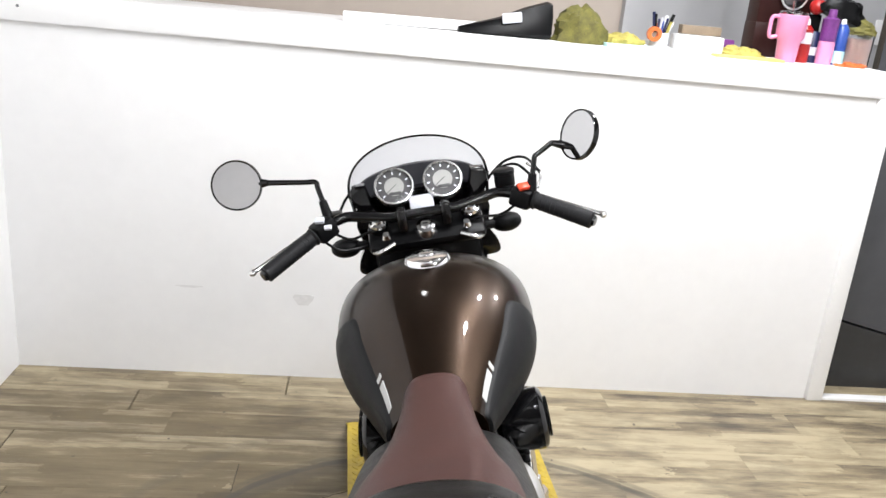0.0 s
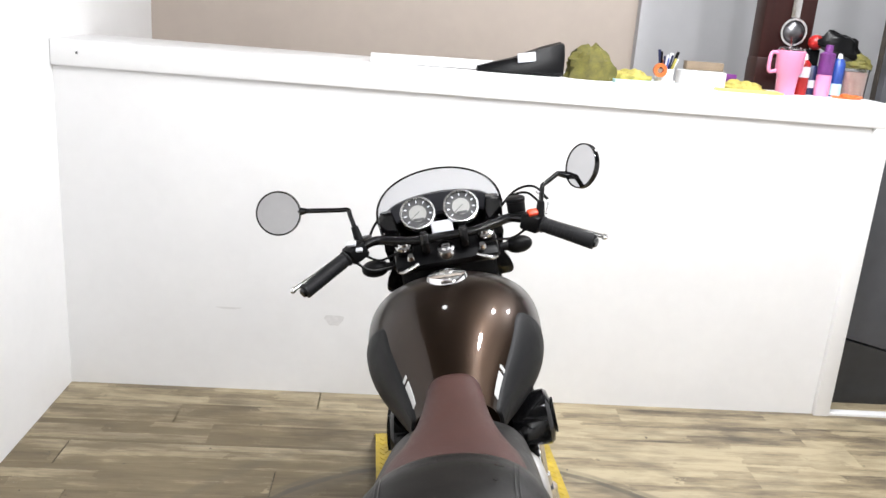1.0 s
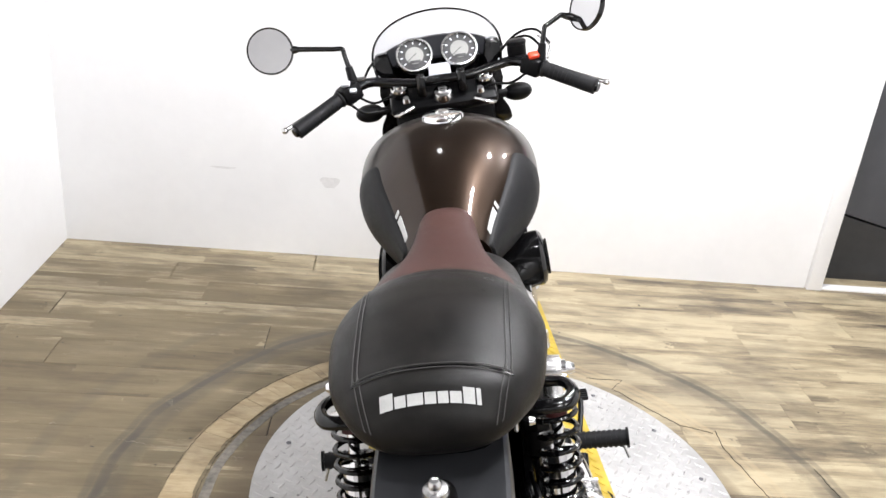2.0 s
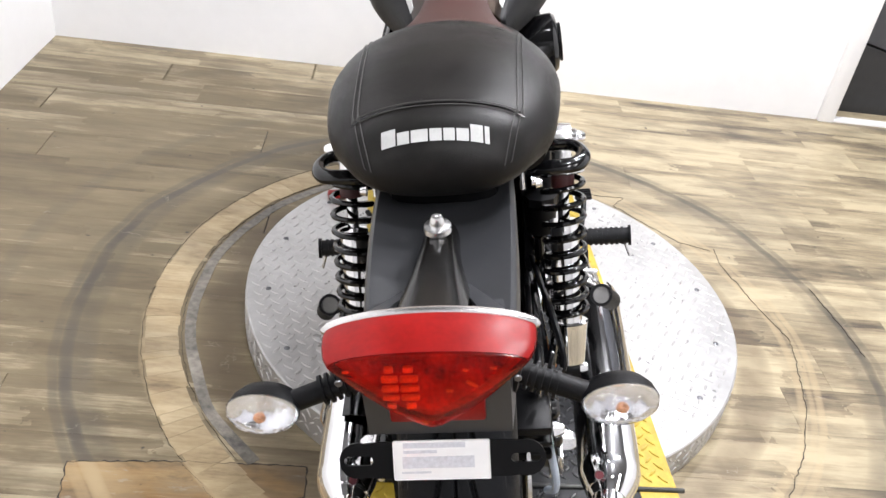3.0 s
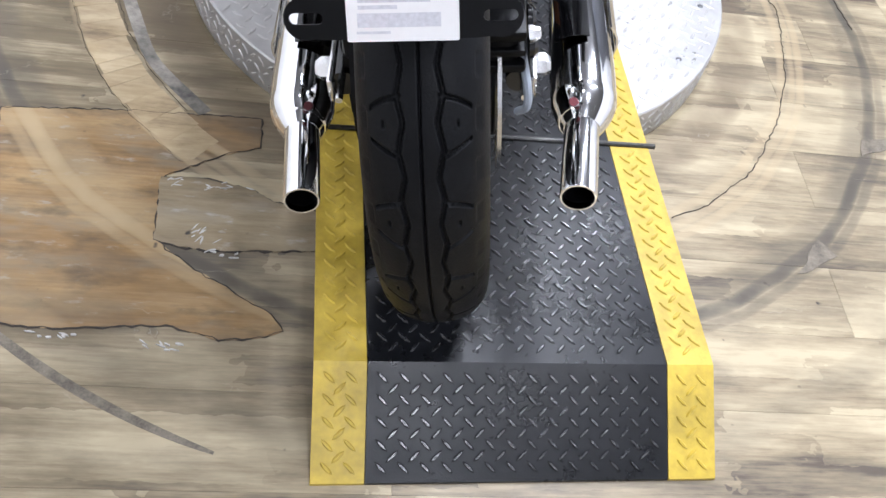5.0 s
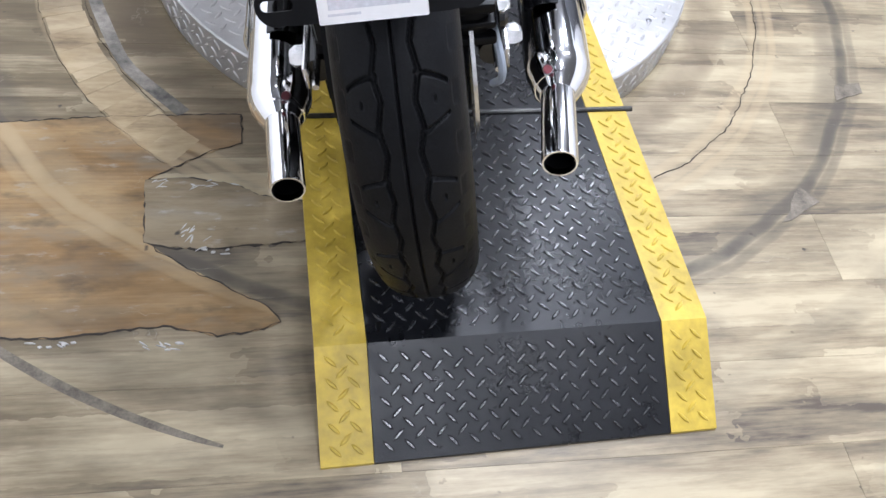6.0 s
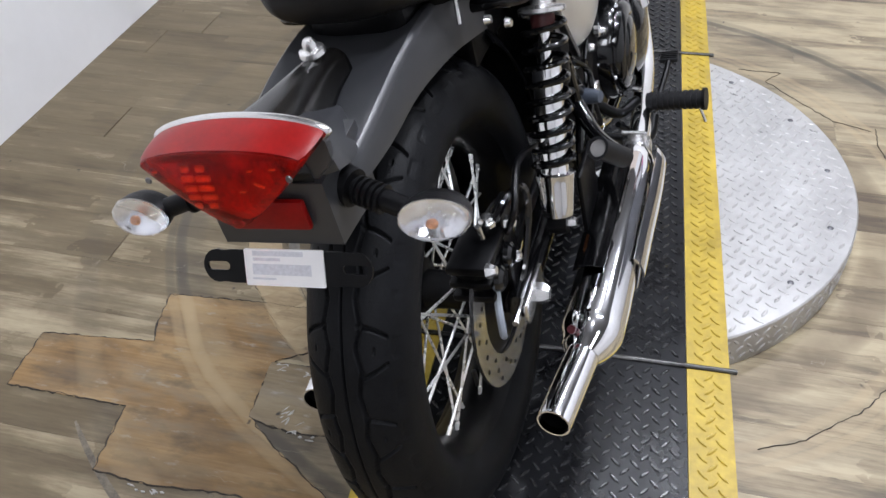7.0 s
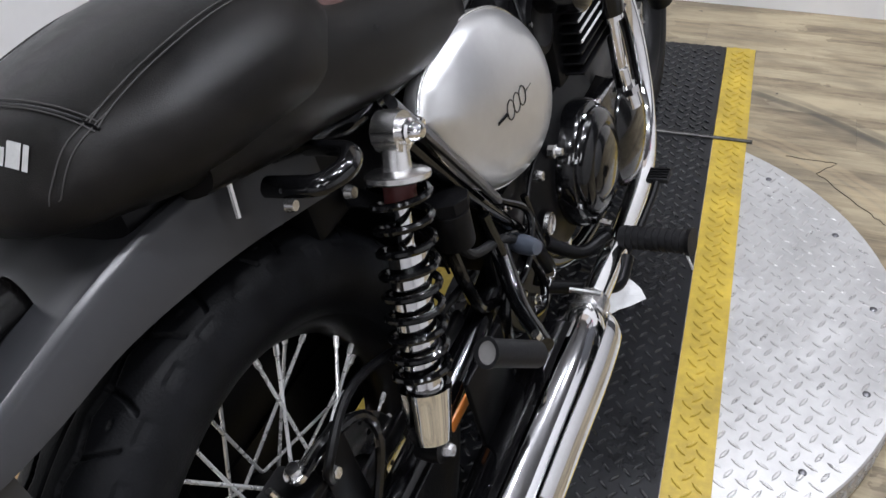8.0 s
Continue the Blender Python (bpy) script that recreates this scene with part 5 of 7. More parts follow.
rings = [lamp_ring(-0.288, 0.085, 0.793, 0.018, 0.050), lamp_ring(-0.294, 0.088, 0.7945, 0.0195, 0.056, lag=0.002), lamp_ring(-0.304, 0.0892, 0.7945, 0.0195, 0.060, lag=0.002), lamp_ring(-0.318, 0.0885, 0.794, 0.0185, 0.063, lag=0.003), lamp_ring(-0.332, 0.0855, 0.793, 0.0178, 0.064, lag=0.004), lamp_ring(-0.3435, 0.0805, 0.7925, 0.0168, 0.0635, lag=0.006),
         lamp_ring(-0.3495, 0.066, 0.789, 0.0110, 0.050, lag=0.006), lamp_ring(-0.3525, 0.042, 0.784, 0.007, 0.032, lag=0.003), lamp_ring(-0.3535, 0.014, 0.778, 0.003, 0.012)]
rings = rings[:6] + [[tuple(Vector(p) * 0.998 + Vector((0, -0.0006, 0.0016))) for p in rings[5]]] + rings[6:]
tail = part("tail_lamp", loft(rings), RED_LENS, bike, "red tail lamp lens, slightly dusty")
part("reflector_bowl", loft([lamp_ring(-0.298, 0.084, 0.793, 0.016, 0.056), lamp_ring(-0.322, 0.0825, 0.792, 0.014, 0.0595), lamp_ring(-0.327, 0.066, 0.789, 0.010, 0.047), lamp_ring(-0.317, 0.035, 0.783, 0.005, 0.026), lamp_ring(-0.316, 0.010, 0.780, 0.002, 0.010)]), RED_REFLECT, tail, "faceted inner reflector")
top_rows = [lamp_ring(v, hw + 0.0007, mid, rise + 0.0008, drop, 64, lag)[2:31] for v, hw, mid, rise, drop, lag in ((-0.296, 0.088, 0.7945, 0.0195, 0.056, 0.002), (-0.304, 0.0892, 0.7945, 0.0195, 0.060, 0.002), (-0.318, 0.0885, 0.794, 0.0185, 0.063, 0.003), (-0.332, 0.0855, 0.793, 0.0178, 0.064, 0.004), (-0.3415, 0.0812, 0.7925, 0.0169, 0.0635, 0.006))]
part("top_band", loft([row + [(x * 0.99, y, z - 0.0012) for x, y, z in reversed(row)] for row in top_rows]), RED_FROST, tail, "paler frosted red band along the lamp top")
# Orange blocks paint the light that the lamp's facets throw back.
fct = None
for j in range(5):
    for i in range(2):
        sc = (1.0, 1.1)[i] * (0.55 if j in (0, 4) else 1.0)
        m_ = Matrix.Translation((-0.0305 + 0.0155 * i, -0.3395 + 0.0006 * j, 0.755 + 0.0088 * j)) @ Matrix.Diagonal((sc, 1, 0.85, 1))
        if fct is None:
            fct = part("facet", box((-0.0068, -0.003, -0.0030), (0.0068, 0.002, 0.0030), 0.0016), FACET_GLINT, tail, "orange-red facet, its returned light put into the colour")
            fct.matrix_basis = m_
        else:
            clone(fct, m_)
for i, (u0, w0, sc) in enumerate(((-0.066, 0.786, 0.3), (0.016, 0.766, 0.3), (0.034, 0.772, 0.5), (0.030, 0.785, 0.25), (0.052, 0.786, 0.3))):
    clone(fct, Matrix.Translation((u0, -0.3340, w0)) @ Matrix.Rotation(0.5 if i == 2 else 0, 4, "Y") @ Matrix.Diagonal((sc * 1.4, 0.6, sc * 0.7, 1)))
for sg in (-1, 1):
    part("lens_screw", lathe([(0, 0.0016), (0.0026, 0.0014), (0.0034, 0)], axis_to((sg * 0.0715, -0.3445, 0.7825), (0, -1, 0.1)), 10), DARK_STEEL, tail, "small dark lens screw")
band = [Vector(p) for p in lamp_ring(-0.2955, 0.0895, 0.7945, 0.0205, 0.057, 96, 0.002)]
part("trim", tube(band[-6:] + band[:55], 0.0027, 8, squash=1.3), STEEL, tail, "bright trim along the lamp top")
part("lamp_housing", loft([[(u * hw, v, wc + w * hh) for u, w in ((-1, -0.3), (-0.75, -0.9), (0.75, -0.9), (1, -0.3), (1, 0.3), (0.80, 0.75), (0.45, 1), (-0.45, 1), (-0.80, 0.75), (-1, 0.3))] for v, hw, wc, hh in ((-0.225, 0.050, 0.738, 0.022), (-0.255, 0.066, 0.752, 0.030), (-0.280, 0.079, 0.768, 0.034), (-0.292, 0.082, 0.774, 0.032))]), FENDER_BLACK, bike, "dark grey tail lamp housing")
part("tail_bracket", loft([[(u * hw, v, w0 + (w1 - w0) * s_) for u, s_ in ((-1, 0), (1, 0), (1, 1), (-1, 1))] for v, hw, w0, w1 in ((-0.20, 0.062, 0.665, 0.75), (-0.26, 0.070, 0.676, 0.752), (-0.296, 0.066, 0.672, 0.742))]), FENDER_BLACK, bike, "dark grey plastic tail bracket")
part("rear_reflector", box((-0.043, -0.305, 0.695), (0.043, -0.297, 0.728), 0.003), RED_FROST, bike, "small red rear reflector")

# number plate bracket, with a delivery label on it
tilt = Matrix.Translation((0, -0.309, 0.652)) @ Matrix.Rotation(math.radians(62 - 90), 4, "X") @ Matrix.Rotation(math.pi / 2, 4, "X")


def stadium(cx, l, r, n=10):
    return [(cx + l + r * math.cos(a), r * math.sin(a)) for a in np.linspace(-math.pi / 2, math.pi / 2, n)] + [(cx - l + r * math.cos(a), r * math.sin(a)) for a in np.linspace(math.pi / 2, 3 * math.pi / 2, n)]


bm = bmesh.new()
add_box(bm, (-0.060, -0.017, -0.0015), (0.060, 0.017, 0.0015))
for sg in (-1, 1):
    i_ = stadium(sg * 0.077, 0.009, 0.0045, 10)
    o = [((sg * 0.0595 if sg * x < 0.0705 else x), (math.copysign(0.017, y) if sg * x < 0.0705 else y)) for x, y in stadium(sg * 0.0775, 0.0005, 0.017, 10)]
    n = len(o)
    vs = [[bm.verts.new((x, y, z)) for x, y in ring] for ring, z in ((o, -0.0015), (o, 0.0015), (i_, 0.0015), (i_, -0.0015))]
    for a, b in zip(vs, vs[1:] + vs[:1]):
        for k in range(n):
            bm.faces.new((a[k], a[(k + 1) % n], b[(k + 1) % n], b[k]))
plate = part("plate_bracket", bm, BLACK_SATIN, bike, "black slotted number plate bracket", flat=True)
plate.matrix_basis = tilt
tag = part("paper_label", box((-0.0445, -0.0185, 0.0016), (0.0445, 0.0185, 0.0024), 0.0015), LABEL_WHITE, plate, "white paper label with unreadable grey print")
for x0, x1, y0, y1 in ((-0.036, 0.030, -0.0075, 0.0035), (-0.035, -0.004, 0.0065, 0.0095), (-0.035, 0.022, 0.0115, 0.0165), (-0.037, -0.010, -0.0125, -0.0105)):
    part("print_bar", box((x0, y0, 0.0025), (x1, y1, 0.0027)), LABEL_GREY, tag, flat=True)


# turn signals
def signal(centre, sg, rearward, stalk_from, label):
    c = Vector(centre)
    q = Matrix.Translation(c) @ Matrix.Rotation(sg * 0.08, 4, "Z")
    prof_b = [(0.0, -0.030), (0.010, -0.0285), (0.018, -0.022), (0.022, -0.012), (0.0235, 0.0)]
    prof_l = [(0.0235, 0.0), (0.0215, 0.009), (0.016, 0.015), (0.008, 0.0185), (0.0, 0.0195)]
    m_ = q @ Matrix.Rotation(math.pi / 2 if rearward else -math.pi / 2, 4, "X") @ Matrix.Diagonal((1.5, 0.92, 1, 1))
    s_ = part("turn_signal", lathe(prof_b, m_, 32), BLACK_PLASTIC, bike, label)
    part("lens", lathe([(0, 0.0005)] + prof_l, m_, 32), SIGNAL_LENS, s_, "clear ribbed lens")
    part("reflector", lathe([(0, -0.012), (0.010, -0.008), (0.018, 0.0), (0.0225, 0.0003), (0.019, -0.001), (0.0, -0.013)], m_, 28), REFLECTOR, s_, "silvered reflector")
    part("bulb", lathe([(0, 0.011), (0.003, 0.0105), (0.0048, 0.008), (0.0048, 0.006), (0.003, 0.003), (0, 0.0025)], m_ @ Matrix.Diagonal((1 / 1.3, 1.0, 1, 1)), 14), AMBER, s_, "amber bulb")
    a, b = Vector(stalk_from), c + Vector((-sg * 0.028, 0.010 if rearward else -0.010, 0.002))
    part("stalk", tube([a, b], 0.0105, 14), BLACK_PLASTIC, s_)
    part("stalk_collar", tube([a.lerp(b, -0.15), a.lerp(b, 0.10)], [0.021, 0.019], 16), BLACK_PLASTIC, s_)
    for k in range(5):
        p = a.lerp(b, 0.16 + 0.10 * k)
        part("rib", tube([p, p + (b - a).normalized() * 0.003], 0.0145, 14), BLACK_PLASTIC, s_)
    return s_


for sg in (-1, 1):
    signal((sg * 0.162, -0.290, 0.700), sg, True, (sg * 0.070, -0.262, 0.715), "rear turn signal with clear lens on a ribbed stalk")
    steered(signal((sg * 0.180, 1.165, 0.884), sg, False, (sg * 0.10, 1.145, 0.89), "front turn signal on a ribbed stalk"))


# exhausts
def exhaust(sg):
    X = lambda u: sg * (u if sg > 0 else u - 0.018)
    ax = [(X(0.214), 0.43, 0.285), (X(0.216), 0.39, 0.284), (X(0.214), 0.30, 0.279), (X(0.209), 0.15, 0.270), (X(0.206), 0.05, 0.264), (X(0.204), 0.0, 0.261), (X(0.201), -0.025, 0.260), (X(0.198), -0.045, 0.2605)]
    muf = part("muffler", tube(ax, [0.020, 0.034, 0.041, 0.045, 0.046, 0.045, 0.036, 0.0245], 32, 4), CHROME, bike, "chrome peashooter muffler, lightly smudged")
    tip = [(0.0, 0.0), (0.017, 0.0), (0.0195, 0.004), (0.0195, 0.13), (0.0205, 0.132), (0.0232, 0.1325), (0.0236, 0.129), (0.0236, 0.0)]
    a, b = Vector((X(0.199), -0.036, 0.2605)), Vector((X(0.183), -0.170, 0.266))
    t_ = part("tail_pipe", lathe([(0.0236, 0.0), (0.0236, 0.130), (0.0228, 0.1345), (0.0205, 0.1345), (0.0198, 0.130), (0.0198, 0.03), (0, 0.03)], axis_to(a, b - a), 32), CHROME, muf, "chrome tail pipe")
    part("pipe_bore", lathe([(0.0192, 0.125), (0.0192, 0.035), (0, 0.034)], axis_to(a, b - a), 24), BLACK_SATIN, t_, "sooty black bore")
    # outer heat shield, standing off the muffler
    rows = []
    for k, (u, v, w) in enumerate(smooth_path([(X(0.221), 0.415, 0.278), (X(0.222), 0.33, 0.272), (X(0.219), 0.22, 0.268), (X(0.217), 0.125, 0.264)], 6)):
        r = 0.047 if k else 0.04
        rows.append([(u + sg * r * math.cos(a_), v, w + r * math.sin(a_)) for a_ in np.linspace(-1.0, 0.75, 12)] + [(u + sg * (r - 0.003) * math.cos(a_), v, w + (r - 0.003) * math.sin(a_)) for a_ in np.linspace(0.75, -1.0, 12)])
    part("heat_shield", loft(rows), CHROME, muf, "chrome heat shield")
    rows = []
    for u, v, w in smooth_path([(X(0.205), 0.36, 0.286), (X(0.202), 0.22, 0.280), (X(0.199), 0.08, 0.272)], 6):
        rows.append([(u + sg * 0.048 * math.cos(a_), v, w + 0.048 * math.sin(a_)) for a_ in np.linspace(1.25, 2.3, 8)] + [(u + sg * 0.046 * math.cos(a_), v, w + 0.046 * math.sin(a_)) for a_ in np.linspace(2.3, 1.25, 8)])
    part("mount_strap", loft(rows), BLACK_GLOSS, muf, "dark mounting rail")
    part("weld_bead", tube([Vector((X(0.2005), -0.028, 0.2605)) + Vector((0.0315 * math.cos(a_), 0.0, 0.0315 * math.sin(a_))) for a_ in np.linspace(0, 2 * math.pi, 24)], 0.0028, 6), CHROME, muf)
    part("drain_plug", lathe([(0, 0.006), (0.006, 0.006), (0.007, 0)], axis_to((X(0.205) - sg * 0.02, -0.028, 0.296), (0, -0.7, 0.7)), 10), material("tarnished_red_steel", (0.09, 0.025, 0.03), 0.3, 0.8, vary=0.3), muf)
    head = part("header_pipe", tube([(X(0.214), 0.45, 0.285), (X(0.205), 0.56, 0.262), (X(0.185), 0.72, 0.215), (X(0.165), 0.92, 0.20), (X(0.14), 1.05, 0.26), (X(0.12), 1.09, 0.40), (X(0.105), 1.06, 0.52), (X(0.095), 1.0, 0.565)], 0.0205, 20, 6), CHROME, bike, "chrome exhaust header pipe")
    part("pipe_clamp", tube([(X(0.2145), 0.425, 0.285), (X(0.2130), 0.452, 0.2845)], 0.0265, 20), STEEL, head, "bright pipe clamp")
    part("clamp_bolt", tube([(X(0.19), 0.44, 0.315), (X(0.235), 0.44, 0.312)], 0.0045, 8), STEEL, head)
    part("hanger", box((X(0.175) - 0.004, 0.16, 0.28), (X(0.175) + 0.004, 0.26, 0.42), 0.003), BLACK_SATIN, bike, "black muffler hanger plate")


exhaust(1), exhaust(-1)

# foot rests
def footrests(sg):
    X = lambda u: sg * u
    a, b = Vector((X(0.212), 0.612, 0.275)), Vector((X(0.316), 0.600, 0.283))
    peg = part("foot_peg", tube([a, b], 0.0165, 16), GRIP_RUBBER, bike, "black ribbed rubber foot peg")
    for k in range(9):
        p = a.lerp(b, 0.06 + 0.10 * k)
        part("rib", tube([p, p + (b - a) * 0.055], 0.0185, 16), GRIP_RUBBER, peg)
    part("end_cap", tube([b, b + (b - a).normalized() * 0.006], 0.0212, 16), BLACK_PLASTIC, peg)
    part("feeler", tube([b + Vector((-sg * 0.008, 0, -0.012)), b + Vector((sg * 0.004, -0.008, -0.045))], 0.0028, 8), STEEL, peg, "bright feeler pin")
    part("peg_bracket", tube([(X(0.13), 0.52, 0.33), (X(0.165), 0.555, 0.285), (X(0.195), 0.600, 0.287)], [0.011, 0.010, 0.010], 12, 4), BLACK_SATIN, bike, "black foot peg bracket")
    part("peg_arm", tube([(X(0.140), 0.470, 0.288), (X(0.180), 0.508, 0.258), (X(0.212), 0.535, 0.240), (X(0.222), 0.556, 0.238), (X(0.225), 0.590, 0.256)], 0.0105, 12, 5), BLACK_SATIN, peg, "black bent peg arm")
    part("peg_spring", tube([(X(0.188), 0.602, 0.31), (X(0.205), 0.600, 0.308)], 0.006, 10), CHROME, peg)
    a, b = Vector((X(0.230), 0.232, 0.405)), Vector((X(0.2075), 0.175, 0.460))
    pp = part("passenger_peg", tube([a, b], 0.0158, 18), GRIP_RUBBER, bike, "folded black rubber passenger peg")
    # The grey puts the light this end face reflects into its colour.
    part("end_cap", tube([b, b + (b - a).normalized() * 0.003], [0.0130, 0.0125], 18), material("grey_peg_end", (0.20, 0.195, 0.19), 0.5, vary=0.1), pp, "end cap greyed for its reflection")
    part("end_rim", lathe([(0.0130, 0), (0.0172, 0), (0.0172, 0.005), (0.0130, 0.005)], axis_to(b, b - a), 20, True), GRIP_RUBBER, pp)
    part("pivot_bolt", tube([(X(0.222), 0.275, 0.37), (X(0.215), 0.268, 0.40)], 0.006, 10), STEEL, pp)
    part("passenger_bracket", tube([(X(0.12), 0.40, 0.42), (X(0.17), 0.33, 0.385), (X(0.225), 0.268, 0.382)], [0.014, 0.012, 0.011], 12, 4), BLACK_GLOSS, bike, "black passenger peg bracket")


footrests(1), footrests(-1)
ped = part("brake_pedal", tube([(0.165, 0.54, 0.27), (0.185, 0.575, 0.235), (0.215, 0.62, 0.238), (0.235, 0.70, 0.275), (0.240, 0.735, 0.292)], 0.0062, 10, 6), BLACK_SATIN, bike, "black rear brake pedal")
part("pedal_pad", box((0.222, 0.735, 0.288), (0.258, 0.768, 0.298), 0.003), GRIP_RUBBER, ped, "ribbed pedal pad")
for k in range(4):
    part("pad_rib", box((0.224, 0.739 + 0.0075 * k, 0.298), (0.256, 0.742 + 0.0075 * k, 0.3005)), BLACK_PLASTIC, ped)
part("gear_lever", tube([(-0.165, 0.56, 0.27), (-0.19, 0.65, 0.27), (-0.235, 0.735, 0.285)], 0.006, 10, 5), BLACK_SATIN, bike)
ss = part("side_stand", tube([(-0.12, 0.56, 0.25), (-0.19, 0.50, 0.12), (-0.245, 0.47, -0.040)], 0.0105, 12, 5), BLACK_SATIN, bike, "black side stand folded out")
part("stand_foot", box((-0.275, 0.445, -0.052), (-0.22, 0.50, -0.042), 0.003, Matrix.Identity(4)), BLACK_SATIN, ss)


# side covers
def side_cover(sg, mat, label):
    outline = [(0.303, 0.660), (0.325, 0.690), (0.375, 0.707), (0.44, 0.713), (0.515, 0.696), (0.577, 0.660), (0.625, 0.610), (0.650, 0.555), (0.648, 0.505), (0.615, 0.469), (0.56, 0.455), (0.50, 0.461), (0.43, 0.487), (0.375, 0.530), (0.330, 0.595)]
    dense = smooth_path([(a, b, 0) for a, b in outline] + [(*outline[0], 0)], 4)[:-1]
    c = Vector((0.475, 0.588, 0))
    bm = bmesh.new()
    rings = []
    for s_, u in ((0.97, 0.098), (1.0, 0.106), (1.0, 0.116), (0.985, 0.1225), (0.95, 0.1300), (0.88, 0.1380), (0.76, 0.1450), (0.60, 0.1500), (0.40, 0.1530), (0.20, 0.1545), (0.06, 0.155)):
        rings.append([bm.verts.new((sg * u, c.x + (p.x - c.x) * s_, c.y + (p.y - c.y) * s_)) for p in dense])
    for a, b in zip(rings, rings[1:]):
        for k in range(len(a)):
            bm.faces.new((a[k], a[(k + 1) % len(a)], b[(k + 1) % len(a)], b[k]))
    bm.faces.new(rings[-1])
    bm.faces.new(list(reversed(rings[0])))
    cov = part("side_cover", bm, mat, bike, label)
    part("cover_rim", tube([(sg * 0.120, c.x + (p.x - c.x) * 1.005, c.y + (p.y - c.y) * 1.005) for p in dense + dense[:1]], 0.0017, 8), STEEL, cov, "bright rim")
    # emblem as plain rings and bars
    d = Vector((0, 0.075, -0.004)).normalized()
    o = Vector((sg * 0.1548, 0.474, 0.588))
    for k in (-1, 0, 1):
        cc = o + d * (0.0195 * k)
        part("emblem_ring", tube([cc + Vector((0, 0.0105 * math.cos(a_), 0.0125 * math.sin(a_))) for a_ in np.linspace(0, 2 * math.pi, 20)], 0.0011, 6), BLACK_GLOSS, cov, "dark oval emblem ring")
    for k, l_ in ((-1, 0.026), (1, 0.024)):
        part("emblem_bar", tube([o + d * (k * 0.031), o + d * (k * (0.031 + l_)) - Vector((sg * 0.002, 0, 0))], 0.0024 if k < 0 else 0.0011, 6), BLACK_GLOSS, cov)
    part("cover_bolt", lathe([(0, 0.016), (0.008, 0.015), (0.011, 0.010), (0.012, 0)], axis_to((sg * 0.118, 0.290, 0.668), (sg, 0, 0)), 14), CHROME, cov, "chrome cover bolt")
    return cov


side_cover(1, ALU, "brushed silver side cover with a dark emblem")
side_cover(-1, ALU, "brushed silver side cover with a dark emblem")

# frame
for sg in (-1, 1):
    X = lambda u: sg * u
    part("seat_rail", tube([(X(0.085), 0.12, 0.745), (X(0.095), 0.18, 0.725), (X(0.10), 0.25, 0.712), (X(0.09), 0.50, 0.70), (X(0.05), 0.80, 0.74), (X(0.02), 1.04, 0.80)], 0.0125, 14, 5), BLACK_GLOSS, bike, "gloss black frame rail")
    part("frame_stay", tube([(X(0.108), 0.245, 0.712), (X(0.116), 0.34, 0.56), (X(0.118), 0.43, 0.44), (X(0.11), 0.50, 0.36)], 0.011, 14, 5), BLACK_GLOSS, bike, "gloss black frame stay")
    part("frame_strip", tube([(X(0.128), 0.255, 0.715), (X(0.134), 0.33, 0.60), (X(0.138), 0.395, 0.50)], 0.006, 10, 4, squash=2.0), DARK_STEEL, bike, "flat dark stay")
    part("cradle_tube", tube([(X(0.10), 0.50, 0.36), (X(0.115), 0.56, 0.26), (X(0.12), 0.70, 0.205), (X(0.115), 0.95, 0.21), (X(0.09), 1.06, 0.35), (X(0.03), 1.08, 0.75)], 0.0135, 14, 5), BLACK_GLOSS, bike, "gloss black cradle tube")
    gr = part("grab_rail", tube([(X(0.098), 0.150, 0.728), (X(0.130), 0.138, 0.736), (X(0.158), 0.133, 0.737), (X(0.169), 0.108, 0.737), (X(0.158), 0.083, 0.737), (X(0.130), 0.079, 0.736), (X(0.098), 0.086, 0.730)], 0.0075, 12, 6, squash=1.35), BLACK_GLOSS, bike, "gloss black grab handle loop")
    part("rail_bolt", lathe([(0, 0.008), (0.006, 0.008), (0.008, 0)], axis_to((X(0.106), 0.172, 0.664), (sg, 0, 0)), 10), STEEL, bike)
    part("rail_bolt", lathe([(0, 0.008), (0.005, 0.008), (0.007, 0)], axis_to((X(0.108), 0.09, 0.708), (sg, 0, 0)), 10), STEEL, bike)
    part("mudguard_stay", tube([(X(0.089), 0.058, 0.762), (X(0.090), 0.049, 0.724)], 0.0030, 8), STEEL, bike)
    part("gusset_plate", box((X(0.112) - 0.003, 0.44, 0.35), (X(0.112) + 0.003, 0.545, 0.46), 0.002), BLACK_SATIN, bike)
res = part("fluid_reservoir", lathe([(0, 0), (0.022, 0), (0.024, 0.006), (0.024, 0.046), (0.020, 0.050), (0, 0.050)], axis_to((0.125, 0.300, 0.500), (0, 0.1, 1)), 20), BLACK_PLASTIC, bike, "black rear brake fluid reservoir")
part("reservoir_cap", lathe([(0.020, 0.050), (0.027, 0.050), (0.027, 0.064), (0.010, 0.068), (0, 0.068)], axis_to((0.125, 0.300, 0.500), (0, 0.1, 1)), 8), BLACK_PLASTIC, res)
part("reservoir_hose", tube([(0.125, 0.300, 0.502), (0.128, 0.325, 0.465), (0.13, 0.40, 0.43), (0.13, 0.47, 0.37)], 0.0065, 10, 5), GRIP_RUBBER, bike)
part("master_cylinder", tube([(0.13, 0.47, 0.38), (0.135, 0.50, 0.30)], 0.012, 12), BLACK_SATIN, bike, "black rear master cylinder")
part("lead_boot", lathe([(0, 0.03), (0.010, 0.028), (0.013, 0.015), (0.014, 0), (0.008, -0.03), (0, -0.03)], axis_to((0.138, 0.432, 0.397), (0.9, -0.3, 0.1)), 16), material("blue_grey_boot", (0.06, 0.07, 0.09), 0.4, vary=0.1), bike, "blue-grey rubber boot")
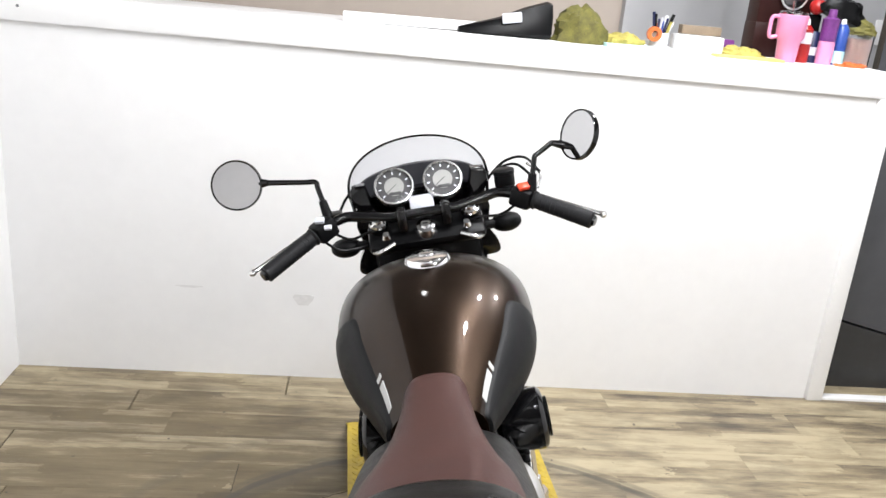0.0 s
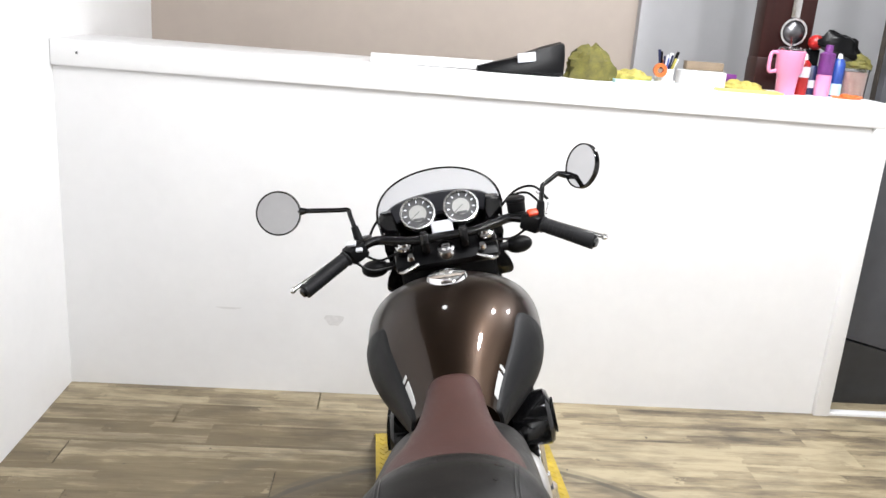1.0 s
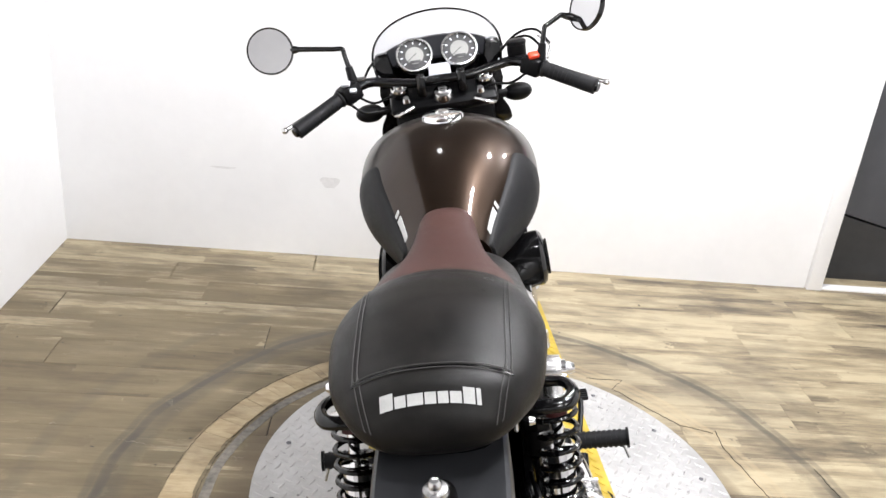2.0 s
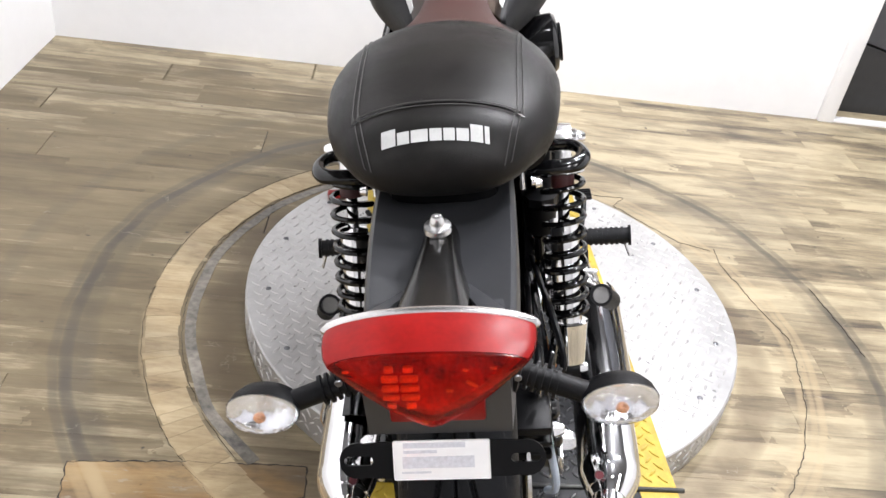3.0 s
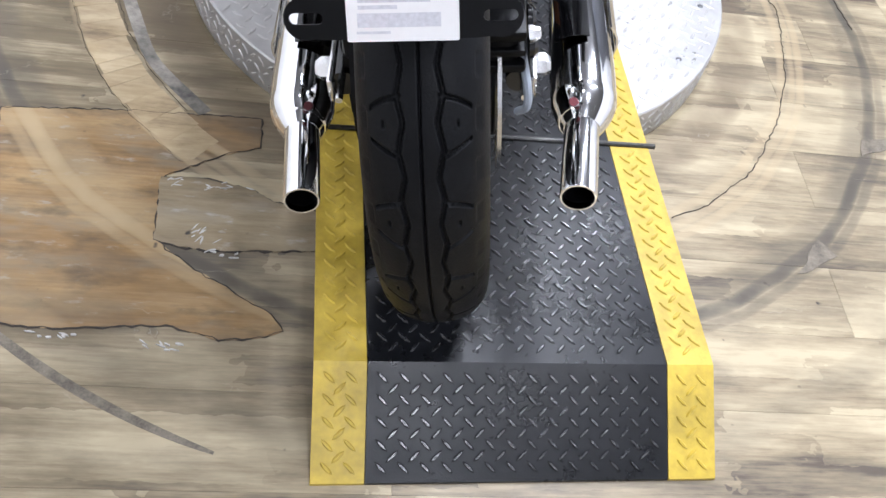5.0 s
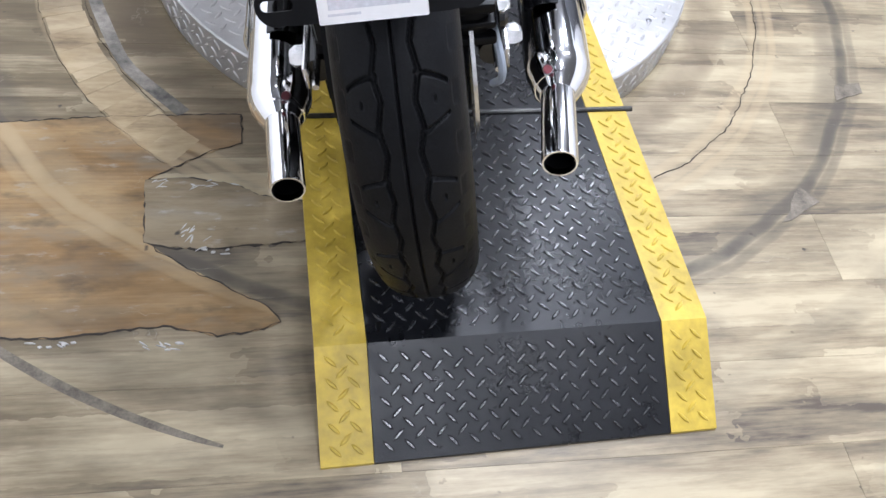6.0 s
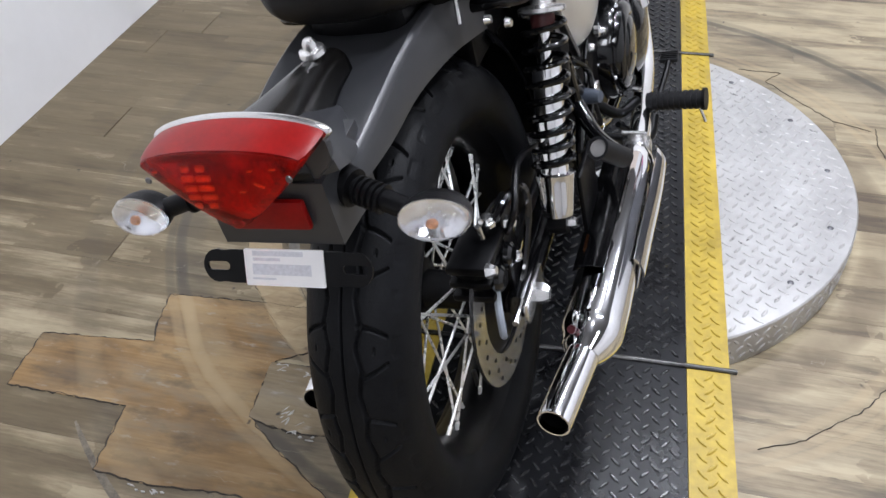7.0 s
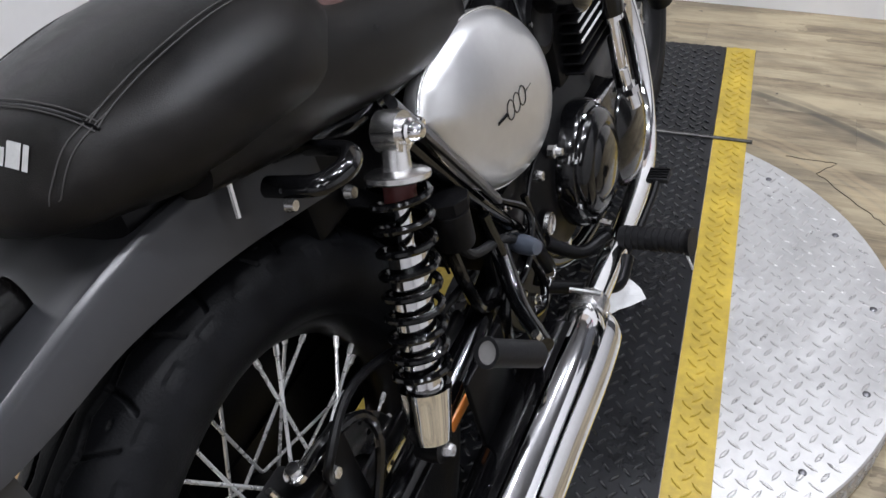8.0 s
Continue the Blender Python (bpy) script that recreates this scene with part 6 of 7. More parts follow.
part("reflector_strip", box((0.135, 0.160, 0.330), (0.139, 0.228, 0.346), 0.002), TAN_STICK, bike, "orange reflector strip")

plate_line = [(0.400, 0.452), (0.500, 0.455), (0.600, 0.405), (0.622, 0.300), (0.560, 0.225), (0.470, 0.200), (0.395, 0.275), (0.382, 0.370)]
for sg in (-1, 1):
    pl = part("foot_plate", loft([[(sg * u, 0.50 + (v - 0.50) * k_, 0.33 + (w - 0.33) * k_) for v, w in [(p.x, p.y) for p in smooth_path([(a, b, 0) for a, b in plate_line] + [(*plate_line[0], 0)], 3)[:-1]]] for u, k_ in ((0.100, 0.99), (0.111, 1.0), (0.114, 0.985))]), BLACK_SATIN, bike, "black mounting plate behind the engine")
    for v, w, r in ((0.613, 0.256, 0.013), (0.553, 0.329, 0.016), (0.432, 0.307, 0.009), (0.4375, 0.339, 0.0075), (0.567, 0.292, 0.007), (0.449, 0.446, 0.008), (0.470, 0.262, 0.008), (0.405, 0.415, 0.006)):
        part("plate_bolt", lathe([(0, 0.012), (r * 0.55, 0.0115), (r * 0.62, 0.006), (r, 0.005), (r, -0.004)], axis_to((sg * 0.116, v, w), (sg, 0, 0)), 14), STEEL if r < 0.015 else DARK_STEEL, pl, "bright plate bolt")
    part("pivot_boss", lathe([(0.020, -0.01), (0.022, 0.010), (0.020, 0.016), (0.011, 0.018), (0.010, 0.010), (0, 0.010)], axis_to((sg * 0.113, 0.488, 0.345), (sg, 0, 0)), 24), BLACK_GLOSS, pl, "black swingarm pivot")
    for pts, r in (([(0.12, 0.292, 0.495), (0.122, 0.298, 0.442), (0.118, 0.326, 0.375), (0.116, 0.40, 0.33)], 0.0085), ([(0.128, 0.372, 0.490), (0.135, 0.381, 0.401), (0.135, 0.350, 0.345), (0.132, 0.345, 0.30)], 0.0075), ([(0.140, 0.368, 0.364), (0.146, 0.381, 0.313), (0.147, 0.430, 0.285), (0.145, 0.455, 0.300), (0.140, 0.453, 0.345), (0.130, 0.440, 0.39)], 0.0065), ([(0.128, 0.49, 0.435), (0.132, 0.496, 0.379), (0.135, 0.497, 0.335), (0.125, 0.47, 0.29)], 0.0055), ([(0.124, 0.36, 0.44), (0.132, 0.42, 0.425), (0.134, 0.455, 0.395), (0.13, 0.50, 0.40)], 0.004)):
        part("hose", tube([(sg * u, v, w) for u, v, w in pts], r, 10, 6), BLACK_GLOSS, bike, "glossy black hose")
part("spring_clip", tube([Vector((0.146, 0.405, 0.300)) + Vector((0.004 * math.cos(a), 0.02 * a / 6, 0.004 * math.sin(a))) for a in np.linspace(0, 30, 90)], 0.001, 6), STEEL, bike, "bright return spring")

# engine
eng = part("engine", loft([[(u * hw, v, w0 + s_ * (w1 - w0)) for u, s_ in ((-0.8, 0), (0.8, 0), (1, 0.15), (1, 0.85), (0.85, 1), (-0.85, 1), (-1, 0.85), (-1, 0.15))] for v, hw, w0, w1 in ((0.49, 0.085, 0.29, 0.42), (0.53, 0.118, 0.255, 0.46), (0.62, 0.128, 0.225, 0.475), (0.80, 0.130, 0.215, 0.48), (0.95, 0.122, 0.225, 0.475), (1.01, 0.10, 0.25, 0.43))]), BLACK_SATIN, bike, "black air-cooled twin engine")
for sg in (-1, 1):
    cl = part("clutch_cover" if sg > 0 else "alternator_cover", lathe([(0.102, -0.06), (0.102, -0.004), (0.098, 0.004), (0.090, 0.006), (0.088, 0.014), (0.079, 0.022), (0.064, 0.025), (0.060, 0.021), (0.056, 0.026), (0.040, 0.031), (0.0, 0.032)], axis_to((sg * 0.150, 0.702, 0.350), (sg, 0, 0)), 64), BLACK_GLOSS, eng, "gloss black round engine cover")
    for k in range(8):
        a = 2 * math.pi * k / 8 + 0.2
        part("cover_bolt", lathe([(0, 0.006), (0.004, 0.006), (0.0055, 0.003), (0.0055, 0)], axis_to((sg * 0.154, 0.702 + 0.095 * math.cos(a), 0.350 + 0.095 * math.sin(a)), (sg, 0, 0)), 8), CHROME, cl, "small chrome bolt")
    part("front_cover", lathe([(0.098, -0.055), (0.098, 0.0), (0.090, 0.014), (0.066, 0.025), (0.03, 0.031), (0, 0.032)], axis_to((sg * 0.152, 0.868, 0.302), (sg, 0, 0)), 48), BLACK_GLOSS, eng, "gloss black round engine cover")
    part("cover_bridge", loft([[(sg * u, v, w) for u, w in ((0.10, 0.30), (0.158, 0.31), (0.165, 0.36), (0.158, 0.42), (0.10, 0.44))] for v in (0.68, 0.76, 0.84)]), BLACK_GLOSS, eng)
    part("case_bolt", lathe([(0, 0.022), (0.006, 0.021), (0.008, 0.012), (0.011, 0.010), (0.011, 0)], axis_to((sg * 0.128, 0.600, 0.435), (sg, 0, 0)), 8), STEEL, eng, "bright engine mount bolt")
    part("case_bolt", lathe([(0, 0.018), (0.007, 0.017), (0.009, 0.010), (0.009, 0)], axis_to((sg * 0.120, 0.545, 0.43), (sg, 0, 0)), 8), STEEL, eng)
    part("oil_window", lathe([(0, 0.004), (0.014, 0.004), (0.017, 0.006), (0.018, 0)], axis_to((sg * 0.128, 0.545, 0.345), (sg, 0, 0)), 20), STEEL, eng)
tow = part("bevel_tower", tube([(0.170, 0.872, 0.355), (0.166, 0.872, 0.385), (0.164, 0.872, 0.392), (0.160, 0.872, 0.425), (0.159, 0.872, 0.428), (0.155, 0.872, 0.525)], [0.021, 0.020, 0.0145, 0.0145, 0.0115, 0.0115], 20), CHROME, eng, "chrome bevel drive tower")
part("tower_collar", tube([(0.1655, 0.872, 0.380), (0.164, 0.872, 0.392)], 0.0235, 8), CHROME, tow)
part("tower_collar", tube([(0.156, 0.872, 0.512), (0.155, 0.872, 0.522)], 0.0205, 20), CHROME, tow)
part("tower_head", tube([(0.155, 0.872, 0.522), (0.148, 0.872, 0.62)], [0.024, 0.032], 20), BLACK_GLOSS, tow)
FIN_EDGE = material("machined_fin_edge", (0.80, 0.80, 0.80), 0.4, 0.25, vary=0.05)
for k in range(13):
    w_ = 0.485 + 0.0165 * k
    grow = 0.004 * (k > 6)
    f_ = part("cooling_fin", box((-0.150 - grow, 0.735, w_), (0.150 + grow, 0.985, w_ + 0.0045), 0.0015), BLACK_SATIN, eng, "black cooling fin")
    if 2 < k < 11:
        for sg in (-1, 1):
            part("fin_edge", box((sg * (0.1505 + grow) - 0.001, 0.74, w_ + 0.0006), (sg * (0.1505 + grow) + 0.001, 0.97, w_ + 0.0039)), FIN_EDGE, f_, "bright machined fin edge", flat=True)
part("cylinder_block", box((-0.118, 0.715, 0.47), (0.118, 0.955, 0.70), 0.01), BLACK_SATIN, eng)
part("cylinder_head", box((-0.125, 0.70, 0.695), (0.125, 0.97, 0.735), 0.015), BLACK_SATIN, eng)
for sg in (-1, 1):
    hc = part("head_cap", lathe([(0, -0.06), (0.050, -0.06), (0.053, -0.03), (0.056, 0.0), (0.056, 0.010), (0.050, 0.017), (0.030, 0.022), (0, 0.024)], axis_to((0.163 if sg > 0 else -0.128, 0.715, 0.655), (sg, 0, 0.08)), 40), BLACK_GLOSS, eng, "gloss black round intake cover")
    part("cap_ring", lathe([(0.030, 0.022), (0.036, 0.022), (0.036, 0.026), (0.030, 0.026)], axis_to((0.163 if sg > 0 else -0.128, 0.715, 0.655), (sg, 0, 0.08)), 32, True), BLACK_SATIN, hc)
    ic = part("intake_cover", lathe([(0.050, -0.05), (0.050, 0.0), (0.047, 0.007), (0.036, 0.010), (0.030, 0.006), (0.0, 0.006)], axis_to((sg * 0.112, 0.676, 0.602), (sg, 0, 0.1)), 36), BLACK_SATIN, eng, "satin black round intake cover")
    for k in range(5):
        a = 2 * math.pi * k / 5 + 0.3
        part("cover_screw", lathe([(0, 0.003), (0.004, 0.003), (0.005, 0)], axis_to((sg * 0.120, 0.676 + 0.041 * math.cos(a), 0.602 + 0.041 * math.sin(a)), (sg, 0, 0.1)), 8), BLACK_GLOSS, ic)
    part("intake_boot", tube([(sg * 0.055, 0.57, 0.62), (sg * 0.06, 0.66, 0.635), (sg * 0.06, 0.72, 0.64)], 0.03, 16, 4), BLACK_PLASTIC, eng)
    part("airbox_side", box((sg * 0.055 - 0.05, 0.40, 0.50), (sg * 0.055 + 0.05, 0.60, 0.68), 0.02), BLACK_PLASTIC, bike)
    part("wire", tube([(sg * 0.11, 0.62, 0.68), (sg * 0.14, 0.58, 0.60), (sg * 0.135, 0.60, 0.50), (sg * 0.125, 0.53, 0.44), (sg * 0.13, 0.47, 0.40)], 0.0035, 8, 6), BLACK_SATIN, bike)
    part("wire", tube([(sg * 0.12, 0.43, 0.47), (sg * 0.14, 0.47, 0.42), (sg * 0.14, 0.43, 0.36), (sg * 0.13, 0.37, 0.35)], 0.005, 8, 6), BLACK_GLOSS, bike)

# fork and head
for sg in (-1, 1):
    X = lambda u: sg * u
    leg = steered(part("fork_leg", tube([(X(0.098), 1.092, 0.945), (X(0.098), 1.24, 0.66), (X(0.098), 1.245, 0.65), (X(0.098), 1.42, 0.30)], [0.0205, 0.0205, 0.028, 0.027], 20), BLACK_SATIN, bike, "black front fork leg"))
    part("fork_cap", lathe([(0, 0.014), (0.012, 0.013), (0.014, 0.008), (0.020, 0.006), (0.021, 0)], axis_to((X(0.098), 1.090, 0.948), (0, -0.44, 0.9)), 20), CHROME, leg, "chrome fork cap")
    part("gaiter", tube([(X(0.098), 1.155, 0.825), (X(0.098), 1.225, 0.69)], 0.030, 18), GRIP_RUBBER, leg)
clampt = steered(part("top_yoke", box((-0.125, -0.045, -0.014), (0.125, 0.04, 0.014), 0.012, axis_to((0, 1.095, 0.915), (0, -0.44, 0.9))), BLACK_SATIN, bike, "black top yoke"))
part("ignition_switch", lathe([(0, 0.018), (0.010, 0.018), (0.013, 0.014), (0.020, 0.012), (0.024, 0.004), (0.024, -0.01)], axis_to((0, 1.072, 0.925), (0, -0.5, 0.86)), 24), CHROME, clampt, "chrome ignition switch")
part("key_slot", box((-0.006, -0.0015, 0.018), (0.006, 0.0015, 0.0185), 0, axis_to((0, 1.072, 0.925), (0, -0.5, 0.86))), BLACK_SATIN, clampt)
for sg in (-1, 1):
    part("bar_clamp", box((sg * 0.047 - 0.011, 1.065, 0.925), (sg * 0.047 + 0.011, 1.105, 0.975), 0.007), BLACK_GLOSS, clampt, "gloss black handlebar clamp")
    part("yoke_bolt", lathe([(0, 0.010), (0.007, 0.010), (0.010, 0)], axis_to((sg * 0.085, 1.055, 0.925), (0, -0.5, 0.86)), 10), CHROME, clampt)
    part("cable_guide", tube([(sg * 0.07, 1.05, 0.91), (sg * 0.10, 1.04, 0.90), (sg * 0.115, 1.06, 0.895)], 0.005, 8, 4), STEEL, clampt)
steered(part("lower_yoke", box((-0.125, -0.04, -0.02), (0.125, 0.035, 0.02), 0.012, axis_to((0, 1.185, 0.745), (0, -0.44, 0.9))), BLACK_SATIN, bike))
steered(part("head_block", box((-0.118, 1.105, 0.70), (0.118, 1.20, 0.925), 0.02), BLACK_SATIN, bike, "black headstock and wiring"))

half_bar = [(0.0, 1.083, 0.958), (0.07, 1.085, 0.958), (0.125, 1.092, 0.966), (0.165, 1.094, 0.972), (0.205, 1.076, 0.963), (0.25, 1.047, 0.945), (0.333, 0.990, 0.910)]
bar = steered(part("handlebar", tube([(-u, v, w) for u, v, w in reversed(half_bar[1:])] + half_bar, 0.0112, 16, 5), BLACK_GLOSS, bike, "gloss black handlebar"))
for sg in (-1, 1):
    X = lambda u: sg * u
    a, b = Vector((X(0.232), 1.059, 0.952)), Vector((X(0.334), 0.9895, 0.9095))
    grip = part("grip", tube([a, a.lerp(b, 0.03), a.lerp(b, 0.06), a.lerp(b, 0.5), b, b + (b - a) * 0.02], [0.0185, 0.020, 0.0165, 0.0168, 0.0178, 0.012], 20), GRIP_RUBBER, bar, "black rubber grip")
    for k in range(10):
        p = a.lerp(b, 0.14 + 0.08 * k)
        part("grip_rib", tube([p, p + (b - a) * 0.03], 0.0176, 18), GRIP_RUBBER, grip)
    part("bar_end", tube([b, b + (b - a).normalized() * 0.008], [0.013, 0.010], 16), BLACK_GLOSS, grip)
    part("switch_housing", box((-0.022, -0.022, -0.024), (0.022, 0.020, 0.024), 0.008, axis_to((X(0.212), 1.073, 0.960), b - a)), BLACK_PLASTIC, bar, "black switch housing")
    lev = part("lever", tube([(X(0.185), 1.128, 0.962), (X(0.225), 1.120, 0.956), (X(0.29), 1.075, 0.933), (X(0.345), 1.035, 0.915), (X(0.362), 1.020, 0.910)], [0.006, 0.0065, 0.006, 0.0055, 0.0055], 12, 4, squash=0.7), STEEL, bar, "bright alloy lever")
    part("lever_ball", lathe([(0, -0.008), (0.006, -0.005), (0.008, 0), (0.006, 0.005), (0, 0.008)], Matrix.Translation((X(0.365), 1.017, 0.909)), 14), STEEL, lev)
    part("lever_perch", box((-0.014, -0.012, -0.012), (0.014, 0.030, 0.012), 0.005, Matrix.Translation((X(0.185), 1.100, 0.970))), BLACK_SATIN, bar)
part("kill_switch", box((-0.012, -0.008, 0), (0.012, 0.010, 0.010), 0.003, axis_to((0.213, 1.060, 0.980), (0.1, -0.5, 0.86))), ORANGE_SWITCH, bar, "red-orange engine stop switch")
part("brake_master", lathe([(0, 0), (0.020, 0), (0.022, 0.005), (0.022, 0.028), (0.0235, 0.030), (0.0235, 0.037), (0.019, 0.040), (0, 0.040)], axis_to((0.183, 1.118, 0.975), (0, 0, 1)), 28), BLACK_PLASTIC, bar, "black front brake fluid reservoir")
part("dip_switch", box((-0.01, -0.006, 0), (0.01, 0.008, 0.008), 0.002, axis_to((-0.215, 1.060, 0.980), (-0.1, -0.5, 0.86))), LABEL_GREY, bar, "pale switch buttons")
part("dip_switch", box((-0.008, -0.004, 0), (0.008, 0.006, 0.008), 0.002, axis_to((-0.20, 1.053, 0.965), (-0.1, -0.7, 0.66))), LABEL_GREY, bar)
for pts in ([(0.262, 1.12, 0.995), (0.235, 1.15, 1.025), (0.19, 1.165, 1.018), (0.14, 1.165, 0.975), (0.10, 1.17, 0.93)], [(0.245, 1.125, 0.985), (0.215, 1.155, 1.012), (0.17, 1.17, 1.0), (0.12, 1.18, 0.95), (0.09, 1.19, 0.90)], [(-0.185, 1.13, 0.965), (-0.15, 1.17, 1.0), (-0.11, 1.18, 0.95), (-0.08, 1.17, 0.88)], [(-0.20, 1.08, 0.95), (-0.16, 1.085, 0.925), (-0.11, 1.08, 0.935), (-0.06, 1.10, 0.90)], [(0.20, 1.08, 0.945), (0.16, 1.085, 0.925), (0.11, 1.075, 0.93), (0.06, 1.10, 0.90)], [(-0.22, 1.065, 0.94), (-0.18, 1.06, 0.91), (-0.12, 1.09, 0.90), (-0.09, 1.12, 0.86)]):
    part("cable", tube(pts, 0.0031, 8, 8), BLACK_SATIN, bar)
part("clear_hose", tube([(0.24, 1.155, 1.01), (0.262, 1.13, 0.99), (0.25, 1.10, 0.965)], 0.003, 8, 5), STEEL, bar, "bright brake line")


# mirrors
def mirror(base, elbow, neck, centre, face, radius, glass):
    st = part("mirror", tube([base, Vector(base).lerp(Vector(elbow), 0.8), elbow, Vector(elbow).lerp(Vector(neck), 0.25), neck], [0.0058, 0.0056, 0.0056, 0.0056, 0.0060], 12, 5), BLACK_GLOSS, bike, "round black handlebar mirror on a bent stem")
    part("stem_boot", tube([Vector(base) - Vector((0, 0, 0.006)), Vector(base).lerp(Vector(elbow), 0.45)], [0.0115, 0.0085], 12), BLACK_PLASTIC, st)
    m_ = axis_to(centre, face)
    part("shell", lathe([(0, -0.022), (0.020, -0.021), (0.040, -0.017), (radius - 0.006, -0.016), (radius, -0.009), (radius, 0.0), (radius - 0.001, 0.003), (radius - 0.004, 0.002)], m_, 48), BLACK_GLOSS, st, "black round mirror shell")
    part("mirror_glass", lathe([(0, 0.001), (radius - 0.0035, 0.001), (radius - 0.0035, -0.002)], m_, 48), glass, st, "clean mirror glass")
    n_, off = Vector(face).normalized(), Vector(neck) - Vector(centre)
    rim_at = Vector(centre) + (off - n_ * off.dot(n_)).normalized() * (radius - 0.004) - n_ * 0.008
    part("ball_joint", tube([Vector(neck), Vector(neck).lerp(rim_at, 0.5), rim_at], [0.0062, 0.0085, 0.010], 12), BLACK_GLOSS, st)


mirror((-0.205, 1.085, 0.975), (-0.222, 1.10, 1.046), (-0.322, 1.107, 1.055), (-0.388, 1.10, 1.059), (0.10, -0.95, 0.18), 0.0535, MIRROR)
# Right glass is darker in colour, to dim the white wall it reflects.
mirror((0.226, 1.08, 0.985), (0.240, 1.09, 1.048), (0.280, 1.118, 1.066), (0.334, 1.10, 1.0812), (-0.80, -0.48, 0.34), 0.0535, material("dimmed_mirror_glass", (0.60, 0.60, 0.61), 0.01, 1.0, vary=0.01, rough_vary=0.1))


# gauges
def gauge(sg):
    c, d = Vector((sg * 0.053, 1.143, 1.008)), Vector((0, -0.80, 0.60))
    m_ = axis_to(c, d)
    g = steered(part("gauge", lathe([(0.0, -0.055), (0.030, -0.052), (0.037, -0.040), (0.0385, -0.005), (0.041, 0.0)], m_, 40), BLACK_GLOSS, bike, "round chrome-rimmed instrument dial"))
    part("bezel", lathe([(0.0375, 0.004), (0.039, 0.0075), (0.0425, 0.007), (0.0445, 0.002), (0.0445, -0.008), (0.041, -0.010)], m_, 48), STEEL, g, "chrome bezel")
    part("dial_ring", lathe([(0.020, 0.0015), (0.038, 0.0015)], m_, 40), DIAL_RING, g)
    part("dial_face", lathe([(0, 0.0022), (0.0215, 0.0022), (0.0215, 0.001)], m_, 40), DIAL, g, "cream dial face")
    for k in range(9):
        a = math.radians(-130 + 260 * k / 8)
        part("dial_mark", box((-0.0011, 0.0285, 0.002), (0.0011, 0.0345, 0.0027), 0, m_ @ Matrix.Rotation(-a, 4, "Z")), LABEL_GREY, g, flat=True)
    part("needle", box((-0.0008, -0.006, 0.0032), (0.0008, 0.025, 0.0038), 0, m_ @ Matrix.Rotation(math.radians(128), 4, "Z")), DIAL_RING, g, flat=True)
    part("window", box((-0.013, -0.020, 0.0024), (0.013, -0.013, 0.0030), 0.0005, m_), DIAL_RING, g)
    part("glass", lathe([(0, 0.0068), (0.038, 0.0062), (0.038, 0.0050), (0, 0.0056)], m_, 40), GLASS, g).visible_shadow = False
    return g


gauge(-1), gauge(1)
steered(part("warning_panel", box((-0.026, -0.016, -0.003), (0.026, 0.016, 0.003), 0.004, axis_to((0, 1.118, 0.972), (0, -0.85, 0.5))), LABEL_GREY, bike, "small silver warning lamp panel"))

# nose fairing with a tinted screen
def cowl_ring(v, hw, base, rise, n=40, lift=0.0):
    return [Vector((-(hw + lift) * math.cos(a), v + 0.035 * math.sin(a), base + (rise + lift) * math.sin(a) ** 0.85)) for a in np.linspace(0, math.pi, n)]


outer = [cowl_ring(1.190, 0.155, 0.995, 0.102), cowl_ring(1.225, 0.150, 0.985, 0.095), cowl_ring(1.27, 0.138, 0.965, 0.085), cowl_ring(1.31, 0.122, 0.935, 0.075), cowl_ring(1.335, 0.106, 0.905, 0.068)]
inner = [cowl_ring(1.190, 0.155, 0.995, 0.102, lift=-0.003), cowl_ring(1.225, 0.150, 0.985, 0.095, lift=-0.003), cowl_ring(1.27, 0.138, 0.965, 0.085, lift=-0.003), cowl_ring(1.31, 0.122, 0.935, 0.075, lift=-0.003), cowl_ring(1.335, 0.106, 0.905, 0.068, lift=-0.003)]
scr_ob = steered(part("windscreen", loft([a + list(reversed(b)) for a, b in zip(outer, inner)]), SCREEN_CLEAR, bike, "clear smoke-tinted fly screen"))
scr_ob.visible_shadow = False
part("screen_edge", tube(cowl_ring(1.189, 0.1555, 0.994, 0.102), 0.0024, 8), BLACK_GLOSS, scr_ob, "dark screen edge")
cowl = steered(part("nose_cowl", loft([[(x * hw, v, w0 + s_ * (w1 - w0)) for x, s_ in ((-0.9, 0.0), (0.9, 0.0), (1.0, 0.5), (0.95, 0.85), (0.6, 1.0), (-0.6, 1.0), (-0.95, 0.85), (-1.0, 0.5))] for v, hw, w0, w1 in ((1.20, 0.152, 0.845, 0.985), (1.27, 0.142, 0.83, 0.985), (1.34, 0.120, 0.83, 0.965), (1.39, 0.09, 0.845, 0.94), (1.41, 0.05, 0.87, 0.92))]), BLACK_GLOSS, bike, "gloss black nose cowl"))
part("headlamp", lathe([(0, 0.02), (0.05, 0.015), (0.08, 0.0), (0.085, -0.02)], axis_to((0, 1.405, 0.89), (0, 1, 0)), 36), CLEAR_LENS, cowl, "round headlamp")
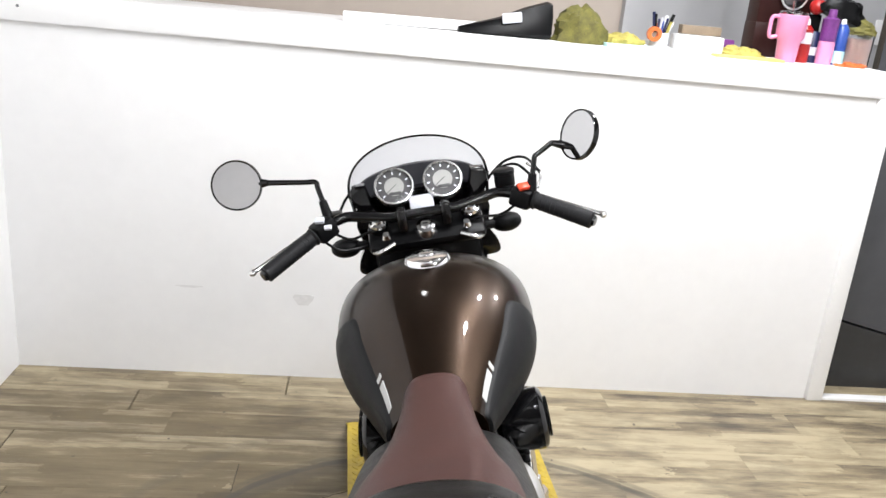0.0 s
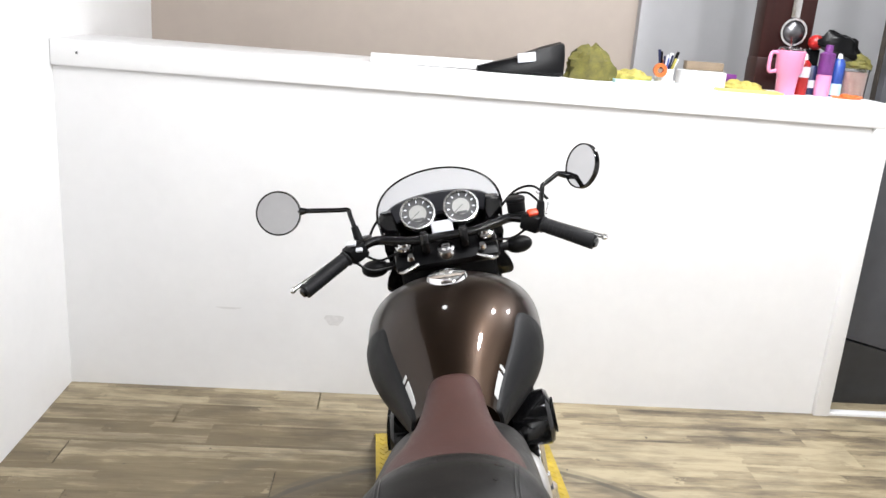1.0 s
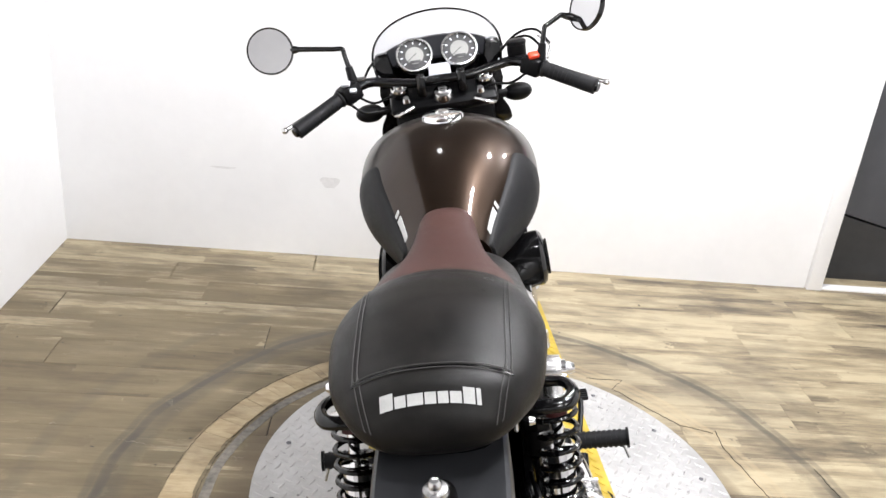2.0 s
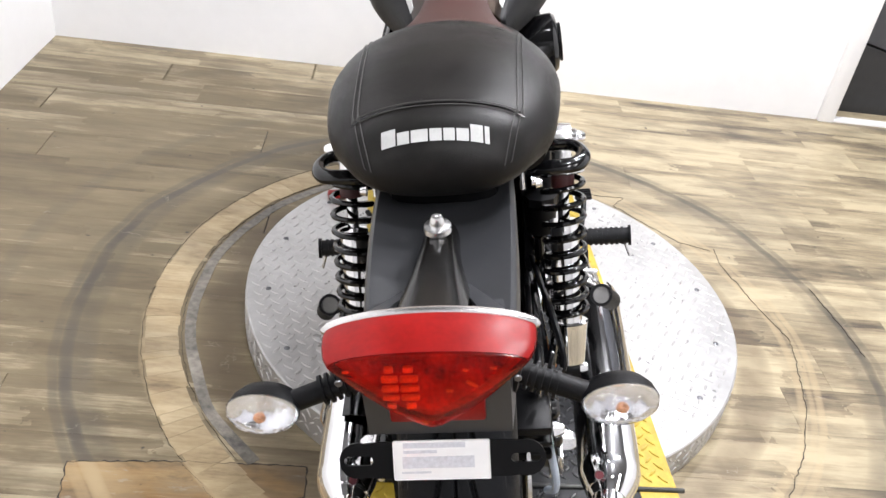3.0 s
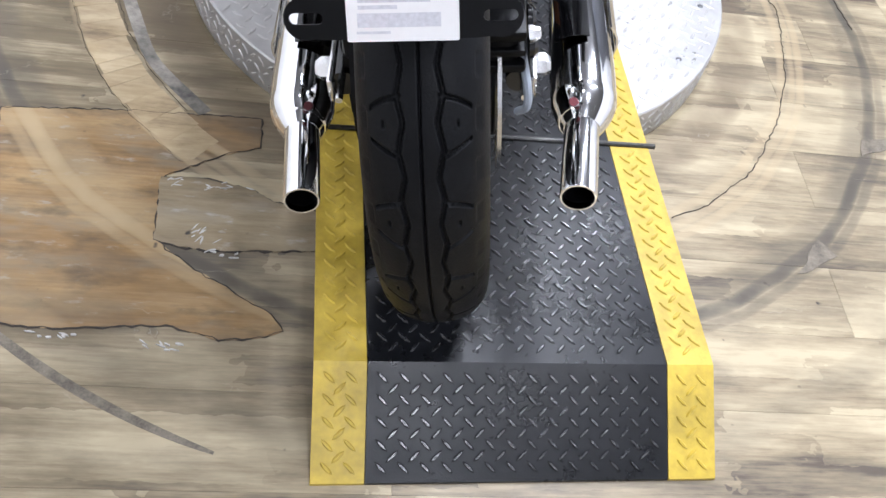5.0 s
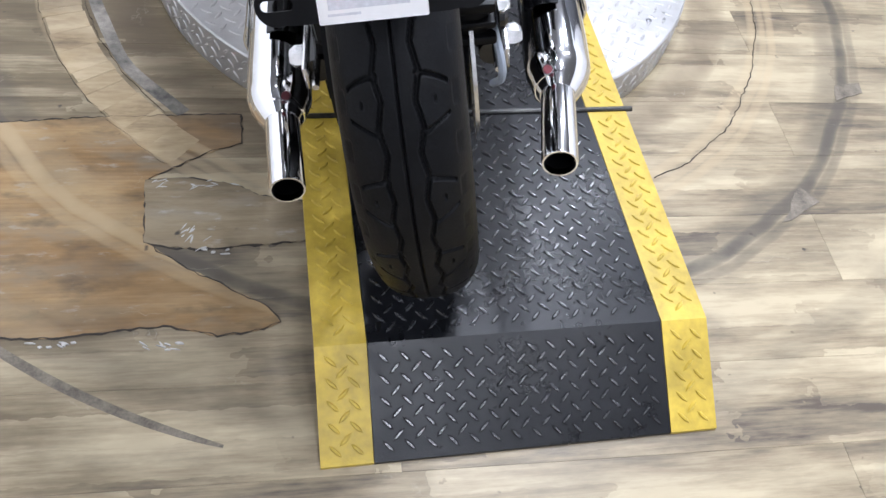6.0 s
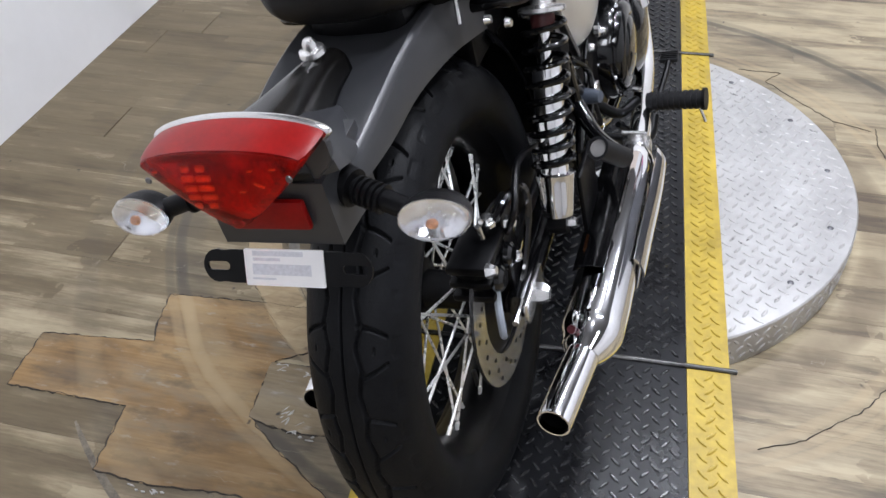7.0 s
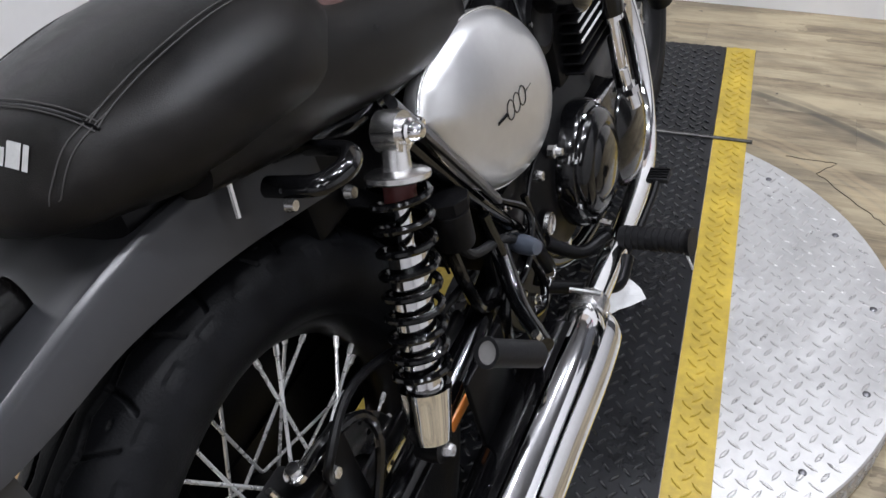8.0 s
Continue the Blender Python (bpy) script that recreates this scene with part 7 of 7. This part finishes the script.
for sg in (-1, 1):
    wing = [(0.116, 1.022), (0.145, 1.018), (0.150, 0.99), (0.134, 0.962), (0.130, 0.915), (0.140, 0.88), (0.156, 0.85), (0.158, 0.828), (0.140, 0.820), (0.096, 0.832), (0.092, 0.92), (0.104, 0.97)]
    dense = [(p.x, p.y) for p in smooth_path([(x, y, 0) for x, y in wing] + [(*wing[0], 0)], 3)[:-1]]
    part("cowl_wing", loft([[(sg * (0.125 + (x - 0.125) * k_), v_, 0.92 + (y - 0.92) * k_) for x, y in dense] for v_, k_ in ((1.142, 0.94), (1.146, 1.0), (1.170, 1.0), (1.176, 0.95))]), BLACK_GLOSS, cowl, "gloss black cowl wing")
    part("wing_edge", tube([(sg * 0.155, 1.18, 1.0), (sg * 0.150, 1.165, 0.985), (sg * 0.145, 1.15, 0.95)], 0.004, 8), BLACK_GLOSS, cowl)
    part("screen_bolt", lathe([(0, 0.004), (0.005, 0.003), (0.006, 0)], axis_to((sg * 0.146, 1.20, 1.008), (sg * 0.8, -0.3, 0.5)), 10), CHROME, cowl)
arch = [(0.146 * math.cos(a), 0.975 + 0.058 * math.sin(a) ** 0.8) for a in np.linspace(0, math.pi, 28)]
part("dash_panel", loft([[(x * k_, v_, y) for x, y in arch + [(-0.146, 0.90), (0.146, 0.90)]] for v_, k_ in ((1.232, 1.0), (1.250, 0.99))]), material("charcoal_dash", (0.03, 0.031, 0.036), 0.4, vary=0.15), cowl, "charcoal dash panel below the screen")
# front mudguard
steered(part("front_mudguard", loft([[(u, 1.465 - (r) * math.sin(a), 0.316 + r * math.cos(a)) for u, r in ((-0.062, 0.325), (-0.05, 0.345), (0.0, 0.352), (0.05, 0.345), (0.062, 0.325), (0.059, 0.323), (0.048, 0.342), (0.0, 0.349), (-0.048, 0.342), (-0.059, 0.323))] for a in np.linspace(-0.75, 1.3, 26)]), BLACK_GLOSS, bike, "gloss black front mudguard"))

# ---- floor pieces: patches, cracks and planks ----
def floor_piece(name, outline, mat, label, top=0.003):
    bm = prism(outline, -0.003, top)
    return tagged(part(name, bm, mat, flat=True), label, "floor patch", kind="structure")


def ragged(pts, amount=0.004, step=0.03, seed=1):
    rng = random.Random(seed)
    out = []
    for (x0, y0), (x1, y1) in zip(pts, pts[1:] + pts[:1]):
        n = max(1, int(math.hypot(x1 - x0, y1 - y0) / step))
        for k in range(n):
            t = k / n
            j = amount if k else 0
            out.append((x0 + (x1 - x0) * t + rng.uniform(-j, j), y0 + (y1 - y0) * t + rng.uniform(-j, j)))
    return out


def crack(name, pts, width, label, seed, mat=None):
    """A thin dark open joint lying on the planks."""
    rng = random.Random(seed)
    dense = [Vector((x, y, 0)) for x, y in ragged(pts, 0.0028, 0.011, seed)]
    dense = dense[:max(2, len(dense) - int(math.hypot(pts[0][0] - pts[-1][0], pts[0][1] - pts[-1][1]) / 0.011))]
    bm = bmesh.new()
    prev = None
    for i, p in enumerate(dense):
        a, b = dense[max(0, i - 1)], dense[min(len(dense) - 1, i + 1)]
        t = (b - a).normalized() if (b - a).length > 1e-6 else Vector((1, 0, 0))
        n = Vector((-t.y, t.x, 0))
        w = 0.55 * width * rng.uniform(0.35, 1.0)
        row = [bm.verts.new(p + n * w + Vector((0, 0, 0.0008))), bm.verts.new(p + Vector((0, 0, 0.0022))), bm.verts.new(p - n * w + Vector((0, 0, 0.0008)))]
        if prev:
            bm.faces.new((prev[0], row[0], row[1], prev[1]))
            bm.faces.new((prev[1], row[1], row[2], prev[2]))
        prev = row
    return tagged(part(name, bm, mat or CRACK_DARK, flat=True), label, "floor crack", kind="structure")


PLY_OUT = [(-0.580, 0.878), (-0.590, 1.016), (-0.345, 1.044), (-0.365, 1.100), (-0.376, 1.178), (-0.142, 1.198), (0.075, 1.203), (0.079, 1.130), (0.015, 1.105), (-0.076, 1.046), (-0.068, 0.906), (-0.011, 0.861), (0.062, 0.816), (0.128, 0.775), (0.148, 0.746), (0.122, 0.734), (0.052, 0.724), (-0.03, 0.747), (-0.190, 0.731), (-0.304, 0.738), (-0.318, 0.880)]
floor_piece("floor_patch", ragged(PLY_OUT, 0.0016, 0.012, 4), PLY, "orange-brown bare plywood patch let into the planks", 0.0016)
PALE_OUT = [(-0.081, 1.043), (-0.013, 1.046), (0.074, 1.030), (0.113, 1.004), (0.195, 0.990), (0.19, 0.905), (0.050, 0.893), (-0.031, 0.896), (-0.073, 0.908)]
floor_piece("floor_patch", ragged(PALE_OUT, 0.003, 0.011, 6), MOTTLED_PLY, "grey-brown mottled wood patch with ragged edges", 0.0026)
crack("floor_crack", PLY_OUT + PLY_OUT[:1], 0.0052, "dark joint round the plywood patch", 11)
crack("floor_crack", PALE_OUT + PALE_OUT[:1], 0.0078, "dark joint round the pale patch", 12)
crack("floor_crack", [(0.846, 2.399), (0.964, 2.397), (0.919, 2.343), (1.0, 2.255), (1.087, 2.162), (1.193, 2.128)], 0.002, "ragged dark crack in the planks", 13)
crack("floor_crack", [(1.193, 2.145), (1.190, 2.06), (1.241, 1.856), (1.279, 1.743), (1.268, 1.66), (1.222, 1.47), (1.158, 1.325), (1.06, 1.18), (0.94, 1.077), (0.842, 1.035)], 0.0028, "ragged dark crack curving round the turntable", 14)
crack("floor_crack", [(1.43, 1.98), (1.46, 1.80), (1.47, 1.68)], 0.003, "short dark crack in the planks", 15)
SKID = material("brown_rubber_mark", (0.105, 0.086, 0.062), 0.5, vary=0.3, scale=40, second=(0.17, 0.145, 0.11))
floor_piece("floor_patch", ragged([(1.08, 0.925), (1.12, 0.940), (1.178, 0.973), (1.150, 1.010), (1.118, 0.975)], 0.004, 0.02, 7), SKID, "splintered dark grey sliver of torn flooring", 0.0018)
floor_piece("floor_patch", ragged([(1.333, 1.252), (1.407, 1.279), (1.412, 1.31), (1.35, 1.30)], 0.004, 0.02, 8), SKID, "splintered dark grey sliver of torn flooring", 0.0018)
scuff_arc = np.linspace(math.radians(226), math.radians(251), 30)
taper = [math.sin(math.pi * (k + 0.5) / 30) ** 0.4 for k in range(30)]
floor_piece("floor_scuff", [(TURN_C[0] + (1.252 + 0.008 * w_) * math.cos(a), TURN_C[1] + (1.252 + 0.008 * w_) * math.sin(a)) for a, w_ in zip(scuff_arc, taper)] + [(TURN_C[0] + (1.252 - 0.007 * w_) * math.cos(a), TURN_C[1] + (1.252 - 0.007 * w_) * math.sin(a)) for a, w_ in zip(scuff_arc[::-1], taper[::-1])], SKID, "dark rubber mark rubbed into the planks", 0.0007)
CHIP_WHITE = material("chalky_filler", (0.50, 0.49, 0.47), 0.8, vary=0.25, scale=80)


def filler_flecks(x, y, n, reach_x, reach_y, slant, seed):
    """A scatter of small torn flecks of pale filler, all scraped the same way."""
    rng = random.Random(seed)
    bm = bmesh.new()
    for _ in range(n):
        cx, cy = x + rng.gauss(0, reach_x), y + rng.gauss(0, reach_y)
        ln, wd, turn = rng.uniform(0.003, 0.012), rng.uniform(0.0007, 0.0020), slant + rng.gauss(0, 0.25)
        pts = [(ln * math.cos(a) * rng.uniform(0.5, 1.1), wd * math.sin(a) * rng.uniform(0.5, 1.2)) for a in np.linspace(0, 2 * math.pi, 8)[:-1]]
        add_prism(bm, pts, 0.0, 0.0032, Matrix.Translation((cx, cy, 0)) @ Matrix.Rotation(turn, 4, "Z"))
    tagged(part("filler_flecks", bm, CHIP_WHITE, flat=True), "small pale filler flecks scraped over the worn floor", "fleck", kind="structure")


filler_flecks(-0.060, 1.033, 5, 0.008, 0.006, 0.3, 21)
filler_flecks(0.010, 1.028, 12, 0.035, 0.004, 0.0, 22)
filler_flecks(-0.002, 0.925, 9, 0.014, 0.012, 0.9, 23)
filler_flecks(0.045, 0.892, 6, 0.012, 0.004, 0.1, 24)
filler_flecks(-0.182, 0.719, 8, 0.022, 0.003, -0.35, 25)
filler_flecks(-0.020, 0.708, 9, 0.025, 0.007, -0.4, 26)
rim_pts = [(TURN_C[0] + 0.832 * math.cos(a), TURN_C[1] + 0.832 * math.sin(a)) for a in np.linspace(math.radians(100), math.radians(232), 40)]
crack("floor_crack", rim_pts, 0.0012, "thin dark line circling the turntable", 16)
rim_pts = [(TURN_C[0] + 0.745 * math.cos(a), TURN_C[1] + 0.745 * math.sin(a)) for a in np.linspace(math.radians(120), math.radians(225), 34)]
crack("floor_crack", rim_pts, 0.0011, "thin dark line circling the turntable", 17)

ring_root = root("floor_inlay", "ring of pale bare wood strips let into the floor round the turntable", "floor inlay", Matrix.Translation((TURN_C[0], TURN_C[1], 0)), kind="structure")
rng = random.Random(8)
a_ = math.radians(96)
while a_ < math.radians(231):
    da = rng.uniform(0.022, 0.085)
    n_ = 6
    arc = [a_ + 0.0004 + (da - 0.0008) * k / n_ for k in range(n_ + 1)]
    jo, ji = rng.uniform(-0.004, 0.004), rng.uniform(-0.003, 0.003)
    part("wood_strip", prism([((0.828 + jo) * math.cos(t), (0.828 + jo) * math.sin(t)) for t in arc] + [((0.752 + ji) * math.cos(t), (0.752 + ji) * math.sin(t)) for t in reversed(arc)], -0.002, 0.0014 + rng.uniform(0, 0.0006)), PALE_PLY, ring_root, flat=True)
    a_ += da
arc = np.linspace(math.radians(118), math.radians(226), 60)
wob = [0.007 * noise.noise(Vector((t * 5, 1, 0))) for t in arc]
part("glue_band", prism([((0.738 + w_) * math.cos(t), (0.738 + w_) * math.sin(t)) for t, w_ in zip(arc, wob)] + [((0.713 + 1.3 * w_) * math.cos(t), (0.713 + 1.3 * w_) * math.sin(t)) for t, w_ in zip(arc[::-1], wob[::-1])], -0.002, 0.0010), DIRT_GREY, ring_root, "grey glue band", flat=True)

# planks, laid along the half wall
PW, PL = 0.152, 1.22
plank_mesh = {}
rng = random.Random(5)
for row in range(int((Y1 + 0.05 - Y0) / PW) + 1):
    y = Y0 + row * PW
    x = X0 - rng.uniform(0.0, PL * 0.9)
    while x < X1:
        x0, x1 = max(x, X0), min(x + PL, X1)
        ln = round(x1 - x0, 2)
        if ln > 0.03:
            if ln not in plank_mesh:
                pb = part("plank", box((0, 0, -0.0035), (ln - 0.0003, PW - 0.0003, 0.0), 0.0003, segs=1), PLANK, floor, flat=True)
                plank_mesh[ln] = pb
                pb.location = (x0, y, 0)
            else:
                o = new("plank", plank_mesh[ln].data)
                o.parent = floor
                o.location = (x0, y, 0)
        x += PL
